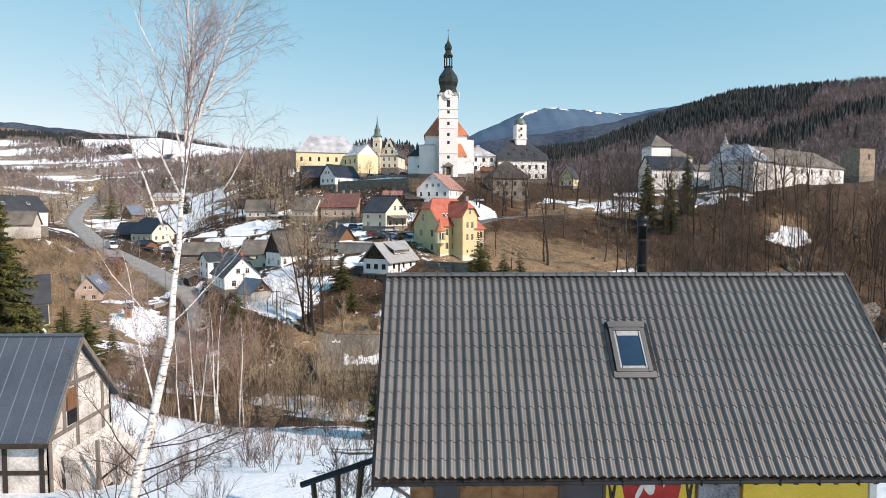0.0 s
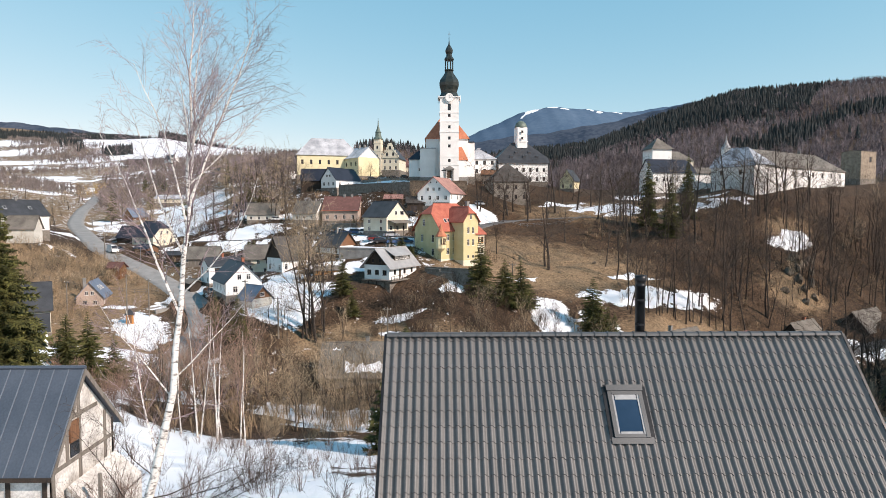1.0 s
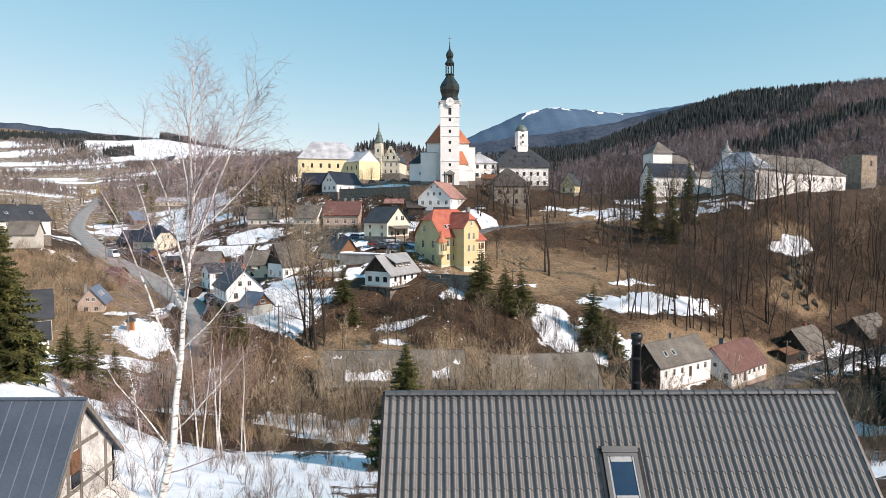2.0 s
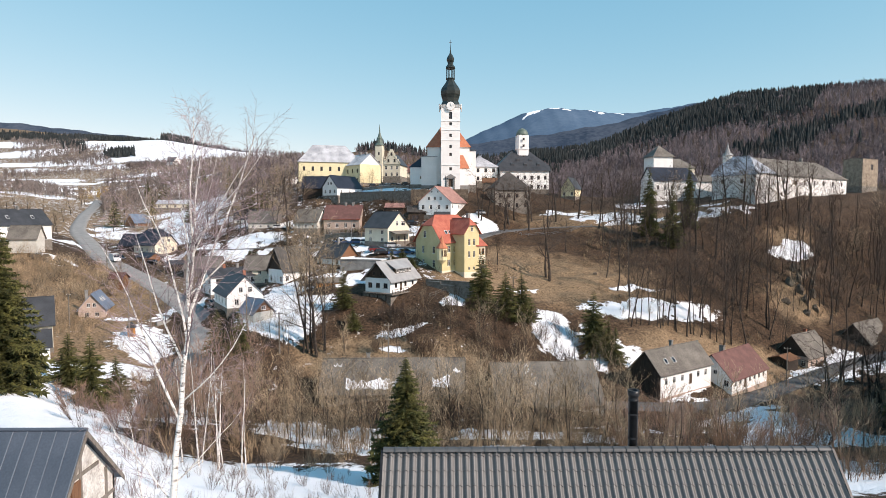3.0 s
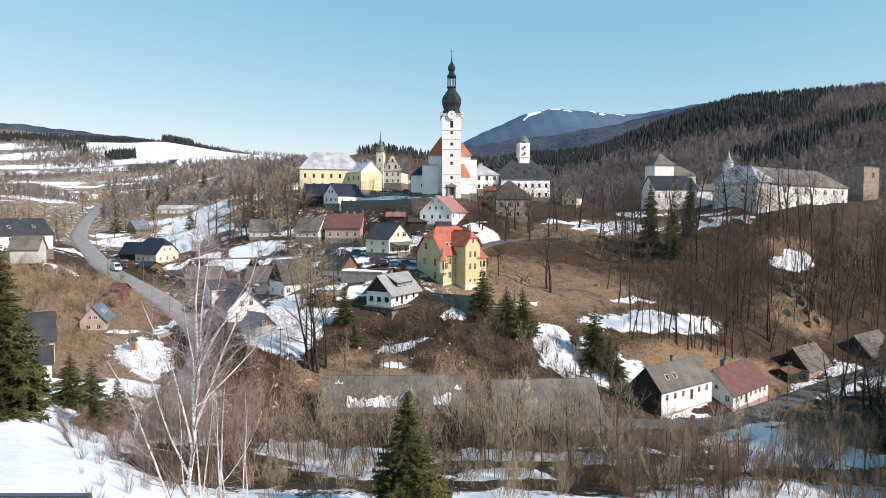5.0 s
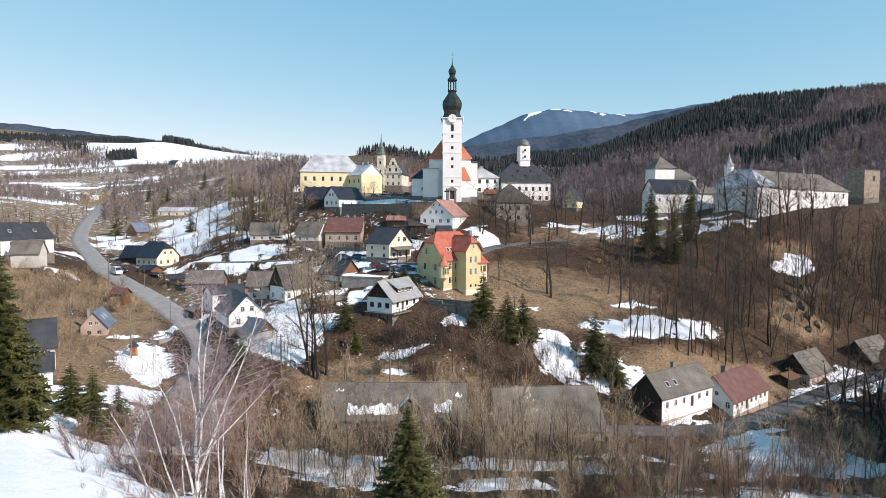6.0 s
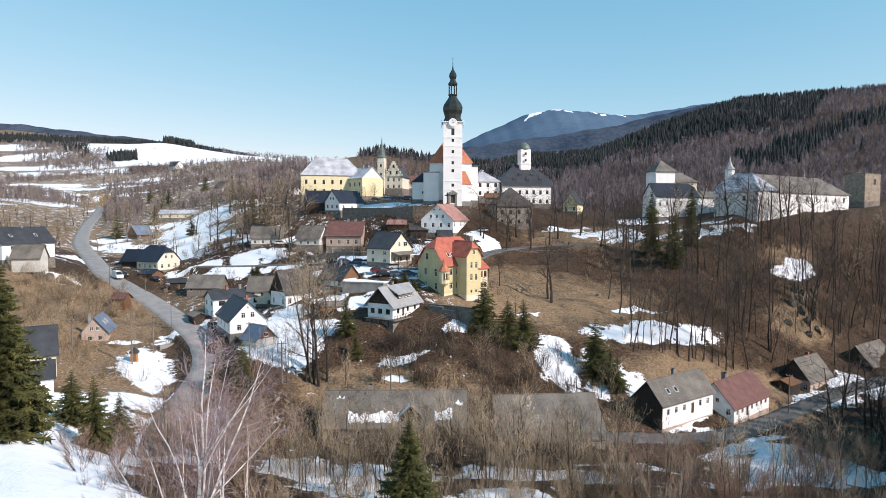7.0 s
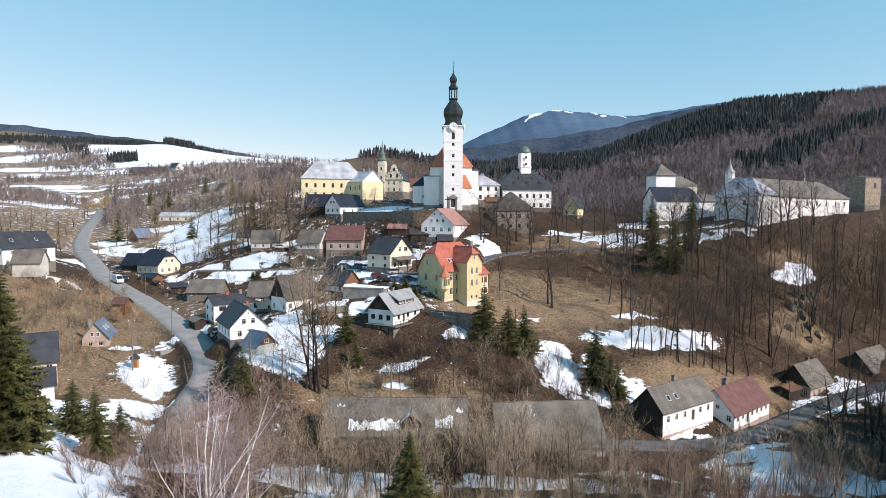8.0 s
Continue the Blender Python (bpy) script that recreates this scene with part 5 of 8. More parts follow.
s.add([(TX + TW / 2 - 1.8, TY - 0.4, TZ + 3.5), (TX + TW / 2 + 1.8, TY - 0.4, TZ + 3.5), (TX + TW / 2, TY - 0.4, TZ + 4.5), (TX + TW / 2 - 1.8, TY, TZ + 3.5), (TX + TW / 2 + 1.8, TY, TZ + 3.5), (TX + TW / 2, TY, TZ + 4.5)], [(0, 1, 2), (0, 2, 5, 3), (1, 4, 5, 2)])
part("portal", s, CONCRETE, church)
# clock faces
CX, CY = TX + TW / 2, TY + TW / 2
for a in (0, 90, 180, 270):
    ring = Shape().lathe([(1.45, -0.1), (1.45, 0.12), (1.15, 0.16), (1.15, 0.1), (0.0, 0.1)], 24, cap=False)
    r = radians(a)
    clock = part("clock_face", ring, WHITE, church, at=pose(CX + math.sin(r) * (TW / 2 + 0.55), CY - math.cos(r) * (TW / 2 + 0.55), TOP - 0.2, 90, 0, a))
    part("clock_marks", Shape().box((-0.05, -0.1, 0.17), (0.05, 0.85, 0.2)).box((-0.05, -0.05, 0.17), (0.6, 0.05, 0.2)), METALGREY, clock)
# onion dome, lantern and spire
dome = [(4.1, 72.75), (3.7, 73.3), (3.15, 74.3), (3.3, 75.3), (3.8, 76.6), (3.9, 77.6), (3.55, 79.0), (2.65, 80.6), (1.85, 82.0), (1.5, 82.9), (1.5, 83.2), (1.8, 83.5), (1.8, 83.9)]
STRETCH = (72.75, 77.6, 83.9, 86.8, 90.7, 98.6), (72.75, 77.9, 82.7, 86.2, 89.4, 96.0)


def tall(z):
    return float(np.interp(z, *STRETCH))


dome = [(r * 0.96, tall(z)) for r, z in dome]
part("onion_dome", Shape().lathe(dome, 8, (CX, CY), math.pi / 8), DOME, church, "dark sheet-metal onion dome")
for k in range(8):
    a = math.pi / 8 + k * math.pi / 4
    p = (CX + 1.4 * math.cos(a), CY + 1.4 * math.sin(a))
    part("lantern_post", Shape().box((p[0] - 0.2, p[1] - 0.2, tall(83.9)), (p[0] + 0.2, p[1] + 0.2, tall(86.8))), DOME, church)
part("lantern_roof", Shape().lathe([(r, tall(z)) for r, z in [(1.5, 86.6), (1.8, 86.9), (1.75, 87.3), (1.15, 88.2), (1.0, 89.2), (1.35, 90.0), (1.45, 90.7), (1.2, 91.6), (0.7, 92.5), (0.3, 93.3), (0.14, 95.0), (0.05, 97.4)]], 8, (CX, CY), math.pi / 8), DOME, church)
part("cross", Shape().box((CX - 0.06, CY - 0.06, 94.0), (CX + 0.06, CY + 0.06, 96.2)).box((CX - 0.5, CY - 0.06, 95.2), (CX + 0.5, CY + 0.06, 95.35)), METALGREY, church)

nave = house("church_nave", "tall white church nave with red tile roof", (11.2, 221.0, 44.5), 90, (40.0, 15.4), 15.0, 26.2, WHITE, ORANGEROOF, hips=(1, 1), windows={"front": row(5, 40, 5.5, 1.6, 5.5, 4.0), "back": row(5, 40, 5.5, 1.6, 5.5, 4.0)}, over=0.5, category="church", plinth=0.8, base=CONCRETE, frame=DARKFRAME)
house("church_stair_block", "white side block of the church", (-6.4, 219.5, 44.0), 0, (5.6, 9.0), 11.2, 12.0, WHITE, GREYROOF, hips=(1, 0), over=0.25, category="church", plinth=0.8, base=CONCRETE)
aisle = house("church_aisle", "white church aisle with steep orange lean-to roof", (7.6, 217.4, 44.2), 0, (3.2, 4.0), 7.0, 11.4, WHITE, ORANGEROOF, hips=(0, 1), over=0.2, category="church", plinth=0.5, base=CONCRETE)
house("church_side_wing", "tall white side wing of the church", (11.0, 222.0, 44.6), 0, (2.6, 14.0), 13.0, 14.0, WHITE, SLATE, over=0.2, category="church", plinth=0.5)
house("church_chapel", "white chapel with blue-black roof", (-11.0, 231.0, 45.0), 0, (7.4, 9.0), 7.6, 11.6, WHITE, NAVY, hips=(1, 0), windows={"front": [(4.2, 2.8, 1.0, 1.2)]}, over=0.4, category="chapel")
house("parish_house", "white parish house with pale hipped roof", (13.8, 237.0, 46.6), 6, (9.4, 13.0), 6.6, 11.2, WHITE, PALEROOF, hips=(0.7, 1), windows={"front": row(3, 9.4, 4.2, 1.1, 1.5, 1.6) + row(3, 9.4, 1.0, 1.1, 1.5, 1.6)}, frame=DARKFRAME)
house("parish_shed", "small brown shed by the church", (17.0, 229.0, 44.4), 0, (5.0, 4.0), 2.2, 3.6, GREYWOOD, BROWNWOOD, category="shed", plinth=0)
house("small_grey_house", "small grey house by the parish yard", (24.2, 262.0, 47.0), 10, (6.0, 8.0), 5.0, 8.5, CREAM, SLATE)

# ---- old chateau with a white tower, and the grey house before it ----
ch = house("tower_house", "white house with great slate roof and round-topped tower", (24.2, 236.5, 43.4), 5, (19.4, 17.0), 8.4, 16.6, WHITE, SLATE, hips=(0.8, 0.8), windows={"front": row(7, 19.4, 4.6, 1.0, 1.5, 1.5) + row(7, 19.4, 1.0, 1.0, 1.5, 1.5), "end1": row(4, 17, 4.6)}, over=0.6, frame=DARKFRAME)
part("tower", Shape().box((8.1, 6.3, 12), (12.7, 10.9, 22.8), 0.5).box((7.9, 6.1, 17.0), (12.9, 11.1, 17.4), 0.5), WHITE, ch)
part("dome", Shape().lathe([(2.45, 22.7), (2.5, 23.1), (2.3, 24.0), (1.8, 24.8), (1.1, 25.4), (0.4, 25.7), (0.0, 25.8)], 16, (10.4, 8.6), 0), COPPER, ch, "dark green copper dome", True)
for z in (13.6, 18.0, 20.6):
    f, p = window_meshes(0.8, 0.9, DARKFRAME, 1)
    w = part("window", f, None, ch, at=pose(10.4, 5.74, z))
    part("pane", p, None, w, at=pose(0, -0.03, 0))
for k in range(5):
    part("dormer", Shape().slab([[(4.5 + 2.6 * k, 1.6 + (k % 2) * 2, 10.8 + (k % 2) * 1.9), (5.7 + 2.6 * k, 1.6 + (k % 2) * 2, 10.8 + (k % 2) * 1.9), (5.5 + 2.6 * k, 3.4 + (k % 2) * 2, 11.6 + (k % 2) * 1.9), (4.7 + 2.6 * k, 3.4 + (k % 2) * 2, 11.6 + (k % 2) * 1.9)]], 0.7), SLATE, ch)
# wall and roof colours darkened in place of shade from the trees
house("grey_house", "grey house painted dark for its shade, with hipped slate roof", (19.8, 212.0, 35.8), 9, (13.0, 13.0), 7.4, 13.6, GREYWALL, DARKROOF, hips=(0.95, 0.95), windows={"front": row(4, 13, 4.4, 1.0, 1.4, 1.8) + row(4, 13, 1.0, 1.0, 1.4, 1.8), "end1": row(3, 13, 4.4)}, frame=DARKFRAME)

# ---- castle ----
house("castle_main", "long white castle wing with grey hipped roof", (113.5, 207.8, 39.6), 33, (59.0, 15.6), 8.6, 15.0, WHITE, ASBESTOS, hips=(0, 1), windows={"front": row(8, 59, 5.4, 1.3, 1.8, 4.0) + row(5, 59, 1.2, 1.0, 1.3, 10.0)}, over=0.5, frame=DARKFRAME, category="castle", down=6, plinth=0, chimneys=[(41.0, 9.0, 1.0, 16.6)])
house("castle_west_wing", "white castle wing with snow-streaked slate roof", (98.75, 217.0, 39.6), -57, (15.9, 13.0), 8.6, 15.2, WHITE, SNOWSLATE, hips=(0.6, 0.98), windows={"front": [(4.0, 5.4, 1.1, 1.6), (11.0, 5.4, 1.1, 1.6)]}, over=0.5, frame=DARKFRAME, category="castle", down=6, plinth=0)
house("castle_keep", "white castle keep with pyramid roof", (85.6, 240.0, 41.0), 8, (8.2, 8.2), 16.8, 21.0, WHITE, ASBESTOS, hips=(1, 1), over=0.6, category="castle")
house("castle_rear_wing", "castle rear wing with brown-grey hipped roof", (96.0, 252.0, 41.0), 8, (12.0, 9.0), 13.0, 16.8, CREAM, ASBESTOS, hips=(1, 1), category="castle")
house("castle_gatehouse", "white gatehouse with black roof", (79.2, 221.0, 38.5), 10, (17.0, 10.0), 8.4, 13.2, WHITE, NAVY, hips=(0, 0.3), windows={"front": row(6, 17, 4.8, 0.9, 1.6, 1.6)}, category="castle", down=5)
house("castle_link", "low white castle wall building", (95.6, 228.0, 39.5), 5, (9.5, 6.0), 7.4, 9.5, WHITE, ASBESTOS, category="castle", down=5)
t = thing("castle_turret", pose(128.4, 268.0, 44.5), "small white turret with pointed roof", "turret")
part("turret_wall", Shape().lathe([(2.1, 0), (2.1, 15.6), (2.3, 15.9)], 8), WHITE, t)
part("turret_roof", Shape().lathe([(2.6, 15.7), (1.3, 17.2), (0.5, 19.2), (0.05, 21.6)], 8), GREYROOF, t)
house("castle_ruin", "roofless beige castle block", (173.5, 246.0, 45.0), 25, (10.5, 8.0), 12.0, 12.5, RUINSTONE, ASBESTOS, windows={"front": [(6.5, 7.6, 1.5, 2.2)]}, over=0.1, category="castle", frame=DARKFRAME, down=8)
house("yellow_gable_house", "small pale yellow gabled house among trees", (52.5, 232.0, 40.5), 60, (8.0, 5.5), 4.0, 8.0, PALEYELLOW, SLATE, windows={"end0": row(2, 5.5, 1.0)})


def garden_wall(name, label, a, b, z0, z1, thick, mat, cap=None):
    """A straight wall between two places, with a coping."""
    d = Vector((b[0] - a[0], b[1] - a[1], 0))
    w = thing(name, pose(a[0], a[1], z0, 0, 0, math.degrees(math.atan2(d.y, d.x))), label, "wall")
    part("wall", Shape().box((0, 0, -3), (d.length, thick, z1 - z0)), mat, w)
    part("coping", Shape().box((-0.05, -0.1, z1 - z0), (d.length + 0.05, thick + 0.1, z1 - z0 + 0.16)), cap or mat, w)
    return w


garden_wall("church_terrace_wall", "dark stone retaining wall under the church square", (-37.0, 225.5), (-9.5, 204.5), 36.5, 42.2, 0.8, STONE)
garden_wall("church_front_wall", "stone retaining wall below the church front", (-9.5, 204.5), (10.0, 205.5), 36.5, 42.6, 0.8, ROCK)
garden_wall("villa_yard_wall", "dark stone retaining wall below the villa yard", (-3.0, 138.0), (7.5, 131.0), 15.5, 19.2, 0.5, STONE)
gar = thing("concrete_garages", pose(-24.6, 149.2, 20.2, 0, 0, -15), "grey concrete garage block with snow on its flat roof", "garage")
part("wall", Shape().box((0, 0, -2.5), (10.8, 7, 2.7)), CONCRETE, gar)
part("parapet", Shape().box((-0.1, -0.1, 2.7), (10.9, 0.3, 3.0)), CONCRETE, gar)
part("snow_cover", Shape().box((0.1, 0.35, 2.7), (10.7, 6.9, 2.9), 0.05), SNOW, gar)

# ---- the house just ahead, under the climbing camera ----
RX0, RX1, RY, RZ = -1.20, 9.80, 14.30, 28.53          # ridge
PITCH = radians(50.0)
SLOPE = 4.70
ES, EC = math.sin(PITCH), math.cos(PITCH)
near_house = thing("metal_roofed_house", pose(0, 0, 0), "chipboard house with graphite metal-tile roof", "house")


def on_roof(x, s, up=0.0, back=False):
    """A place on the roof: s metres down from the ridge, up metres off the sheet."""
    k = -1 if back else 1
    return (x, RY - k * (s * EC + up * ES), RZ - s * ES + up * EC)


def tile_sheet(width, waves):
    """One pressed sheet: waves across, steps of 35 cm down the slope."""
    sh = Shape()
    per, rows, step = 12, 14, 0.35
    xs = [width * i / (waves * per) for i in range(waves * per + 1)]
    prof = []
    for i in range(len(xs)):
        t = (i % per) / per
        prof.append(0.050 * (0.5 + 0.5 * math.cos(2 * math.pi * t)) ** 0.85)
    n = len(xs)
    for r in range(rows):
        s0, s1 = max(0.0, r * step - 0.2), min(SLOPE, (r + 1) * step - 0.2)
        if s1 - s0 < 0.02:
            break
        k = len(sh.v)
        lines = ((s0, 0.0, r > 0), (s0 + (s1 - s0) * 0.5, 0.006, 0), (s1, 0.018, 1))
        for s, lift, bowed in lines:
            for x, h in zip(xs, prof):
                sh.v.append((x, -(s + bowed * (0.016 - 0.034 * (h / 0.050))), h + lift))
    for j in range(len(sh.v) // n - 1):
        for i in range(n - 1):
            sh.f.append((j * n + i, (j + 1) * n + i, (j + 1) * n + i + 1, j * n + i + 1))
    me = sh.mesh("roof_sheet", METALTILE, True)
    sharp = [e.vertices[0] // n == e.vertices[1] // n and (e.vertices[0] // n) % 3 != 1 for e in me.edges]
    me.attributes.new("sharp_edge", "BOOLEAN", "EDGE").data.foreach_set("value", sharp)
    return me


SHEETS = 10
sheet_w = (RX1 - RX0) / SHEETS
sheet = tile_sheet(sheet_w, 6)
for k in range(SHEETS):
    part("roof_sheet", sheet, None, near_house, at=Matrix.Translation((RX0 + sheet_w * k, RY, RZ)) @ pose(0, 0, 0, 50.0, 0, 0))
    part("roof_sheet", sheet, None, near_house, at=Matrix.Translation((RX0 + sheet_w * (k + 1), RY, RZ)) @ pose(0, 0, 0, 50.0, 0, 0).inverted() @ pose(0, 0, 0, 0, 0, 180))
part("roof_deck", Shape().slab([[on_roof(RX0, 0, -0.03), on_roof(RX0, SLOPE - 0.05, -0.03), on_roof(RX1, SLOPE - 0.05, -0.03), on_roof(RX1, 0, -0.03)], [on_roof(RX1, 0, -0.03), on_roof(RX1, SLOPE, -0.03, True), on_roof(RX0, SLOPE, -0.03, True), on_roof(RX0, 0, -0.03)]], 0.14), BROWNWOOD, near_house)
# ridge caps
cap = Shape()
L = 0.31
for i, (x, r) in enumerate(((0, 0.105), (L - 0.03, 0.098), (L - 0.028, 0.118), (L, 0.118))):
    for k in range(9):
        a = math.pi * (k / 8)
        cap.v.append((x, -math.cos(a) * r * 1.15, math.sin(a) * r * 0.75 - 0.01))
for i in range(3):
    for k in range(8):
        cap.f.append((i * 9 + k, i * 9 + k + 1, (i + 1) * 9 + k + 1, (i + 1) * 9 + k))
cap_mesh = cap.mesh("ridge_cap", METALTILE, False)
for k in range(35):
    part("ridge_cap", cap_mesh, None, near_house, at=pose(RX0 + (RX1 - RX0) * k / 35, RY, RZ + 0.02))
# verge boards
for x in (RX0 - 0.03, RX1 + 0.03):
    for back in (False, True):
        v = Shape()
        a, b = on_roof(x, 0, 0.07, back), on_roof(x, SLOPE + 0.03, 0.07, back)
        v.add([(x - 0.03, a[1], a[2]), (x + 0.03, a[1], a[2]), (x + 0.03, b[1], b[2]), (x - 0.03, b[1], b[2]), (x - 0.03, a[1], a[2] - 0.24), (x + 0.03, a[1], a[2] - 0.24), (x + 0.03, b[1], b[2] - 0.24), (x - 0.03, b[1], b[2] - 0.24)],
              [(0, 1, 2, 3), (7, 6, 5, 4), (0, 4, 5, 1), (1, 5, 6, 2), (2, 6, 7, 3), (3, 7, 4, 0)])
        part("verge_board", v, BLACKMETAL, near_house)
# skylight
sky_at = Matrix.Translation((4.235, RY, RZ)) @ pose(0, 0, 0, 50.0, 0, 0)
w, s0, s1 = 0.36, 1.45, 2.53
sk = part("skylight", Shape().box((-w - 0.03, -s1, 0.0), (-w + 0.06, -s0, 0.11), 0.01).box((w - 0.06, -s1, 0.0), (w + 0.03, -s0, 0.11), 0.01).box((-w + 0.06, -s0 - 0.10, 0.0), (w - 0.06, -s0, 0.12)).box((-w + 0.06, -s1, 0.0), (w - 0.06, -s1 + 0.08, 0.10)), METALTILE, near_house, "grey metal skylight frame", at=sky_at)
part("blind_box", Shape().box((-w - 0.05, -s0 - 0.02, 0.02), (w + 0.05, -s0 + 0.12, 0.14), 0.02), METALTILE, sk)
part("inner_frame", Shape().box((-w + 0.06, -s1 + 0.08, 0.05), (-w + 0.10, -s0 - 0.1, 0.10)).box((w - 0.10, -s1 + 0.08, 0.05), (w - 0.06, -s0 - 0.1, 0.10)).box((-w + 0.12, -s1 + 0.08, 0.05), (w - 0.12, -s1 + 0.13, 0.10)).box((-w + 0.12, -s0 - 0.22, 0.05), (w - 0.12, -s0 - 0.1, 0.10)), GREYROOF, sk)
part("pane", Shape().box((-w + 0.10, -s1 + 0.11, 0.03), (w - 0.10, -s0 - 0.16, 0.085)), SKYPANE, sk)
# flashing kept black so its side strips also paint the frame's shadow
part("shadow_flashing", Shape().box((-w - 0.13, -s1 - 0.02, 0.055), (-w - 0.035, -s0 + 0.10, 0.075)).box((w + 0.035, -s1 - 0.02, 0.055), (w + 0.13, -s0 + 0.10, 0.075)).box((-w - 0.11, -s0 + 0.0, 0.02), (w + 0.11, -s0 + 0.16, 0.045)), BLACKMETAL, sk)
part("apron", Shape().slab([[(-w - 0.10, -s1 + 0.01, 0.085), (-w - 0.10, -s1 - 0.13, 0.075), (w + 0.10, -s1 - 0.13, 0.075), (w + 0.10, -s1 + 0.01, 0.085)]], 0.02), METALTILE, sk, "ribbed lead apron below the skylight")
# flue
fl = part("flue", Shape().lathe([(0.115, 27.9), (0.115, 29.70), (0.125, 29.70), (0.125, 29.74), (0.115, 29.75), (0.115, 29.82), (0.14, 29.83), (0.14, 29.97), (0.10, 29.97), (0.10, 29.7)], 20, (4.98, 14.50), 0, False), BLACKMETAL, near_house, "black metal stove flue", True)
for z in (28.75, 29.35):
    part("flue_band", Shape().lathe([(0.117, z), (0.122, z), (0.122, z + 0.05), (0.117, z + 0.05)], 20, (4.98, 14.50), 0, False), BLACKMETAL, fl)
# walls under the eaves, with painted boards hung on them
EY, EZ = RY - SLOPE * EC, RZ - SLOPE * ES
wy = EY + 0.62
WX0, WX1, BACK = -0.55, 8.92, 2 * RY - wy
part("front_wall", Shape().box((WX0, wy, 21.0), (WX1, wy + 0.2, EZ + 0.6)), OSB, near_house)
part("rear_wall", Shape().box((WX0, BACK - 0.2, 19.0), (WX1, BACK, EZ + 0.6)), OSB, near_house)
for x in (WX0, WX1 - 0.2):
    g = Shape().box((x, wy + 0.2, 19.5), (x + 0.2, BACK - 0.2, EZ + 0.6))
    g.add([(x, wy, EZ + 0.6), (x, BACK, EZ + 0.6), (x, RY, RZ - 0.25), (x + 0.2, wy, EZ + 0.6), (x + 0.2, BACK, EZ + 0.6), (x + 0.2, RY, RZ - 0.25)], [(0, 2, 1), (3, 4, 5), (0, 3, 5, 2), (1, 2, 5, 4)])
    part("side_wall", g, OSB, near_house)
for x0, x1 in ((-0.03, 0.40), (2.52, 3.36)):
    win = part("window", Shape().box((x0, wy - 0.05, 22.6), (x1, wy - 0.004, EZ + 0.05)), GLASS, near_house)
    part("window_frame", Shape().box((x0 - 0.06, wy - 0.07, 22.6), (x0, wy - 0.004, EZ + 0.08)).box((x1, wy - 0.07, 22.6), (x1 + 0.06, wy - 0.004, EZ + 0.08)), DARKFRAME, win)
for x in (1.1, 1.75):
    part("board_joint", Shape().box((x, wy - 0.004, 22.6), (x + 0.012, wy - 0.001, EZ + 0.1)), DARKFRAME, near_house)
BT = EZ + 0.06
boards = ((3.42, 5.23, POSTERYELLOW, "yellow board painted with a red shield"), (5.31, 6.13, POSTERGREY, "grey painted board"), (6.23, 8.78, POSTERYELLOW, "yellow painted board with dark strokes"))
for x0, x1, mat, words in boards:
    part("painted_board", Shape().box((x0, wy - 0.06, 23.3), (x1, wy - 0.02, BT)), mat, near_house, words)
# red shield with a pale plain emblem, black edges on the yellow board
field = [(3.66, BT - 0.03), (3.72, BT - 0.35), (3.80, BT - 0.75), (4.05, BT - 1.2), (4.35, BT - 1.4), (4.65, BT - 1.2), (4.90, BT - 0.75), (4.98, BT - 0.35), (5.04, BT - 0.03)]
part("painted_field", Shape().add([(x, wy - 0.065, z) for x, z in field], [tuple(range(len(field)))]), POSTERRED, near_house)
for x, z, w_, h_, lean in ((4.28, 24.60, 0.26, 0.60, 12), (4.20, 24.86, 0.20, 0.16, 0), (4.00, 24.78, 0.22, 0.07, 30), (3.98, 24.60, 0.24, 0.07, 10), (4.46, 24.80, 0.26, 0.07, -35), (4.55, 24.66, 0.07, 0.40, 15), (4.70, 24.84, 0.24, 0.09, 40), (4.74, 24.62, 0.20, 0.07, -30), (4.84, 24.76, 0.08, 0.22, -20), (4.10, 24.38, 0.10, 0.34, -25)):
    part("painted_emblem", Shape().lathe([(0.5, -0.003), (0.5, 0.003)], 10), FRAME, near_house, at=Matrix.Translation((x, wy - 0.072, z)) @ pose(0, 0, 0, 90, 0, 0) @ pose(0, 0, 0, 0, 0, lean) @ Matrix.Diagonal((w_, h_, 1, 1)))
for x, k in ((3.50, 1), (3.60, -1), (5.08, 1), (5.16, -1)):
    part("painted_stroke", Shape().tube([(x, wy - 0.065, 23.4), (x + 0.05 * k, wy - 0.065, 24.2), (x - 0.03 * k, wy - 0.065, 24.6), (x + 0.04 * k, wy - 0.065, BT - 0.05)], [0.03, 0.045, 0.02, 0.035], 5), POSTERBLACK, near_house)
for x, z, dx in ((6.45, 24.62, 0.45), (6.62, 24.78, 0.5), (6.95, 24.70, 0.30), (7.10, 24.62, 0.45)):
    part("painted_stroke", Shape().tube([(x, wy - 0.066, z), (x + dx, wy - 0.066, z + 0.13)], [0.014, 0.014], 4), POSTERRED, near_house)
part("corner_post", Shape().box((8.80, wy - 0.09, 21.0), (8.94, wy - 0.002, EZ + 0.5)), FRAME, near_house)
for k in range(14):
    x = RX0 + 0.35 + k * 0.79
    a, b = on_roof(x, SLOPE - 0.9, -0.17), on_roof(x, SLOPE - 0.02, -0.17)
    part("rafter", Shape().slab([[(x - 0.05, a[1], a[2]), (x - 0.05, b[1], b[2]), (x + 0.05, b[1], b[2]), (x + 0.05, a[1], a[2])]], 0.14), DARKWOOD, near_house)
part("fascia", Shape().box((RX0 + 0.45, EY + 0.03, EZ - 0.13), (RX1, EY + 0.06, EZ - 0.03)), DARKWOOD, near_house)
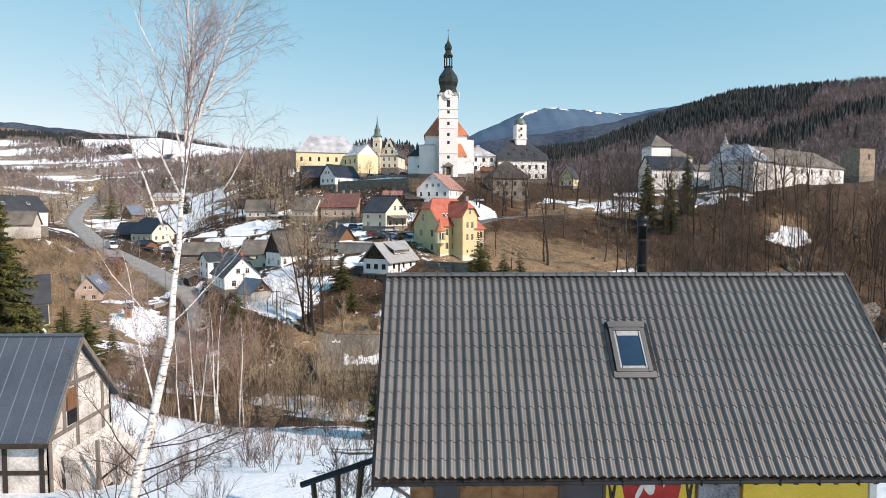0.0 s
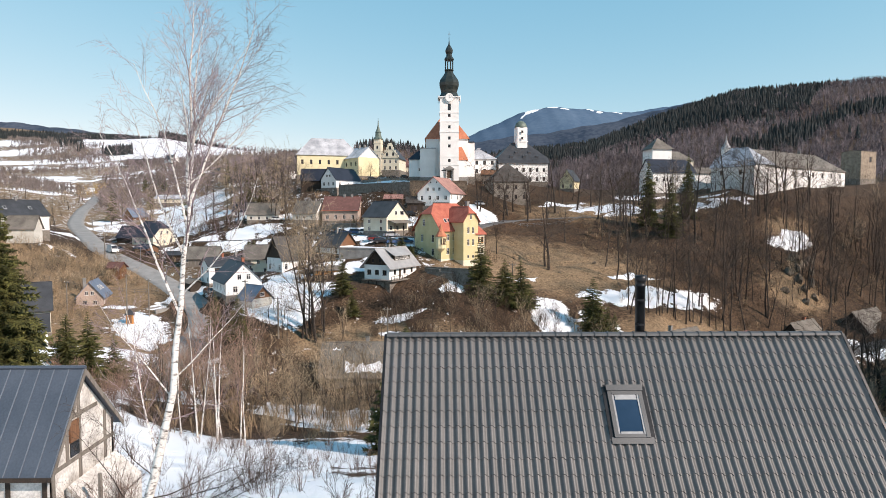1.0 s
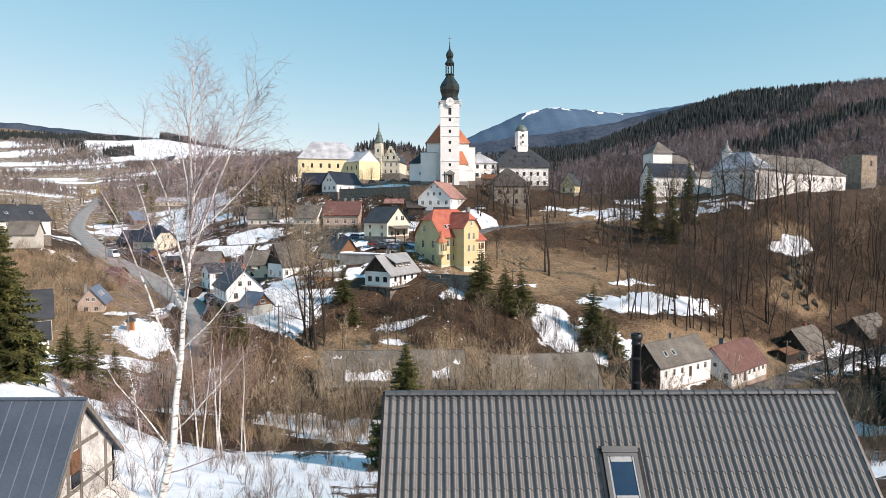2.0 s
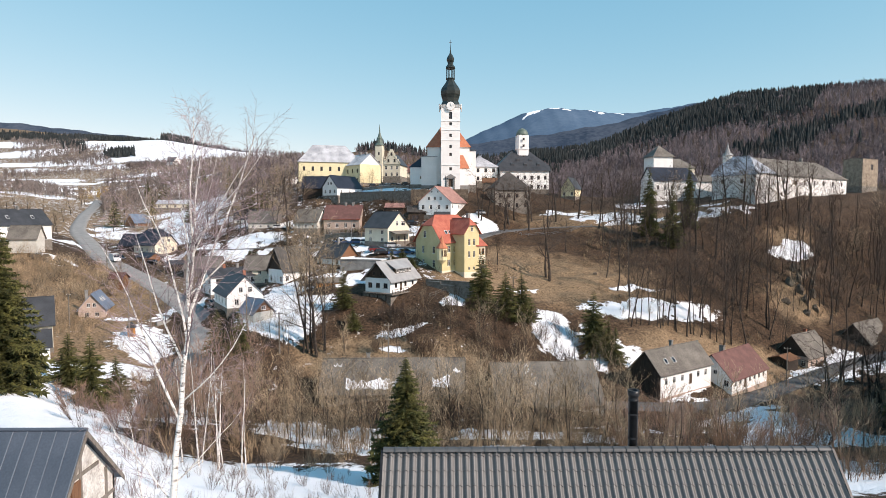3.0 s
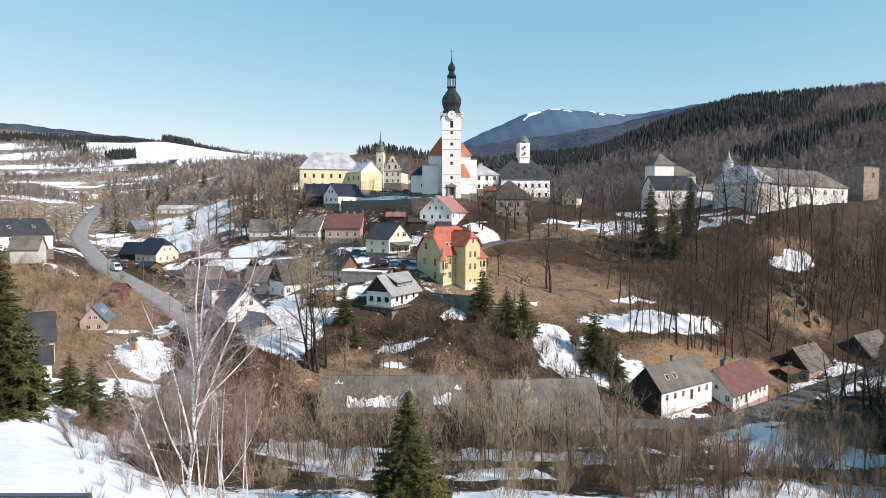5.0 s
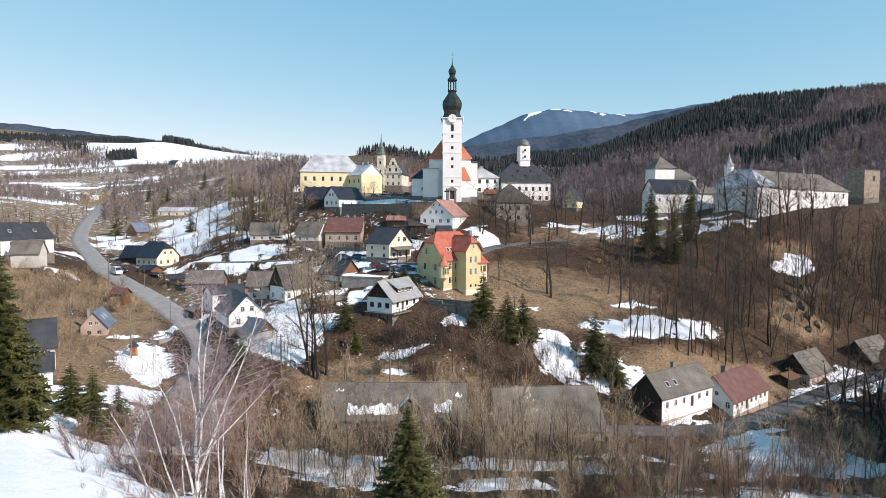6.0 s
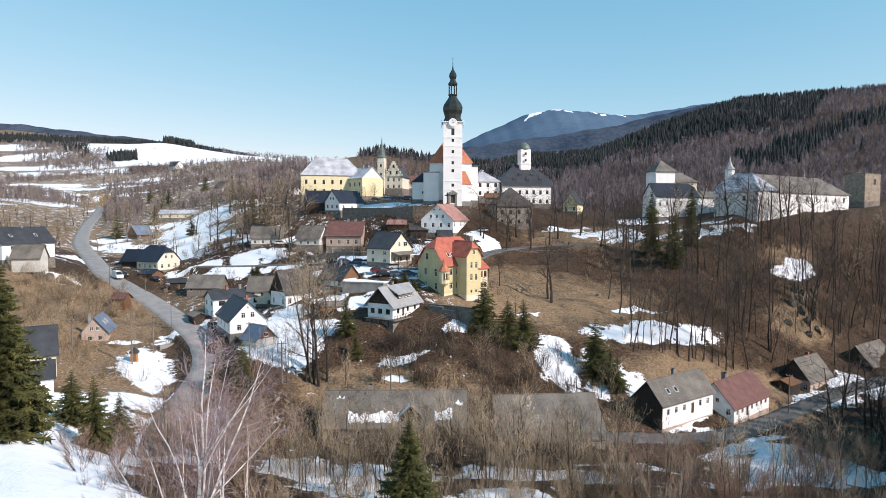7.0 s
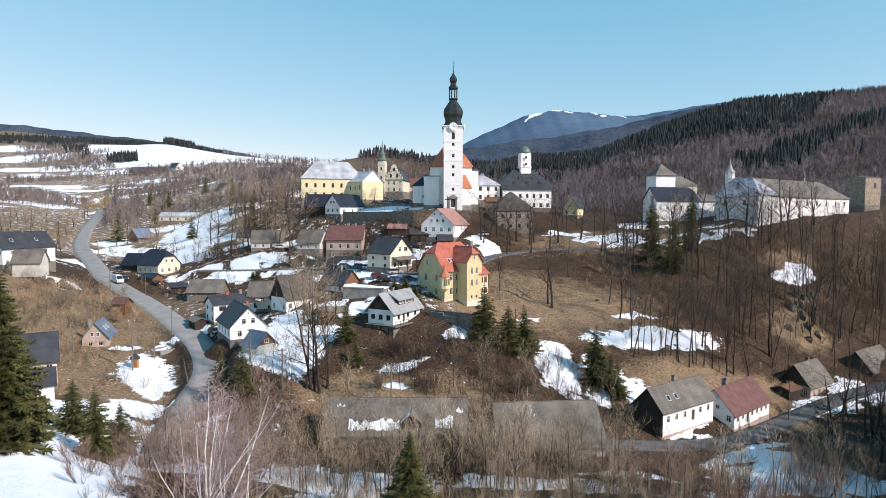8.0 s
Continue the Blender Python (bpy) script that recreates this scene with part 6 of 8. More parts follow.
part("gutter", Shape().tube([(RX0 - 0.05, EY - 0.06, EZ - 0.09), (RX1 + 0.05, EY - 0.06, EZ - 0.06)], [0.045, 0.045], 8), BLACKMETAL, near_house)
for k in range(15):
    x = RX0 + 0.2 + k * 0.76
    part("gutter_bracket", Shape().box((x - 0.010, EY - 0.11, EZ - 0.14), (x + 0.010, EY + 0.03, EZ - 0.03)), BLACKMETAL, near_house)
part("downpipe", Shape().tube([(RX0 + 0.35, EY - 0.06, EZ - 0.12), (RX0 + 0.62, wy - 0.1, EZ - 0.6), (RX0 + 0.62, wy - 0.1, 21.5)], [0.05, 0.05, 0.05], 8), METALGREY, near_house)

# dark timber frame of an unfinished porch beside it
porch = thing("porch_frame", pose(0, 0, 0), "dark timber frame of an unfinished porch", "porch frame")
part("rafter", Shape().tube([(-3.02, 13.0, 24.02), (-0.75, 13.0, 24.80)], [0.07, 0.07], 4), BLACKMETAL, porch)
for x, z in ((-2.75, 24.1), (-2.2, 24.3)):
    part("post", Shape().tube([(x, 13.0, z), (x + (0.28 if x < -2.5 else 0.02), 13.0, 21.2)], [0.06, 0.06], 4), DARKWOOD, porch)
part("brace", Shape().tube([(-1.65, 13.0, 24.55), (-1.95, 13.0, 22.0)], [0.06, 0.06], 4), DARKWOOD, porch)

# ---- steep-roofed half-timbered barn beside it ----
SX, SY, SRZ = -15.62, 26.3, 24.68
shed = thing("timber_barn", pose(0, 0, 0), "half-timbered barn with steep blue-grey seam roof", "barn")
fe, be, fz, bz = 23.75, 29.3, 20.85, 21.3
XL = -41.0
part("roof", Shape().slab([[(XL, fe, fz), (SX, fe, fz), (SX, SY, SRZ), (XL, SY, SRZ)], [(XL, SY, SRZ), (SX, SY, SRZ), (SX, be, bz), (XL, be, bz)]], 0.12), SEAM, shed)
for k in range(40):
    x = SX - 0.03 - 0.64 * k
    part("seam", Shape().slab([[(x - 0.02, fe, fz + 0.045), (x + 0.02, fe, fz + 0.045), (x + 0.02, SY, SRZ + 0.045), (x - 0.02, SY, SRZ + 0.045)]], 0.05), PALESEAM, shed)
part("ridge_cap", Shape().tube([(XL, SY, SRZ + 0.03), (SX + 0.05, SY, SRZ + 0.03)], [0.09, 0.09], 6), SEAM, shed)
part("fascia", Shape().box((XL, fe - 0.03, fz - 0.2), (SX, fe + 0.0, fz - 0.02)), DARKWOOD, shed)
gx = SX - 0.30
wall = Shape().box((XL + 0.5, fe + 0.35, 17.0), (gx, fe + 0.5, fz + 0.4)).box((XL + 0.5, be - 0.5, 16.0), (gx, be - 0.35, bz + 0.3))
wall.add([(gx, fe + 0.35, 16.5), (gx, be - 0.35, 16.5), (gx, be - 0.35, bz + 0.3), (gx, SY, SRZ - 0.25), (gx, fe + 0.35, fz + 0.4)], [(0, 1, 2, 3, 4)])
part("wall", wall, DINGY, shed)
for z in (18.3, 19.4, 20.5):
    part("beam", Shape().box((XL + 0.5, fe + 0.31, z), (gx + 0.02, fe + 0.348, z + 0.18)), DARKWOOD, shed)
for k in range(9):
    x = gx - 0.2 - 1.5 * k
    part("beam", Shape().box((x - 0.09, fe + 0.30, 17.0), (x + 0.09, fe + 0.349, fz + 0.3)), DARKWOOD, shed)
for y, z0, z1 in ((24.3, 17, 21.4), (26.2, 17, 24.3), (28.2, 17, 22.2), (25.3, 20.8, 22.8)):
    part("beam", Shape().box((gx + 0.004, y - 0.09, z0), (gx + 0.05, y + 0.09, z1)), GREYWOOD, shed)
for z, y0, y1 in ((20.7, 24.1, 28.9), (22.6, 25.2, 27.6)):
    part("beam", Shape().box((gx + 0.006, y0, z), (gx + 0.06, y1, z + 0.17)), GREYWOOD, shed)
part("window", Shape().box((gx + 0.01, 25.45, 21.6), (gx + 0.09, 26.1, 22.5)), BROWNWOOD, shed)
part("shutter_opening", Shape().box((gx + 0.02, 25.5, 20.95), (gx + 0.07, 26.1, 21.55)), GLASS, shed)
for y0, z0, y1, z1 in ((fe, fz, SY, SRZ), (be, bz, SY, SRZ)):
    part("verge_board", Shape().add([(SX + 0.01, y0, z0 - 0.02), (SX + 0.05, y0, z0 - 0.02), (SX + 0.05, y1, z1), (SX + 0.01, y1, z1), (SX + 0.01, y0, z0 - 0.28), (SX + 0.05, y0, z0 - 0.28), (SX + 0.05, y1, z1 - 0.3), (SX + 0.01, y1, z1 - 0.3)], [(0, 1, 2, 3), (7, 6, 5, 4), (0, 4, 5, 1), (1, 5, 6, 2), (2, 6, 7, 3), (3, 7, 4, 0)]), GREYWOOD, shed)
annex = thing("whitewashed_lean_to", pose(0, 0, 0), "rough whitewashed rubble wall against the timber barn", "lean-to")
lump = Shape()
for j in range(7):
    for i in range(9):
        f, g = i / 8, j / 6
        x = gx + 0.25 + 1.25 * f
        z = 15.8 + (19.95 - 1.1 * f - 15.8) * g
        y = 24.55 + 0.10 * math.sin(5 * f + 3 * g) + 0.09 * math.sin(11 * g - 4 * f) + 0.25 * g
        lump.v.append((x, y, z))
for j in range(6):
    for i in range(8):
        a = j * 9 + i
        lump.f.append((a, a + 1, a + 10, a + 9))
lump.slab([[(gx + 0.25, 24.85, 19.95), (gx + 1.5, 24.85, 18.85), (gx + 1.5, 28.6, 18.95), (gx + 0.25, 28.6, 20.05)]], 0.25)
lump.box((gx + 1.25, 24.9, 15.8), (gx + 1.5, 28.6, 18.75))
part("wall", lump, DINGY, annex, smooth=False)
part("post", Shape().tube([(gx + 1.75, 24.7, 15.8), (gx + 1.72, 24.7, 20.6)], [0.10, 0.09], 5), GREYWOOD, annex)
part("door", Shape().box((gx + 1.51, 25.2, 16.0), (gx + 1.56, 26.1, 18.2)), DARKWOOD, annex)

# ---- trees: built once in a few forms, then set out ----
rng = random.Random(7)


def grow(trunk, crown, p, d, length, r, level, top, kids, spread, lift, droop=0.0, twig_r=0.016, last=2, clear=0.28):
    """A limb with side limbs; the last levels go into the crown."""
    if level == top:
        e = (d.normalized() + Vector((rng.uniform(-1, 1), rng.uniform(-1, 1), rng.uniform(-0.6, 0.6))) * 0.15 + Vector((0, 0, lift * 0.15 - droop * 0.3))).normalized()
        crown.spike(Vector(p), Vector(p) + e * length, max(r, twig_r))
        return
    n = 5 if level == 0 else (3 if level < top - 1 else 2)
    pts, rad = [Vector(p)], [r]
    d = d.normalized()
    for i in range(n):
        d = (d + Vector((rng.uniform(-1, 1), rng.uniform(-1, 1), rng.uniform(-0.6, 0.6))) * 0.12 + Vector((0, 0, lift * 0.12 - droop * (i / n) * 0.5))).normalized()
        pts.append(pts[-1] + d * length / n)
        rad.append(max(r * (1 - 0.85 * (i + 1) / n), twig_r * 0.5))
    (trunk if level < 1 else crown).tube(pts, rad, 6 if level == 0 else (4 if level == 1 else 3))
    for k in range(kids[level]):
        low = 0.25 if level else clear
        t = low + (0.98 - low) * (k + rng.random()) / kids[level]
        i = min(int(t * n), n - 1)
        q = pts[i].lerp(pts[i + 1], t * n - i)
        axis = (pts[i + 1] - pts[i]).normalized()
        a = rng.uniform(0, 2 * math.pi)
        side = axis.orthogonal().normalized()
        side.rotate(Matrix.Rotation(a, 3, axis))
        ang = radians(spread[level] * rng.uniform(0.75, 1.25))
        nd = axis * math.cos(ang) + side * math.sin(ang)
        ln = length * rng.uniform(0.38, 0.62) * (1.15 - 0.65 * t if level == 0 else 1.0)
        grow(trunk, crown, q, nd, ln, max(r * (1 - 0.8 * t) * 0.5, twig_r), level + 1, top, kids, spread, lift, droop, twig_r, last)


def bare_tree(height, kids, spread, lift, r, droop=0.0, twig_r=0.018, stems=1, lean=0.1, clear=0.28):
    """Meshes of trunk and crown of a leafless tree, of the given height."""
    trunk, crown = Shape(), Shape()
    for s in range(stems):
        a = rng.uniform(0, 2 * math.pi)
        d = Vector((math.cos(a) * lean * (1 + 1.5 * (stems > 1)), math.sin(a) * lean * (1 + 1.5 * (stems > 1)), 1))
        grow(trunk, crown, (math.cos(a) * 0.25 * (stems > 1), math.sin(a) * 0.25 * (stems > 1), -0.6), d, height * rng.uniform(0.85, 1.0), r * rng.uniform(0.7, 1.0), 0, len(kids), kids, spread, lift, droop, twig_r, 2, clear)
    return trunk, crown


FORMS = {}
for key, n, args in (
    ("tall", 5, dict(height=14, kids=(11, 4, 4), spread=(36, 42, 42), lift=0.9, r=0.155, twig_r=0.015, lean=0.05, clear=0.42)),
    ("wide", 4, dict(height=12, kids=(11, 5, 4), spread=(56, 50, 45), lift=0.5, r=0.32, twig_r=0.018)),
    ("slim", 4, dict(height=9, kids=(9, 4, 3), spread=(32, 38, 38), lift=1.0, r=0.10, twig_r=0.014)),
    ("clump", 4, dict(height=6, kids=(6, 5, 4), spread=(30, 36, 38), lift=0.8, r=0.06, twig_r=0.016, stems=4, lean=0.25)),
    ("osier", 3, dict(height=5.2, kids=(5, 6), spread=(16, 24), lift=0.7, r=0.035, twig_r=0.013, stems=15, lean=0.24, clear=0.2)),
):
    FORMS[key] = []
    for k in range(n):
        t, c = bare_tree(**args)
        FORMS[key].append((t.mesh("trunk", BARK), c))


def crown_mesh(key, k, mat):
    store = FORMS[key][k]
    name = (key, k, mat.name)
    if name not in CROWNS:
        CROWNS[name] = store[1].mesh("crown", mat)
    return CROWNS[name]


CROWNS = {}


def plant(key, x, y, size, label, mat=TWIG, group="", turn=None, z=None, name="bare_tree"):
    k = rng.randrange(len(FORMS[key]))
    m = pose(x, y, ground_at(x, y) if z is None else z, 0, 0, rng.uniform(0, 360) if turn is None else turn) @ Matrix.Scale(size, 4)
    t = thing(name, m, label, "tree", group)
    part("trunk", FORMS[key][k][0], None, t)
    part("crown", crown_mesh(key, k, mat), None, t)
    return t


def spruce_mesh(height, width, whorls, arms, shoots, seed):
    """Trunk and needle crown of a spruce: drooping arms in whorls, each arm a rib set with thin hanging shoots."""
    r = random.Random(seed)
    trunk = Shape().tube([(0, 0, -0.6), (0, 0, height * 0.5), (0, 0, height * 0.97)], [height * 0.016, height * 0.010, 0.015], 6)
    c = Shape()
    for w in range(whorls):
        t = w / (whorls - 1)
        z = height * (0.04 + 0.95 * t)
        reach = width * (1 - t) ** 0.85 * r.uniform(0.70, 1.15) + 0.12
        count = max(4, int(arms * (1 - 0.5 * t)))
        for k in range(count):
            a = 2 * math.pi * (k + r.random()) / count + w
            ln = reach * r.uniform(0.6, 1.15)
            d = Vector((math.cos(a), math.sin(a), 0))
            s = Vector((-d.y, d.x, 0))
            drop = ln * r.uniform(-0.05, 0.42)
            up = Vector((0, 0, 1))
            pts = [up * z + d * ln * q - up * drop * q * (1.5 - 0.7 * q) for q in (0.0, 0.35, 0.7, 1.0)]
            c.tube(pts, [0.05 * ln + 0.02, 0.055 * ln + 0.02, 0.04 * ln + 0.02, 0.01], 3)
            m = max(5, int(1.7 * shoots * (0.5 + 0.5 * ln / width)))
            for q in range(m):
                f = 0.15 + 0.85 * (q + r.random()) / m
                i = min(int(f * 3), 2)
                u = pts[i].lerp(pts[i + 1], f * 3 - i)
                side = s * r.uniform(-1, 1) * (0.24 * ln * (1.15 - 0.6 * f) + 0.10)
                tip = u + side + d * ln * r.uniform(-0.02, 0.16) + up * (0.08 * ln + 0.06) * r.uniform(-1.7, 0.9)
                e = (d * 0.034 + s * 0.016) * (ln + 0.35)
                h = up * 0.034 * (ln + 0.4)
                c.add([u - e, u + e, u - h, tip], [(0, 1, 3), (1, 2, 3), (2, 0, 3)])
    return trunk.mesh("trunk", BARK), c.mesh("crown", NEEDLE)


SPRUCES = [spruce_mesh(10, 2.3, 32, 12, 21, 3), spruce_mesh(10, 2.0, 30, 11, 20, 4), spruce_mesh(10, 2.7, 32, 12, 22, 5)]
LOWSPRUCES = [spruce_mesh(18, 3.9, 24, 9, 7, 21), spruce_mesh(18, 3.4, 22, 8, 7, 22)]
MIDSPRUCES = [spruce_mesh(18, 3.9, 30, 11, 14, 31), spruce_mesh(18, 3.5, 28, 11, 14, 32)]
BIGSPRUCE = spruce_mesh(18, 4.4, 56, 18, 42, 9)


def spruce(x, y, height, label, form=None, wide=1.0, z=None):
    f = form or SPRUCES[rng.randrange(3)]
    h = 18 if form else 10
    s = height / h
    t = thing("spruce", pose(x, y, ground_at(x, y) if z is None else z, 0, 0, rng.uniform(0, 360)) @ Matrix.Diagonal((s * wide, s * wide, s, 1)), label, "conifer tree")
    part("trunk", f[0], None, t)
    part("crown", f[1], None, t)
    return t


spruce(-51.6, 70.0, 21.0, "large dark green spruce beside a hidden house", BIGSPRUCE)
for x, y, h, w in ((-54.2, 87.0, 8.0, 1.9), (-45.6, 77.8, 10.0, 1.15), (-46.0, 84.6, 7.4, 1.5), (-52.0, 88.5, 6.5, 1.5)):
    spruce(x, y, h, "young spruce on the snowy bank", wide=w)
spruce(-2.9, 54.0, 11.6, "solitary dense spruce on the snowy slope", BIGSPRUCE, wide=1.35)
for x, y, h, w in ((33.4, 128, 13.0, 1.3), (14.6, 130, 10.0, 1.6), (18.2, 131, 10.6, 1.6), (9.4, 130, 13.0, 1.25), (-20.2, 126.5, 8.8, 1.3), (-17.4, 121, 4.6, 1.6), (-41.0, 110, 9.0, 1.2), (-36.2, 108, 8.4, 1.2), (37.0, 124, 8.0, 1.5), (-14.6, 139.5, 5.5, 1.3), (-9.2, 143, 5.5, 1.2), (36.4, 127, 8.4, 1.0)):
    spruce(x, y, h, "dark green spruce on the brown slope", wide=w)
for x, y, h, w in ((66.0, 188, 22.0, 0.62), (69.5, 178, 19.0, 0.8), (80.5, 193, 21.0, 0.55)):
    spruce(x, y, h, "tall thin spruce below the castle", wide=w)
for x, y, h, w in ((-154.0, 286, 16.0, 1.3), (-185.8, 411, 13.0, 1.5), (-178, 456, 15.0, 1.3), (-75.0, 240, 17.0, 1.0), (-71.5, 246, 13.0, 1.0), (-157, 330, 13.0, 1.0), (-110, 265, 11.0, 1.2), (-122, 352, 15.0, 0.9), (-172, 372, 13, 1.0), (-115, 345, 14.0, 0.9), (-27.0, 277, 9.0, 0.7), (-215, 445, 14, 1.0), (-60, 300, 13, 1.0), (-88, 330, 14, 1)):
    spruce(x, y, h, "dark spruce among the village gardens", MIDSPRUCES[rng.randrange(2)], wide=w * 1.05)

# the tall birch at the near edge of the meadow
birch = thing("birch_tree", pose(0, 0, 0), "tall leafless birch with white bark and drooping twigs", "tree")
bt, bc, bl = Shape(), Shape(), Shape()
BY = 15.4
stem = [(-8.45, BY, 20.6), (-8.22, BY, 21.6), (-7.98, BY, 22.4), (-7.80, BY, 23.4), (-7.42, BY, 24.6), (-7.18, BY, 25.6), (-6.86, BY, 26.9), (-6.78, BY, 28.0), (-6.60, BY, 29.2), (-6.52, BY, 30.3), (-6.34, BY, 31.4), (-6.36, BY, 32.6), (-6.22, BY, 33.8), (-6.24, BY, 35.0), (-6.12, BY, 36.0), (-6.10, BY, 36.8)]
bt.tube(stem, [0.175, 0.15, 0.148, 0.122, 0.115, 0.105, 0.088, 0.078, 0.066, 0.058, 0.048, 0.040, 0.032, 0.024, 0.015, 0.005], 9)


def stem_at(z):
    for a, b in zip(stem, stem[1:]):
        if a[2] <= z <= b[2]:
            return Vector(a).lerp(Vector(b), (z - a[2]) / (b[2] - a[2]))
    return Vector(stem[-1])


def birch_limb(p, az, elev, length, r, level=0, lift=0.10, crook=1.0):
    """A limb that bends upwards; thin twigs hang from its tips."""
    d = Vector((math.cos(az) * math.cos(elev), math.sin(az) * math.cos(elev), math.sin(elev)))
    n = (7, 4, 2)[level]
    pts, rad = [Vector(p)], [r]
    for i in range(n):
        bend = Vector((rng.uniform(-1, 1), rng.uniform(-1, 1), rng.uniform(-0.7, 0.7))) * (0.11 * crook, 0.27, 0.24)[level]
        d = (d + bend + Vector((0, 0, (lift * 0.5, 0.03, -0.22)[level]))).normalized()
        pts.append(pts[-1] + d * length / n)
        rad.append(max(r * (1 - 0.85 * (i + 1) / n), 0.0026))
    if level == 2:
        bc.tube(pts[:-1], rad[:-1], 3).spike(pts[-2], pts[-1], rad[-2])
        return
    (bl if level == 0 and r > 0.02 else bc).tube(pts, rad, 5 if level == 0 else 3)
    count = (max(9, int(length * 5.5)), max(7, int(length * 11)))[level]
    for k in range(count):
        t = 0.16 + 0.84 * (k + rng.random()) / count
        i = min(int(t * n), n - 1)
        q = pts[i].lerp(pts[i + 1], t * n - i)
        e = (pts[i + 1] - pts[i]).normalized()
        side = e.orthogonal().normalized()
        side.rotate(Matrix.Rotation(rng.uniform(0, 2 * math.pi), 3, e))
        f = e * 0.72 + side * rng.uniform(0.45, 0.8)
        f.normalize()
        ln = (length * rng.uniform(0.22, 0.42) * (1.2 - 0.6 * t) + 0.15, rng.uniform(0.20, 0.50))[level]
        birch_limb(q, math.atan2(f.y, f.x), math.asin(max(-1, min(1, f.z))), ln, max(r * (1 - 0.8 * t) * 0.42, (0.0052, 0.0026)[level]), level + 1)


# the great limbs by height, bearing, rise, length and girth; then lesser ones all round the upper stem
for z, az, elev, length, r, lift in (
        (28.9, 182, 64, 5.0, 0.038, 0.14), (30.4, 176, 72, 3.7, 0.034, 0.20), (31.7, 8, 66, 5.0, 0.042, 0.12), (32.1, 350, 76, 4.2, 0.036, 0.10), (31.0, 168, 84, 4.3, 0.032, 0.04),
        (32.2, 15, 40, 3.0, 0.024, 0.10), (29.4, 352, 34, 3.8, 0.024, 0.26), (29.8, 178, 54, 2.8, 0.020, 0.10), (26.1, 10, 10, 2.1, 0.020, 0.08), (25.0, 190, 74, 4.2, 0.028, 0.06),
        (26.7, 172, 42, 3.3, 0.022, 0.12), (27.2, 20, 40, 2.6, 0.022, 0.20), (33.0, 340, 62, 3.4, 0.026, 0.10), (33.4, 18, 56, 3.2, 0.026, 0.12), (33.2, 60, 60, 3.0, 0.024, 0.1), (32.6, 310, 56, 3.0, 0.024, 0.1)):
    birch_limb(stem_at(z), radians(az), radians(elev), length, r, 0, lift)
for k in range(18):
    f = k / 17
    z = 30.6 + 5.8 * f
    birch_limb(stem_at(z), rng.uniform(-2.0, 2.0), radians(rng.uniform(42, 66)), (2.2 - 1.3 * f) * rng.uniform(0.7, 1.15), 0.020 - 0.012 * f)
white, fine = bl, bc
bl, bc = Shape(), Shape()
for z, az, elev, length, r in ((23.3, 6, 16, 4.2, 0.030), (23.9, 350, 20, 3.6, 0.024), (22.9, 26, 14, 4.2, 0.028), (23.5, 184, 38, 3.0, 0.024), (22.6, 340, 10, 3.4, 0.024), (24.0, 14, 8, 3.2, 0.022), (23.1, 160, 20, 2.4, 0.020), (24.6, 200, 34, 2.4, 0.018)):
    birch_limb(stem_at(z), radians(az), radians(elev), length, r * 0.8, 0, 0.10, 2.3)
part("trunk", bt, BIRCHBARK, birch, "white peeling bark", True)
part("bough", white, BIRCHBARK, birch)
part("crown", fine, BIRCHTWIG, birch, "fine purple-brown twigs")
part("low_bough", bl, DARKTWIG, birch, "dark lower limb")
part("low_crown", bc, DARKTWIG, birch, "dark hanging lower twigs")


# ---- where the trees stand ----
BLOCKED_NEAR = [(-47, 160, 7), (-16, 126, 8), (-7, 134, 8), (50, 117, 12), (62, 124, 9), (70, 130, 9), (43, 113, 7), (-47, 135, 9), (-40, 126, 5), (-33, 152, 8), (6, 153, 10), (96, 152, 8), (116, 158, 9), (4, 215, 14), (0, 235, 20), (-104, 208, 10), (-80, 142, 8), (-66, 130, 9)]
BLOCKED_FAR = [(-120, 178, 11), (-18, 152, 12), (-14, 168, 9), (-33, 208, 10), (5, 196, 12), (-34, 234, 10), (33, 245, 14), (26, 218, 10), (14.5, 101, 8), (23, 103, 8), (-13, 102, 8), (-2, 102, 8), (-73, 106, 8), (-52, 152, 8), (135, 225, 12), (120, 212, 12), (155, 238, 12), (90, 226, 14)]
BLOCKED = BLOCKED_NEAR + BLOCKED_FAR


def free(x, y, gap=1.0):
    if any((x - a) ** 2 + (y - b) ** 2 < (r * gap) ** 2 for a, b, r in BLOCKED):
        return False
    return all(np.min(np.hypot(xy[:, 0] - x, xy[:, 1] - y)) > half + 1.6 for xy, _, half in WAYS)


def scatter(n, u0, u1, y0, y1, tries=12):
    """Places between two sight lines and two distances, clear of houses and roads."""
    out = []
    while len(out) < n and tries > 0:
        for _ in range(n):
            y = math.sqrt(rng.uniform(y0 * y0, y1 * y1))
            x = rng.uniform(u0, u1) * y
            if free(x, y):
                out.append((x, y))
        tries -= 1
    return out[:n]


# tall trees on the castle slope, singly set along the terraces
for x, y in scatter(54, 0.26, 0.78, 143, 200):
    plant("tall", x, y, rng.uniform(1.0, 1.8) * (1.0 if y < 178 else 0.8), "tall bare tree on the brown hillside", DARKTWIG, group="hillside trees")
for k in range(22):
    plant("tall", 44 + 1.35 * k + rng.uniform(-0.8, 0.8), 138.5 + 0.28 * k + rng.uniform(-1.2, 1.2), rng.uniform(0.9, 1.4), "slender bare tree in a row by the snow", DARKTWIG, group="row of bare trees")
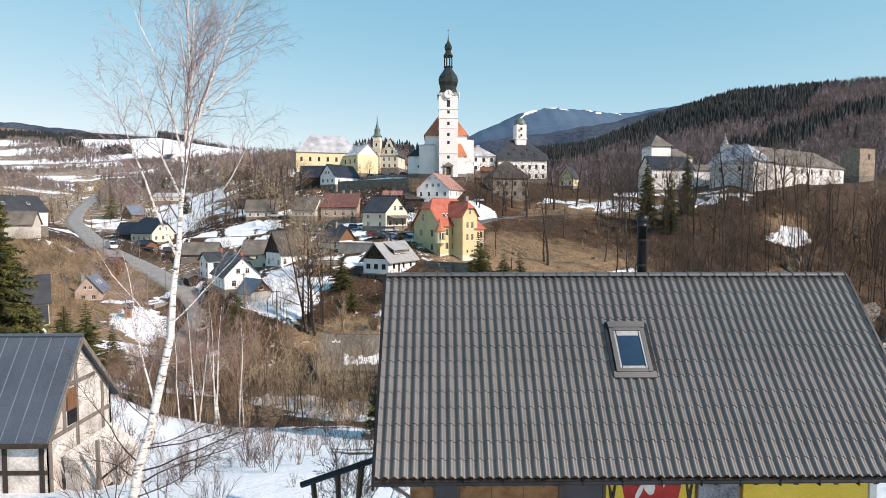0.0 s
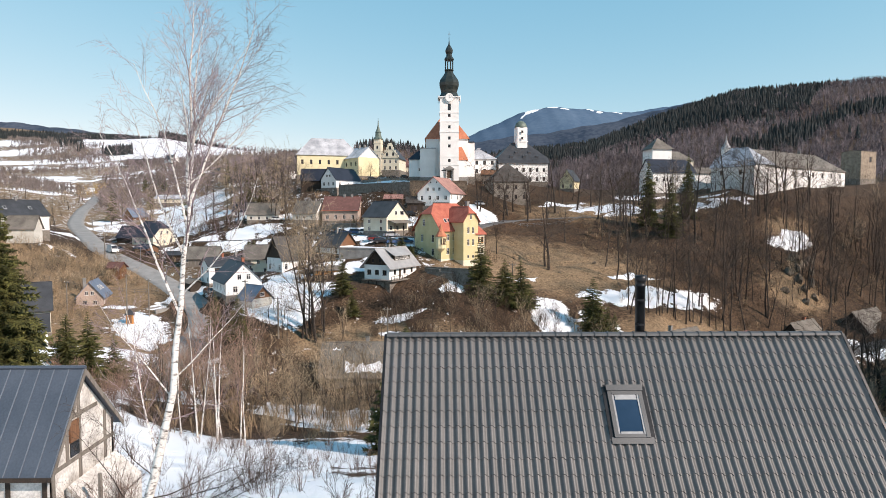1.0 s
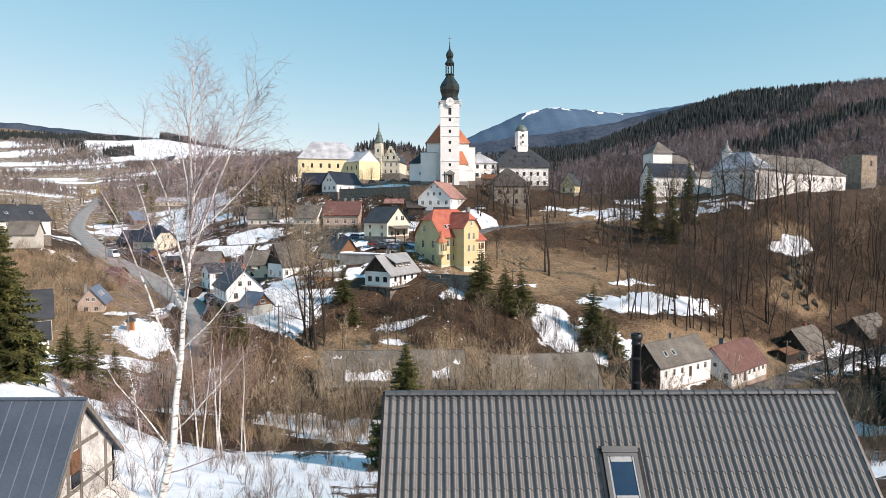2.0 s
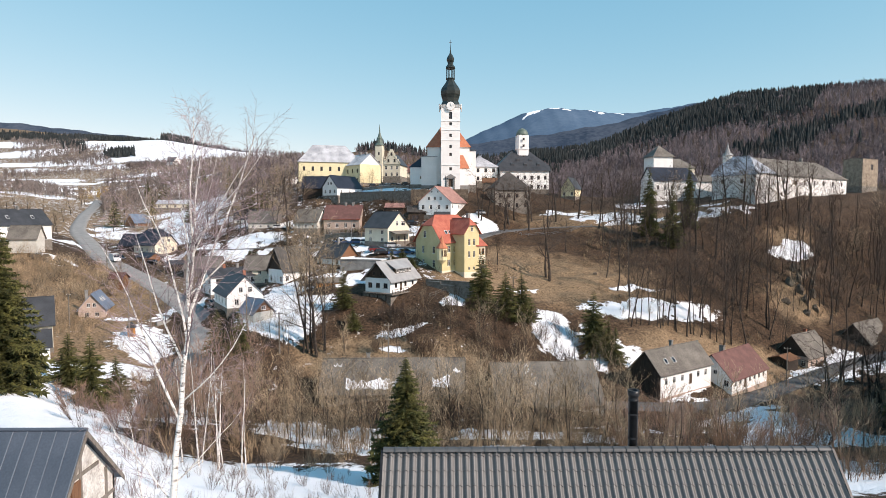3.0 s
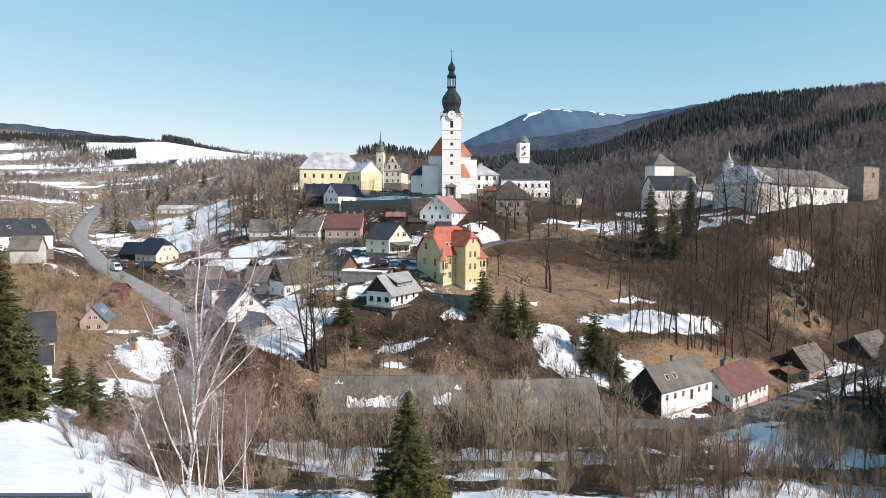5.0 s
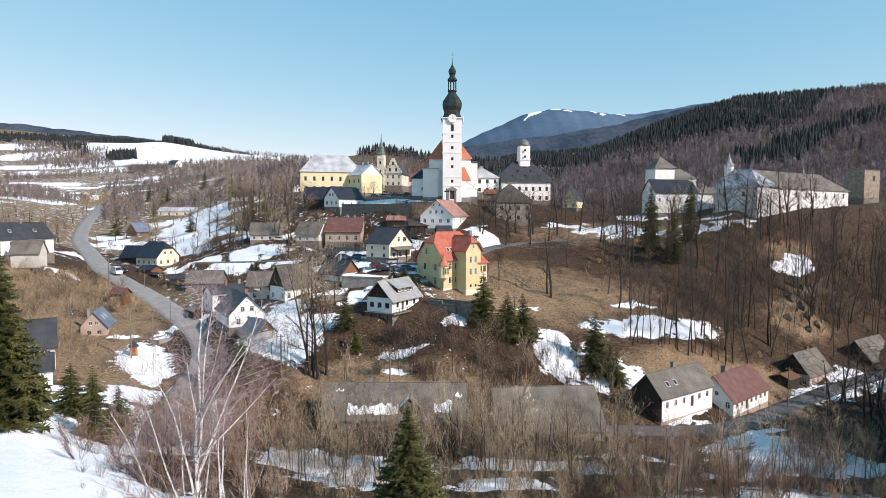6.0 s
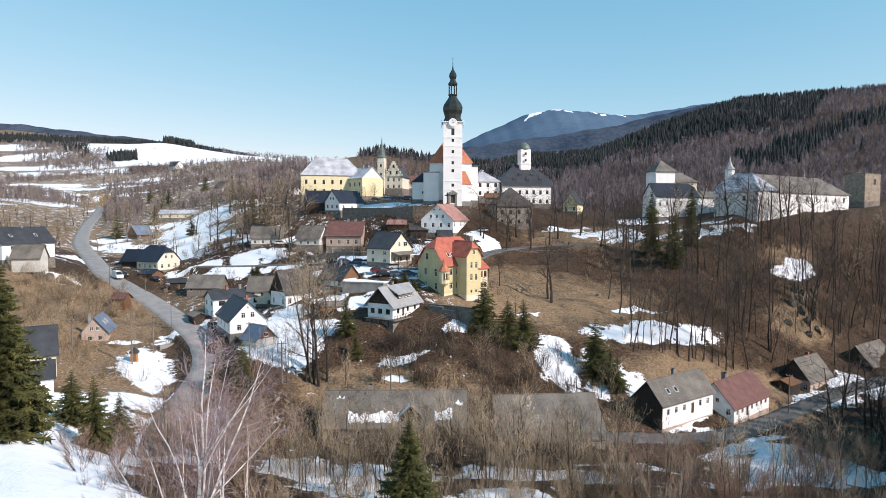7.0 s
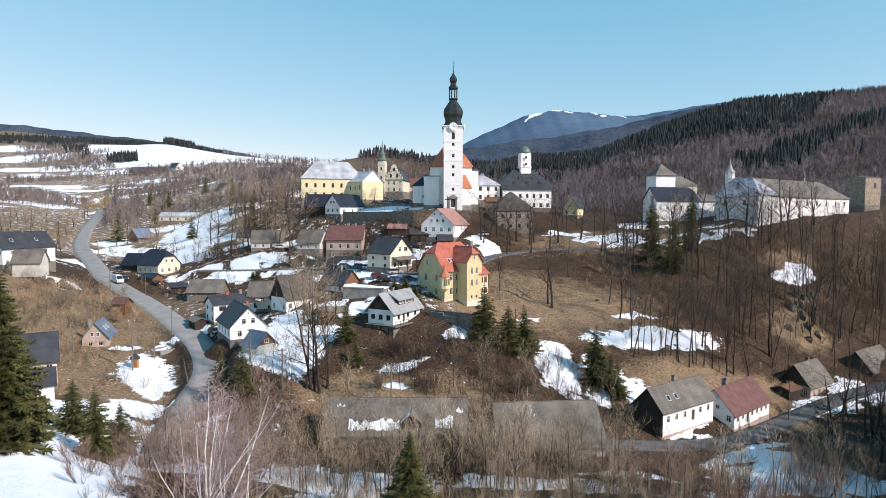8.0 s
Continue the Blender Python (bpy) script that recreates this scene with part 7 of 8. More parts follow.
for x, y, s in ((28.8, 160, 1.1), (94, 196, 1.25), (101, 199, 1.3), (105, 198, 1.25), (108, 197, 1.2), (78, 200, 1.2), (60, 203, 1.2), (48, 207, 1.1), (40, 205, 1.15), (52, 195, 1.0), (86, 200, 1.2), (118, 203, 1.1), (128, 207, 1.1), (30, 203, 1.1), (22, 202, 0.9), (38, 178, 0.8), (16, 163, 0.6), (13, 196, 1.0)):
    plant("wide", x, y, s * 1.3, "spreading bare tree below the castle", DARKTWIG, group="spreading trees")
for x, y in scatter(56, 0.30, 0.78, 150, 205):
    plant("tall", x, y, rng.uniform(0.6, 1.15), "slender bare tree on the brown hillside", (DARKTWIG, TWIG)[rng.randrange(3) == 0], group="hillside trees")
for x, y in scatter(26, 0.40, 0.78, 165, 205):
    plant("wide", x, y, rng.uniform(0.6, 1.1), "low spreading tree on the brown hillside", DARKTWIG, group="hillside trees")
for x, y in scatter(18, 0.14, 0.40, 195, 232):
    plant("wide", x, y, rng.uniform(0.8, 1.3), "bare tree beside the castle path", DARKTWIG, group="park trees")
for x, y, k in ((18.8, 201.5, 1.25), (23.1, 197.4, 1.35), (28.7, 191.5, 1.3), (13.6, 194.4, 1.1), (31.7, 205, 1.25), (25.5, 203, 1.2), (35.5, 196, 1.3), (20.5, 189, 1.1), (29.4, 158.2, 1.55), (16.0, 199, 1.0), (116, 205, 1.6), (119.5, 206, 1.5), (76, 177, 1.5), (82.5, 178, 1.3), (63, 180, 1.2), (98, 190, 1.3), (132, 212, 1.4), (58, 186, 1.3), (70, 184, 1.2), (89, 186, 1.2), (104, 194, 1.3)):
    plant("wide", x, y, k, "large dark bare tree below the grey house", DARKTWIG, group="park trees")
for x, y in scatter(40, -0.24, 0.06, 150, 215):
    plant("slim", x, y, rng.uniform(0.5, 0.9), "small bare garden tree", DARKTWIG, group="garden trees", name="garden_tree")
for k in range(34):
    y = rng.uniform(76, 97)
    x = -0.45 * y + rng.uniform(-5.5, 5.5)
    plant(("slim", "clump")[k % 2], x, y, rng.uniform(0.65, 1.0), "reddish bare tree hiding the end of the road", (REDTWIG, TWIG, DARKTWIG)[k % 3], "young birches", name="young_birch")
for x, y in scatter(20, -0.26, -0.06, 238, 285):
    plant("wide", x, y, rng.uniform(0.35, 0.6), "pruned bare tree on the church square", group="square trees")
# trees of the village gardens
for x, y, k in ((-48.8, 194, 1.45), (-60, 226, 1.4), (-64, 230, 1.3), (-68, 236, 1.5), (-74, 229, 1.2), (-80, 246, 1.4), (-86, 252, 1.3), (-57, 222, 1.2), (-71, 221, 1.1), (-92, 240, 1.2), (-96, 258, 1.4), (-62, 244, 1.3), (-83, 222, 1.1), (-54, 228, 1.2), (-78, 258, 1.4), (-88, 270, 1.4)):
    plant("wide", x, y, k, "broad dark bare tree behind the old cottages", DARKTWIG, group="cottage trees", name="garden_tree")
for x, y, k in ((-31.5, 137.5, 0.9), (-28.5, 138.5, 1.0), (-26.0, 136.8, 0.95), (-24.6, 139.0, 0.8)):
    plant("wide", x, y, k, "pale bare tree in the snowy garden", TWIG, group="garden trees", name="garden_tree")
for x, y in scatter(46, -0.36, -0.22, 208, 330):
    plant("wide", x, y, rng.uniform(0.7, 1.4), "bare grey garden tree", group="garden trees", name="garden_tree")
for x, y in scatter(34, -0.62, -0.34, 215, 400):
    plant("wide", x, y, rng.uniform(0.6, 1.1), "bare tree on the pasture edge", group="pasture trees", name="garden_tree")
for x, y in scatter(26, -0.74, -0.6, 185, 330):
    plant("wide", x, y, rng.uniform(0.6, 1.0), "bare tree beside the valley road", group="roadside trees", name="garden_tree")
for x, y, s in ((-26.2, 114.5, 1.0), (-25.2, 115.2, 1.1), (-24.4, 114.3, 0.95), (-24.9, 116.4, 0.9), (-49.5, 195, 1.05), (-22.5, 117, 0.7)):
    plant("tall", x, y, s * 1.7, "group of tall bare trees on the slope", group="slope trees")
for x, y, s in ((-23.4, 113.9, 1.5), (-22.2, 115.0, 1.35), (-24.4, 115.4, 1.3)):
    plant("wide", x, y, s, "broad bare tree in the group on the slope", DARKTWIG, group="slope trees")
for x, y in scatter(22, -0.72, -0.54, 128, 172):
    plant("clump", x, y, rng.uniform(0.6, 1.0), "grey leafless bush on the rocky bank", group="bank bushes", name="bush")
# the thicket along the stream
for x, y in scatter(30, -0.34, 0.34, 88, 97) + scatter(60, -0.34, 0.34, 70, 86) + scatter(26, 0.34, 0.78, 62, 88):
    plant("slim", x, y, rng.uniform(0.7, 1.3), "slim bare tree in the stream thicket", group="thicket trees", name="thicket_tree")
for x, y in scatter(40, -0.46, 0.34, 74, 96):
    plant("clump", x, y, rng.uniform(0.7, 1.2), "many-stemmed bare tree in the stream thicket", group="thicket trees", name="thicket_tree")
for x, y in scatter(44, -0.32, 0.3, 106, 122):
    plant("slim", x, y, rng.uniform(0.6, 1.0), "slim bare tree behind the barns", group="thicket trees", name="thicket_tree")
for x, y in scatter(12, -0.5, -0.28, 66, 100):
    plant("slim", x, y, rng.uniform(0.8, 1.35), "reddish young birch in the thicket", REDTWIG, "young birches", name="young_birch")
for x, y in scatter(30, 0.34, 0.78, 58, 84):
    plant("slim", x, y, rng.uniform(0.6, 1.0), "reddish young tree by the stream", REDTWIG, "young birches", name="young_birch")


def joined(name, label, category, items, mat):
    """Many small plants as one mesh: (shape, matrix) pairs."""
    vs, fs, k = [], [], 0
    cache = {}
    for sh, m in items:
        if id(sh) not in cache:
            cache[id(sh)] = np.array(sh.v)
        v = cache[id(sh)]
        mm = np.array(m)
        vs.append(v @ mm[:3, :3].T + mm[:3, 3])
        fs += [tuple(i + k for i in q) for q in sh.f]
        k += len(v)
    me = bpy.data.meshes.new(name)
    me.from_pydata(np.concatenate(vs).tolist(), [], fs)
    me.materials.append(mat)
    return tagged(new(name, me), label, category, kind="stuff")


# brushwood: twiggy shrubs
SHRUBS = []
for k in range(5):
    sh = Shape()
    for s in range(8):
        a, e = rng.uniform(0, 2 * math.pi), radians(rng.uniform(48, 86))
        d = Vector((math.cos(a) * math.cos(e), math.sin(a) * math.cos(e), math.sin(e)))
        grow(sh, sh, (math.cos(a) * 0.2, math.sin(a) * 0.2, -0.3), d, rng.uniform(1.6, 3.2), 0.022, 1, 2, (0, 12), (0, 24), 1.0, 0.0, 0.012, 1)
    SHRUBS.append(sh)


def brush(name, label, n, u0, u1, y0, y1, s0, s1, mat):
    items = []
    for x, y in scatter(n, u0, u1, y0, y1):
        s = rng.uniform(s0, s1)
        items.append((rng.choice(SHRUBS), pose(x, y, ground_at(x, y), 0, 0, rng.uniform(0, 360)) @ Matrix.Scale(s, 4)))
    return joined(name, label, "brushwood", items, mat)


brush("stream_brushwood", "dense brown leafless brushwood along the stream", 140, -0.36, 0.34, 68, 92, 0.6, 1.2, BRUSH)
brush("willow_brushwood", "orange-brown willow brushwood below the lane", 60, 0.30, 0.78, 56, 80, 0.7, 1.2, RUSTBRUSH)
brush("slope_thicket", "dark leafless thicket behind the barns", 150, -0.12, 0.27, 110, 134, 0.7, 1.4, DARKBRUSH)
brush("bank_brushwood", "grey-brown leafless scrub on the bank", 160, -0.74, -0.5, 118, 180, 0.7, 1.5, BRUSH)
brush("hill_brushwood", "brown leafless scrub on the castle hillside", 260, 0.3, 0.76, 145, 205, 0.4, 0.9, DARKBRUSH)
brush("hill_scrub", "pale brown scrub and tall dead grass on the castle hillside", 240, 0.24, 0.76, 140, 200, 0.35, 0.8, BRUSH)
brush("village_shrubs", "dark shrubs and hedges between the village gardens", 150, -0.28, 0.10, 150, 212, 0.5, 1.1, DARKBRUSH)
brush("garden_brushwood", "leafless hedges and bushes of the gardens", 300, -0.6, 0.02, 112, 260, 0.4, 1.0, BRUSH)
brush("garden_hedge", "dark overgrown hedge beside the mansard house", 26, -0.41, -0.33, 208, 220, 1.1, 1.8, DARKBRUSH)
brush("meadow_brushwood", "thin leafless shoots on the snowy meadow", 110, -0.62, -0.1, 19, 60, 0.22, 0.7, SHOOTS)
brush("near_bank_brushwood", "reddish leafless brushwood below the meadow", 75, -0.55, 0.74, 58, 76, 0.6, 1.2, BRUSH)

# ---- far woods ----
CONE = Shape()
for z, r, h in ((0.10, 0.17, 0.42), (0.36, 0.13, 0.36), (0.60, 0.085, 0.40)):
    CONE.lathe([(r, z), (0.006, z + h)], 6, (0, 0), z * 9, False)
FARTREE = []
for k in range(6):
    sh = Shape()
    sh.spike(Vector((0, 0, 0)), Vector((rng.uniform(-0.05, 0.05), rng.uniform(-0.05, 0.05), 0.9)), 0.012)
    for s in range(17):
        a, e, z = rng.uniform(0, 2 * math.pi), radians(rng.uniform(28, 78)), rng.uniform(0.2, 0.68)
        d = Vector((math.cos(a) * math.cos(e), math.sin(a) * math.cos(e), math.sin(e)))
        sh.spike(Vector((0, 0, z)), Vector((0, 0, z)) + d * rng.uniform(0.2, 0.36), 0.013)
    FARTREE.append(sh)


def wood(name, label, spots, shapes, mat, h0, h1, wide=1.0):
    items = []
    for x, y in spots:
        s = rng.uniform(h0, h1)
        items.append((rng.choice(shapes), pose(x, y, ground_at(x, y) - 0.3, 0, 0, rng.uniform(0, 360)) @ Matrix.Diagonal((s * wide, s * wide, s, 1))))
    return joined(name, label, "wood", items, mat)


def patch(n, u0, u1, y0, y1, keep=None):
    out = []
    while len(out) < n:
        y = math.sqrt(rng.uniform(y0 * y0, y1 * y1))
        x = rng.uniform(u0, u1) * y
        if keep is None or keep(x, y):
            out.append((x, y))
    return out


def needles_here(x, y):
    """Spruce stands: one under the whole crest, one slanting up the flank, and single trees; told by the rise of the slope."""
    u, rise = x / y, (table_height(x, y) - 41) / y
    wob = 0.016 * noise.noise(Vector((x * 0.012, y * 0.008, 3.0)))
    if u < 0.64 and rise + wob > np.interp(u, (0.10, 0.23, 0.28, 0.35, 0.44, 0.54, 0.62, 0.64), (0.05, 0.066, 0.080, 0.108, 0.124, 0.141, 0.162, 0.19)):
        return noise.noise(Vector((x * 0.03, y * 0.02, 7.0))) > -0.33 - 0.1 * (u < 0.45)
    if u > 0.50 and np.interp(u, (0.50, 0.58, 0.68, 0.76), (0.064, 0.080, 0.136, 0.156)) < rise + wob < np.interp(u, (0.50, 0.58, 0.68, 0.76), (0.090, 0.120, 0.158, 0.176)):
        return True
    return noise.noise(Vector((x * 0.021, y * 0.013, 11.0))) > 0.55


wood("far_spruce_wood", "dark spruce stands on the far hillside", patch(4600, 0.10, 0.80, 420, 930, needles_here), [CONE], HAZENEEDLE, 7, 14, 1.15)
wood("far_spruce_crest", "dark spruces along the far crest", patch(420, 0.22, 0.56, 850, 950) + patch(46, 0.56, 0.80, 850, 950), [CONE], HAZENEEDLE, 6, 15, 1.1)
wood("far_valley_wood", "dark spruce wood behind the church", patch(650, -0.135, 0.08, 740, 1000) + patch(1300, 0.05, 0.40, 640, 1300), [CONE], HAZENEEDLE, 7, 14, 1.2)
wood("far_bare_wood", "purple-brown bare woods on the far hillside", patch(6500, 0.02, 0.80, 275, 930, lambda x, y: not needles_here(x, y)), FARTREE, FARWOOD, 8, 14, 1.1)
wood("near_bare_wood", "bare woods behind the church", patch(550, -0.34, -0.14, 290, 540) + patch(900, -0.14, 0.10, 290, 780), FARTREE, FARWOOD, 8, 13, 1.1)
wood("left_copses", "small spruce copses on the snowfields", patch(150, -0.553, -0.502, 880, 935) + patch(150, -0.42, -0.31, 1080, 1130) + patch(900, -0.8, -0.50, 1190, 1420) + patch(700, -0.6, -0.36, 1220, 1500), [CONE], HAZENEEDLE, 6, 13, 1.3)
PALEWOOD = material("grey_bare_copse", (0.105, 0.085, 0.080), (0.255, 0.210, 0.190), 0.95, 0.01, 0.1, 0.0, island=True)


def along(x, y, ax, ay, bx, by, half):
    """Within half metres of a line, with an uneven edge."""
    d = Vector((bx - ax, by - ay)).normalized()
    return abs((x - ax) * d.y - (y - ay) * d.x) < half * (0.7 + 0.9 * noise.noise(Vector((x * 0.02, y * 0.02, 2.0))))


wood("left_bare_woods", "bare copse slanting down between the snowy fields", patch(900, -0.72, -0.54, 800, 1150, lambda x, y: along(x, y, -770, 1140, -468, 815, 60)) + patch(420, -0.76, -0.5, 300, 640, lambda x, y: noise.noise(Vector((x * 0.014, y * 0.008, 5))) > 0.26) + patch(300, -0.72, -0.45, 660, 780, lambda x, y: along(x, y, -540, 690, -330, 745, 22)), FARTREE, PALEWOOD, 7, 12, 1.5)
wood("left_spruce_strip", "dark spruces in the slanting copse", patch(70, -0.66, -0.58, 930, 1120, lambda x, y: along(x, y, -740, 1150, -560, 960, 30)), [CONE], HAZENEEDLE, 8, 15, 1.2)
wood("round_copse", "dark rounded spruce copse on the skyline", patch(330, -0.462, -0.402, 1050, 1120, lambda x, y: abs(x / y + 0.432) < 0.027 - 0.0002 * (y - 1050)), [CONE], HAZENEEDLE, 9, 15, 1.4)
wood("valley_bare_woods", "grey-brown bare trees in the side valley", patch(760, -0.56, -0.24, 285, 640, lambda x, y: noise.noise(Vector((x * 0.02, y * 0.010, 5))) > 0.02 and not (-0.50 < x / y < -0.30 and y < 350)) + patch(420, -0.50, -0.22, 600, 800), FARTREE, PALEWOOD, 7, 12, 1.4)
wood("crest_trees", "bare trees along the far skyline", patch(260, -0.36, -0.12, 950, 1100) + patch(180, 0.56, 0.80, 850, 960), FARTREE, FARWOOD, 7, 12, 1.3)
# tall spruces on the shaded bank beyond the lane
for x, y, h in ((79, 92, 30), (84, 88, 32), (90, 96, 31), (83, 98, 27), (96, 90, 33), (76, 84, 29), (88, 80, 31), (97, 103, 30), (104, 98, 25), (92, 108, 22), (110, 108, 24), (104, 114, 22), (72, 78, 18), (100, 122, 20), (112, 122, 23)):
    spruce(x, y, h, "tall dark spruce on the shaded bank", LOWSPRUCES[rng.randrange(2)], wide=0.95)
for x, y, h in ((82, 97, 25), (85, 101, 24), (81, 93, 26), (88, 104, 24), (85, 95, 27), (89, 99, 26), (92, 106, 24), (78, 88, 27), (83, 86, 28), (95, 110, 23)):
    spruce(x, y, h, "tall dark spruce on the shaded bank", MIDSPRUCES[rng.randrange(2)], wide=1.3)
for x, y in scatter(14, 0.66, 0.78, 98, 150):
    plant("wide", x, y, rng.uniform(0.9, 1.4), "dark bare tree on the shaded bank", DARKTWIG, group="hillside trees")

for x, y in scatter(16, 0.46, 0.78, 180, 205):
    plant("tall", x, y, rng.uniform(0.9, 1.4), "tall bare tree below the castle", DARKTWIG, group="hillside trees")
for x, y, k in ((-2.75, 17.2, 0.5), (-2.1, 18.0, 0.42), (-3.6, 18.6, 0.34), (-10.2, 21.5, 0.36), (-12.4, 22.5, 0.4)):
    plant("clump", x, y, k, "small dark leafless bush in the snow", SHOOTS, group="meadow bushes", name="bush")

for k in range(34):
    y = 66 + 2.6 * k + rng.uniform(-3, 3)
    spruce((0.83 + 0.30 * rng.random()) * y, y, rng.uniform(18, 26), "tall dark spruce on the shaded bank", LOWSPRUCES[k % 2])

for x, y in scatter(16, 0.60, 0.78, 150, 200):
    plant("tall", x, y, rng.uniform(1.0, 1.7), "tall bare tree on the steep shaded slope", DARKTWIG, group="hillside trees")

# young birches with white stems, above the end of the road
for x, y, k in ((-23.6, 58, 1.55), (-22.4, 60, 1.65), (-21.6, 57.5, 1.5), (-24.6, 61, 1.6), (-20.6, 61.5, 1.55), (-25.4, 58.5, 1.4), (-19.4, 59, 1.35), (-23.0, 63, 1.5)):
    f = rng.randrange(4)
    t = thing("young_birch", pose(x, y, ground_at(x, y), 0, 0, rng.uniform(0, 360)) @ Matrix.Diagonal((k * 0.7, k * 0.7, k, 1)), "young birch with thin white stem and reddish twigs", "tree", "young birches")
    me = FORMS["slim"][f][0].copy()
    me.materials[0] = BIRCHBARK
    part("trunk", me, None, t)
    part("crown", crown_mesh("slim", f, REDTWIG), None, t)
brush("golden_willows", "golden yellow willow bushes beside the valley road", 30, -0.60, -0.54, 455, 530, 1.6, 2.6, GOLDTWIG)
for x, y, k in ((-10.6, 122.4, 0.85), (-9.2, 123.0, 0.95), (-8.0, 122.2, 0.75)):
    plant("osier", x, y, k, "dense dark red-brown shrub below the chalet", DARKTWIG, group="chalet shrubs", name="bush")

for k in range(40):
    y = 62 + 1.5 * k + rng.uniform(-3, 3)
    spruce((0.86 + 0.42 * rng.random()) * y, y, rng.uniform(19, 27), "tall dark spruce on the shaded bank", LOWSPRUCES[k % 2])
for x, y in scatter(52, 0.24, 0.78, 62, 92) + scatter(14, 0.44, 0.72, 92, 104):
    if not (0.50 < x / y < 0.60 and y > 80):
        plant("osier", x, y, rng.uniform(0.7, 1.25), "dense rounded leafless willow bush", (RUSTBRUSH, RUSTBRUSH, TWIG, REDTWIG)[rng.randrange(4)], group="willow bushes", name="bush")
for x, y in scatter(28, -0.24, 0.30, 78, 92) + scatter(10, 0.20, 0.30, 96, 110):
    plant("slim", x, y, rng.uniform(0.95, 1.45), "tall slim bare tree before the barns", group="thicket trees", name="thicket_tree")
for x, y in scatter(22, -0.64, -0.42, 62, 80):
    plant("osier", x, y, rng.uniform(0.4, 0.7), "low reddish bush beside the snowy path", REDTWIG, group="path bushes", name="bush")
for x, y in scatter(16, -0.30, 0.34, 62, 80):
    plant("clump", x, y, rng.uniform(0.5, 0.85), "leafless brown bush in the thicket", TWIG, group="thicket bushes", name="bush")

for x, y in scatter(22, -0.26, 0.22, 82, 96):
    plant("slim", x, y, rng.uniform(0.75, 1.1), "slim bare tree before the old barns", group="thicket trees", name="thicket_tree")
for x, y, h in ((-9.0, 149.5, 4.2), (-11.8, 150.5, 3.4), (-6.6, 148.0, 3.0), (-57.0, 186.0, 2.6), (-59.0, 187.5, 2.2), (-26.0, 186.5, 2.4), (-29.0, 187.0, 2.0), (-47.0, 168.0, 2.6)):
    spruce(x, y, h, "small dense evergreen bush in a village garden", wide=1.9)

# ---- cars, poles, fences and other small things ----
def paint(name, c):
    return material(name, tuple(v * 0.9 for v in c), c, 0.25, 1, 10, 0.0, spec=0.6)


TYRE = material("tyre_rubber", (0.012, 0.012, 0.012), (0.03, 0.03, 0.03), 0.9, 5, 20, 0.1)


def car(x, y, yaw, mat, label, length=4.2, van=False, z=None):
    """A parked car: body, glazed cabin, wheels with rims, lamps."""
    c = thing("van" if van else "car", pose(x, y, (ground_at(x, y) if z is None else z) + 0.02, 0, 0, yaw), label, "van" if van else "car", "parked cars")
    w, h, belt = 0.88 if not van else 1.0, 1.46 if not van else 2.4, 0.92 if not van else 1.2
    l = length / 2
    body = Shape()
    prof = [(-l, 0.3), (-l, belt - 0.1), (-l + 0.1, belt), (l - 0.9, belt), (l - 0.12, belt - 0.16), (l, 0.62), (l, 0.3)]
    n = len(prof)
    verts = [(px, -w, pz) for px, pz in prof] + [(px, w, pz) for px, pz in prof]
    body.add(verts, [tuple(reversed(range(n))), tuple(range(n, 2 * n))] + [(i, (i + 1) % n, n + (i + 1) % n, n + i) for i in range(n)])
    part("body", body, mat, c)
    cab = [(-l + 0.12, belt), (-l + (0.5 if not van else 0.15), h), (l - (2.0 if not van else 1.5), h), (l - (1.05 if not van else 0.75), belt)]
    k = 0.82
    part("cabin", Shape().add([(a, -w * (1 if i in (0, 3) else k), z_) for i, (a, z_) in enumerate(cab)] + [(a, w * (1 if i in (0, 3) else k), z_) for i, (a, z_) in enumerate(cab)], [(0, 3, 2, 1), (4, 5, 6, 7), (0, 1, 5, 4), (2, 3, 7, 6), (1, 2, 6, 5)]), mat if van else GLASS, c)
    part("roof_panel", Shape().box((cab[1][0], -w * k, h), (cab[2][0], w * k, h + 0.05), 0.06), mat, c)
    if van:
        part("windscreen", Shape().add([(l - 0.78, -w * 0.9, belt + 0.1), (l - 0.78, w * 0.9, belt + 0.1), (l - 1.35, w * 0.78, h - 0.15), (l - 1.35, -w * 0.78, h - 0.15)], [(0, 1, 2, 3)]), GLASS, c, at=pose(0.06, 0, 0.02))
    for wx in (-l + 0.75, l - 0.8):
        for s in (-1, 1):
            t = part("wheel", Shape().lathe([(0.0, -0.1), (0.31, -0.1), (0.31, 0.1), (0.0, 0.1)], 14, cap=False), TYRE, c, at=pose(wx, s * (w - 0.08), 0.31, 90, 0, 0))
            part("rim", Shape().lathe([(0.0, -0.115), (0.19, -0.115), (0.19, 0.115), (0.0, 0.115)], 10, cap=False), METALGREY, t)
    for s in (-1, 1):
        part("headlight", Shape().box((l - 0.06, s * w * 0.72 - 0.14, 0.62), (l + 0.01, s * w * 0.72 + 0.14, 0.76)), FRAME, c)
        part("tail_light", Shape().box((-l - 0.01, s * w * 0.8 - 0.1, 0.62), (-l + 0.05, s * w * 0.8 + 0.1, 0.84)), REDROOF, c)
    return c


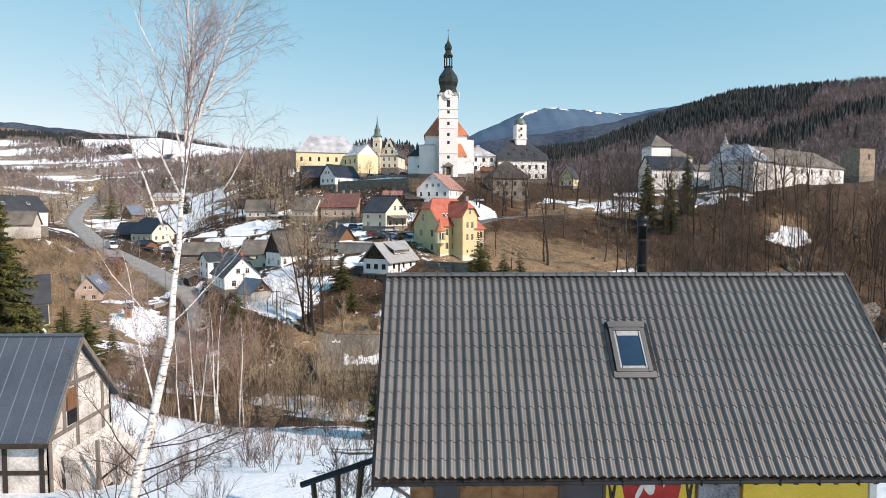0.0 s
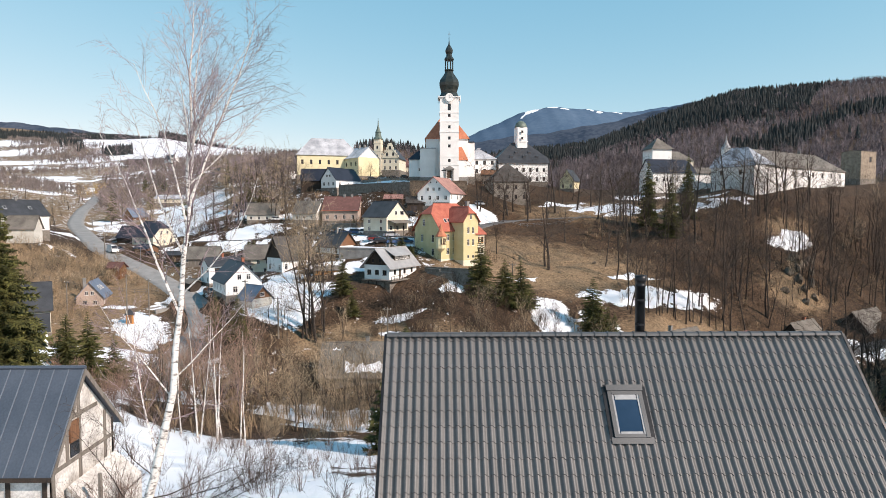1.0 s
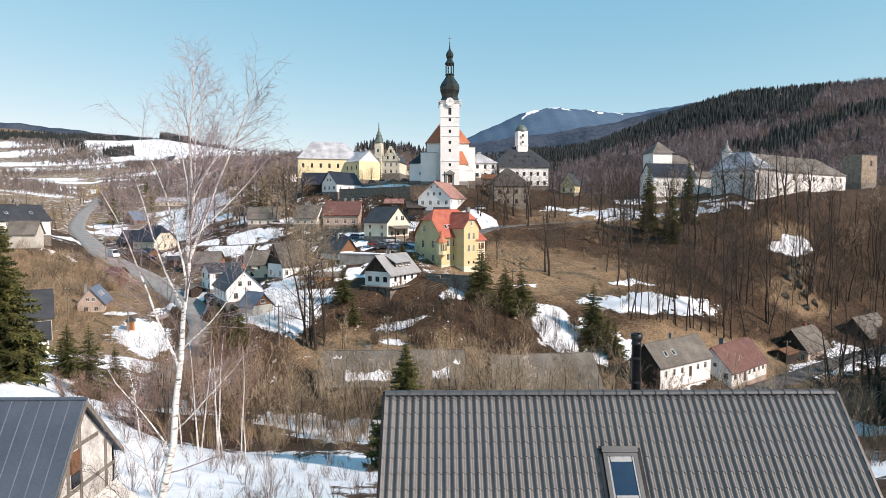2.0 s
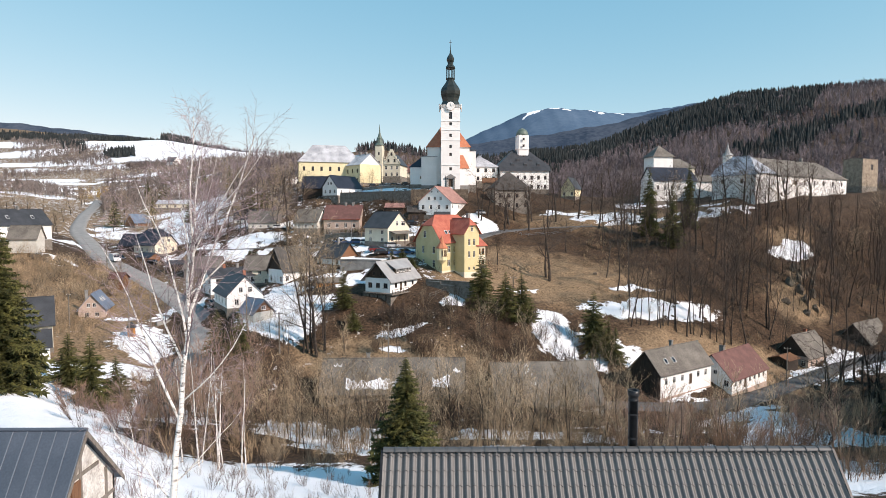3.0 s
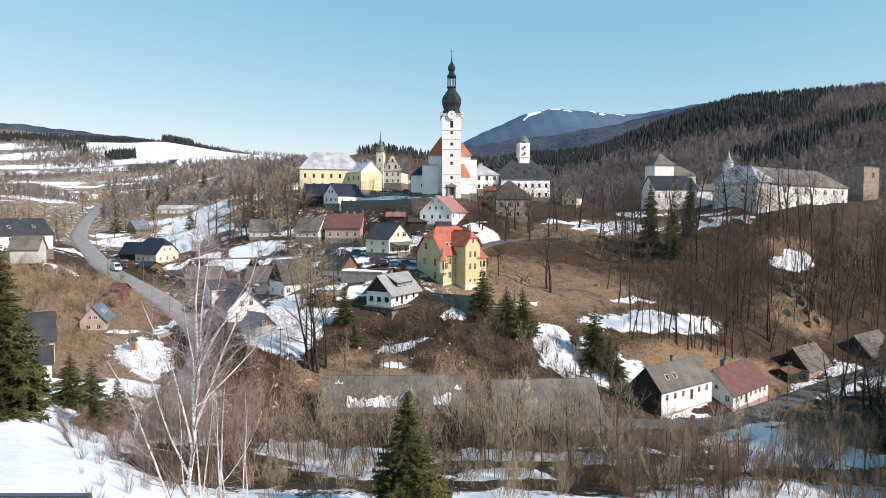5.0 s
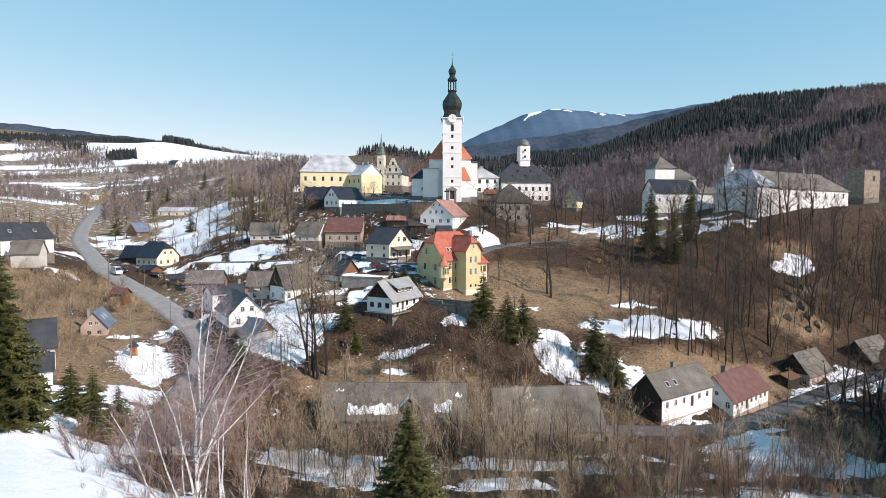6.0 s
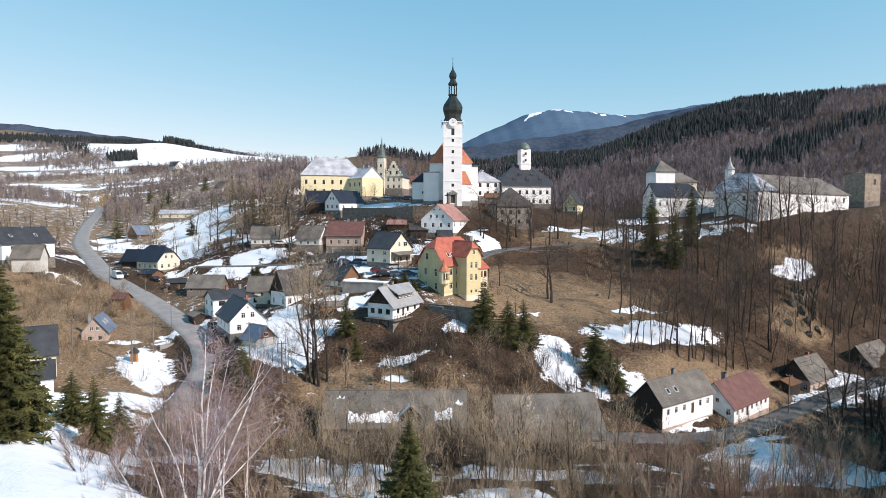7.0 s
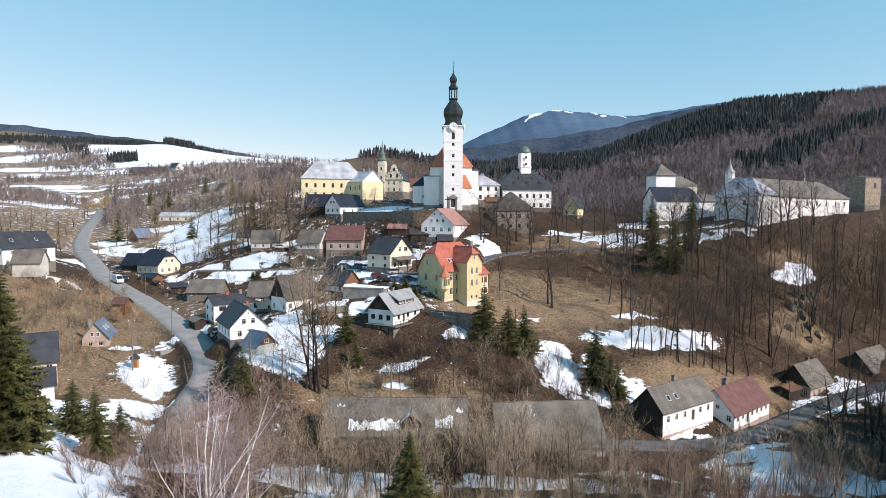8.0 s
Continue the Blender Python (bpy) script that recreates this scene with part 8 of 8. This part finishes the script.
BLUE, SILVER, WHITECAR, REDCAR, BLACKCAR = paint("blue_car_paint", (0.05, 0.10, 0.22)), paint("silver_car_paint", (0.38, 0.40, 0.42)), paint("white_car_paint", (0.75, 0.75, 0.75)), paint("red_car_paint", (0.16, 0.02, 0.018)), paint("black_car_paint", (0.02, 0.02, 0.024))
for x, y, yaw, mat, label in (
    (-8.6, 158.0, 25, BLUE, "blue car in the village car park"), (-11.6, 156.5, 25, BLUE, "blue car in the village car park"), (-14.6, 155.5, 20, BLACKCAR, "black car in the village car park"), (-12.4, 161.0, 30, SILVER, "silver car in the village car park"), (-16.6, 159.0, 22, REDCAR, "dark red car in the village car park"),
    (-23.0, 170.5, -10, BLUE, "blue car beside the cream house"), (-27.5, 172.0, -10, BLUE, "blue car beside the cream house"), (-31.0, 173.5, -12, BLACKCAR, "dark car beside the village street"), (-36.5, 175.5, -14, SILVER, "silver car beside the village street"),
    (-18.0, 250.0, 5, BLACKCAR, "dark car on the church square"), (-23.0, 252.0, 5, SILVER, "silver car on the church square"), (-13.5, 252.0, 5, BLACKCAR, "dark car on the church square"), (-27.0, 250.5, 8, BLACKCAR, "dark car beside the school wing"),
    (-8.2, 189.0, 8, BLACKCAR, "dark car parked under the terraces"), (-3.0, 186.0, 10, WHITECAR, "white car parked under the terraces"), (2.5, 185.0, 10, BLACKCAR, "dark car parked under the terraces"), (14.0, 199.0, 60, SILVER, "silver car beside the terraced wall"),
    (-56.5, 212.0, 10, WHITECAR, "pale car beside a grey cottage"), (-92.0, 193.5, -25, BLACKCAR, "dark car beside the roadside shelter"), (-55.5, 145.5, -50, BLACKCAR, "dark car in a house yard"), (19.0, 231.0, 5, WHITECAR, "white car in the parish yard"), (-104.0, 196.0, -40, BLACKCAR, "dark car at the road edge"), (-20.0, 168.5, -30, WHITECAR, "white car beside the porch house")):
    car(x, y, yaw, mat, label)
xy, zz, _ = WAYS[0]
k = int(np.argmin(np.hypot(xy[:, 0] + 104.5, xy[:, 1] - 191)))
d = xy[k + 1] - xy[k]
car(xy[k][0] + 1.2, xy[k][1] + 0.8, math.degrees(math.atan2(d[1], d[0])), WHITECAR, "white delivery van on the valley road", 5.4, True, zz[k] + 0.08)


def pole(x, y, h, arm=True, lamp=False, mat=GREYWOOD):
    """A timber line pole with a cross-arm, or a lamp post."""
    p = thing("street_lamp" if lamp else "utility_pole", pose(x, y, ground_at(x, y), 0, 0, rng.uniform(-30, 30)), "grey lamp post beside the road" if lamp else "weathered timber pole carrying overhead wires", "lamp post" if lamp else "pole", "poles")
    part("post", Shape().tube([(0, 0, -1), (0, 0, h * 0.5), (0, 0, h)], [0.15, 0.13, 0.10] if not lamp else [0.09, 0.075, 0.06], 8), METALGREY if lamp else mat, p)
    if lamp:
        part("lamp_arm", Shape().tube([(0, 0, h), (0.6, 0, h + 0.25), (1.2, 0, h + 0.25)], [0.05, 0.05, 0.04], 6), METALGREY, p)
        part("lamp_head", Shape().box((1.0, -0.12, h + 0.16), (1.6, 0.12, h + 0.28), 0.04), METALGREY, p)
    elif arm:
        part("cross_arm", Shape().box((-0.7, -0.06, h - 0.45), (0.7, 0.06, h - 0.33)), mat, p)
        for s in (-0.6, 0, 0.6):
            part("insulator", Shape().lathe([(0.04, h - 0.33), (0.06, h - 0.22), (0.03, h - 0.12)], 8, (s, 0)), FRAME, p)
    return p


for x, y, h in ((-9.0, 106.5, 8.5), (-65.2, 135.0, 8.5), (-38.0, 118.0, 7.0), (-66.0, 127.0, 11.0), (-56.5, 226.0, 8.0), (76.5, 129.5, 9.0), (-12.4, 171.0, 8.5), (16.5, 132.0, 9.0), (-72.0, 211.0, 8.0), (-98.5, 178.0, 8.0), (-80.5, 130.0, 7.5), (-30, 112, 8), (-152, 300, 9), (-205, 330, 9)):
    pole(x, y, h)
for x, y in ((-66.5, 147.0), (-88.0, 178.0), (-43.0, 190.0), (-26.0, 178.5), (-3.5, 168.5)):
    pole(x, y, 6.5, lamp=True)

# covered well of orange timber on the snow
well = thing("covered_well", pose(-66.8, 129.5, ground_at(-66.8, 129.5), 0, 0, 25), "small orange timber well hut with dark pointed roof", "well hut")
part("body", Shape().box((-0.75, -0.75, -0.3), (0.75, 0.75, 2.0), 0.06), ORANGEWOOD, well)
part("door", Shape().box((-0.4, -0.8, 0.1), (0.4, -0.751, 1.7)), BROWNWOOD, well)
part("roof", Shape().lathe([(1.45, 1.9), (1.4, 2.0), (0.35, 2.9), (0.05, 3.2)], 4, (0, 0), math.pi / 4), SLATE, well)

# stone cross before the church
cross = thing("stone_cross", pose(2.2, 211.0, ground_at(2.2, 211.0) - 0.3), "dark stone cross before the church", "monument")
part("pedestal", Shape().box((-0.6, -0.6, -0.5), (0.6, 0.6, 0.5), 0.08).box((-0.4, -0.4, 0.5), (0.4, 0.4, 1.6), 0.06), STONE, cross)
part("upright", Shape().box((-0.14, -0.14, 1.6), (0.14, 0.14, 5.4)), BLACKMETAL, cross)
part("cross_arm", Shape().box((-0.9, -0.13, 4.1), (0.9, 0.13, 4.36)), BLACKMETAL, cross)


def fence(name, label, a, b, posts, h=1.1, mat=GREYWOOD, rails=2):
    f = thing(name, pose(0, 0, 0), label, "fence")
    last = None
    for k in range(posts + 1):
        t = k / posts
        x, y = a[0] + (b[0] - a[0]) * t, a[1] + (b[1] - a[1]) * t
        z = ground_at(x, y)
        part("post", Shape().box((x - 0.06, y - 0.06, z - 0.4), (x + 0.06, y + 0.06, z + h)), mat, f)
        if last:
            for r in range(rails):
                zz_ = h * (0.4 + 0.5 * r / max(rails - 1, 1))
                part("rail", Shape().tube([(last[0], last[1], last[2] + zz_), (x, y, z + zz_)], [0.045, 0.045], 4), mat, f)
        last = (x, y, z)
    return f


fence("guard_rail", "grey guard rail above the slope", (16.5, 186.0), (50.0, 196.0), 14, 0.9, METALGREY, 2)
fence("garden_fence", "weathered timber garden fence by the lane", (79.0, 136.0), (100.0, 143.5), 12, 1.1)
fence("orchard_fence", "old timber fence along the bank", (-112.0, 150.0), (-70.0, 150.0), 14, 1.0)
fence("road_rail", "weathered rail fence along the road bend", (-57.0, 131.5), (-50.0, 117.0), 8, 0.9)
fence("terrace_railing", "dark railing on the church terrace", (-36.5, 226.2), (-10.0, 205.2), 16, 1.0, BLACKMETAL, 2)
fence("yard_fence", "weathered fence below the villa", (-2.0, 130.0), (10.0, 142.0), 9, 1.0)


def boulder(name, label, x, y, s, seed, squash=0.7):
    """A broken rock: a lumpy ball cut by planes."""
    r = random.Random(seed)
    bm = bmesh.new()
    bmesh.ops.create_icosphere(bm, subdivisions=3, radius=1.0)
    cuts = [(Vector((r.uniform(-1, 1), r.uniform(-1, 1), r.uniform(-0.4, 1))).normalized(), r.uniform(0.55, 0.9)) for _ in range(12)]
    for v in bm.verts:
        for n_, d_ in cuts:
            over = v.co.dot(n_) - d_
            if over > 0:
                v.co -= n_ * over * 0.92
        v.co += Vector((r.uniform(-1, 1), r.uniform(-1, 1), r.uniform(-1, 1))) * 0.03
    me = bpy.data.meshes.new(name)
    bm.to_mesh(me)
    bm.free()
    me.materials.append(ROCK)
    ob = new(name, me)
    ob.matrix_basis = pose(x, y, ground_at(x, y) + s * 0.15, 0, 0, r.uniform(0, 360)) @ Matrix.Diagonal((s, s * 0.8, s * squash, 1))
    return tagged(ob, label, "rock")


for k, (x, y, s, q) in enumerate(((104.5, 173.0, 1.3, 1.6), (106.5, 174.0, 1.2, 1.7), (103.5, 167.5, 1.2, 1.5), (105.5, 166.0, 1.0, 1.6), (102.0, 164.0, 1.1, 1.4), (109.0, 173.5, 1.1, 1.5), (105.0, 175.5, 1.8, 1.3), (101.5, 171.5, 1.5, 1.4), (108.5, 176.5, 1.6, 1.2), (103.0, 169.5, 1.4, 1.5), (107.0, 170.0, 1.3, 1.4), (111.5, 178.0, 1.5, 1.1), (97.0, 166.0, 1.4, 0.8))):
    boulder("rock_outcrop", "weathered brown rock outcrop on the steep slope", x, y, s, 20 + k, q)
for k, (x, y, s, q) in enumerate(((-112.0, 171.0, 2.0, 1.0), (-109.5, 172.5, 1.8, 1.2), (-107.0, 172.5, 1.6, 1.0), (-114.0, 169.5, 1.7, 0.9))):
    boulder("rock_outcrop", "pale rock outcrop above the road bank", x, y, s, 40 + k, q)
for k in range(14):
    boulder("boulder", "grey boulder lying on the brown slope", rng.uniform(5, 60), rng.uniform(138, 165), rng.uniform(0.3, 0.8), 60 + k)


def low_wall(label, points, h, thick, mat):
    """A garden wall that follows the ground, with a coping."""
    w = thing("garden_wall", pose(0, 0, 0), label, "wall")
    for (ax, ay), (bx, by) in zip(points, points[1:]):
        n = max(2, int(math.hypot(bx - ax, by - ay) / 3))
        side = Vector((ay - by, bx - ax, 0)).normalized() * thick / 2
        for k in range(n):
            p = [Vector((ax + (bx - ax) * t, ay + (by - ay) * t, 0)) for t in (k / n, (k + 1) / n)]
            z = [ground_at(q.x, q.y) for q in p]
            top = max(z) + h
            for name, lo, hi, grow_ in (("masonry", None, top, 1.0), ("coping", top, top + 0.12, 1.3)):
                low = [v - 0.6 for v in z] if lo is None else [lo, lo]
                vs = [p[0] - side * grow_, p[1] - side * grow_, p[1] + side * grow_, p[0] + side * grow_]
                zs = (low[0], low[1], low[1], low[0])
                part(name, Shape().add([(v.x, v.y, q) for v, q in zip(vs, zs)] + [(v.x, v.y, hi) for v in vs], [(0, 1, 5, 4), (1, 2, 6, 5), (2, 3, 7, 6), (3, 0, 4, 7), (4, 5, 6, 7)]), STONE if name == "masonry" else mat, w)
    return w


low_wall("rough stone garden wall above the village street", [(-44, 192), (-30, 184), (-22, 179)], 1.1, 0.5, CONCRETE)
low_wall("stone terrace wall below the brown house", [(-42, 199), (-27, 196)], 0.9, 0.5, CONCRETE)
low_wall("low concrete yard wall beside the chalet", [(-2.5, 137), (3.5, 133), (6.5, 137)], 1.0, 0.3, CONCRETE)
low_wall("low wall along the church square", [(-30, 240), (-12, 236)], 0.8, 0.4, CONCRETE)
fence("yard_railing", "dark timber fence before the village gardens", (-62.0, 184.0), (-44.0, 180.0), 9, 1.0, DARKWOOD, 2)

for u in (-0.283, -0.262, -0.247, -0.232):
    x, y = u * 1290, 1290
    t = thing("wind_turbine", pose(x, y, ground_at(x, y), 0, 0, 15) @ Matrix.Scale(0.5, 4), "far white wind turbine on the skyline", "wind turbine", "wind turbines")
    part("mast", Shape().lathe([(1.1, -2), (0.6, 42)], 8), FRAME, t)
    part("nacelle", Shape().box((-0.8, -2.6, 41.2), (0.8, 2.0, 43.0), 0.2), FRAME, t)
    for k in range(3):
        a = radians(25 + 120 * k + 40 * u * 100)
        part("blade", Shape().tube([(0, -2.8, 42), (7 * math.sin(a), -2.8, 42 + 7 * math.cos(a)), (15 * math.sin(a), -2.8, 42 + 15 * math.cos(a))], [0.5, 0.6, 0.1], 4), FRAME, t)
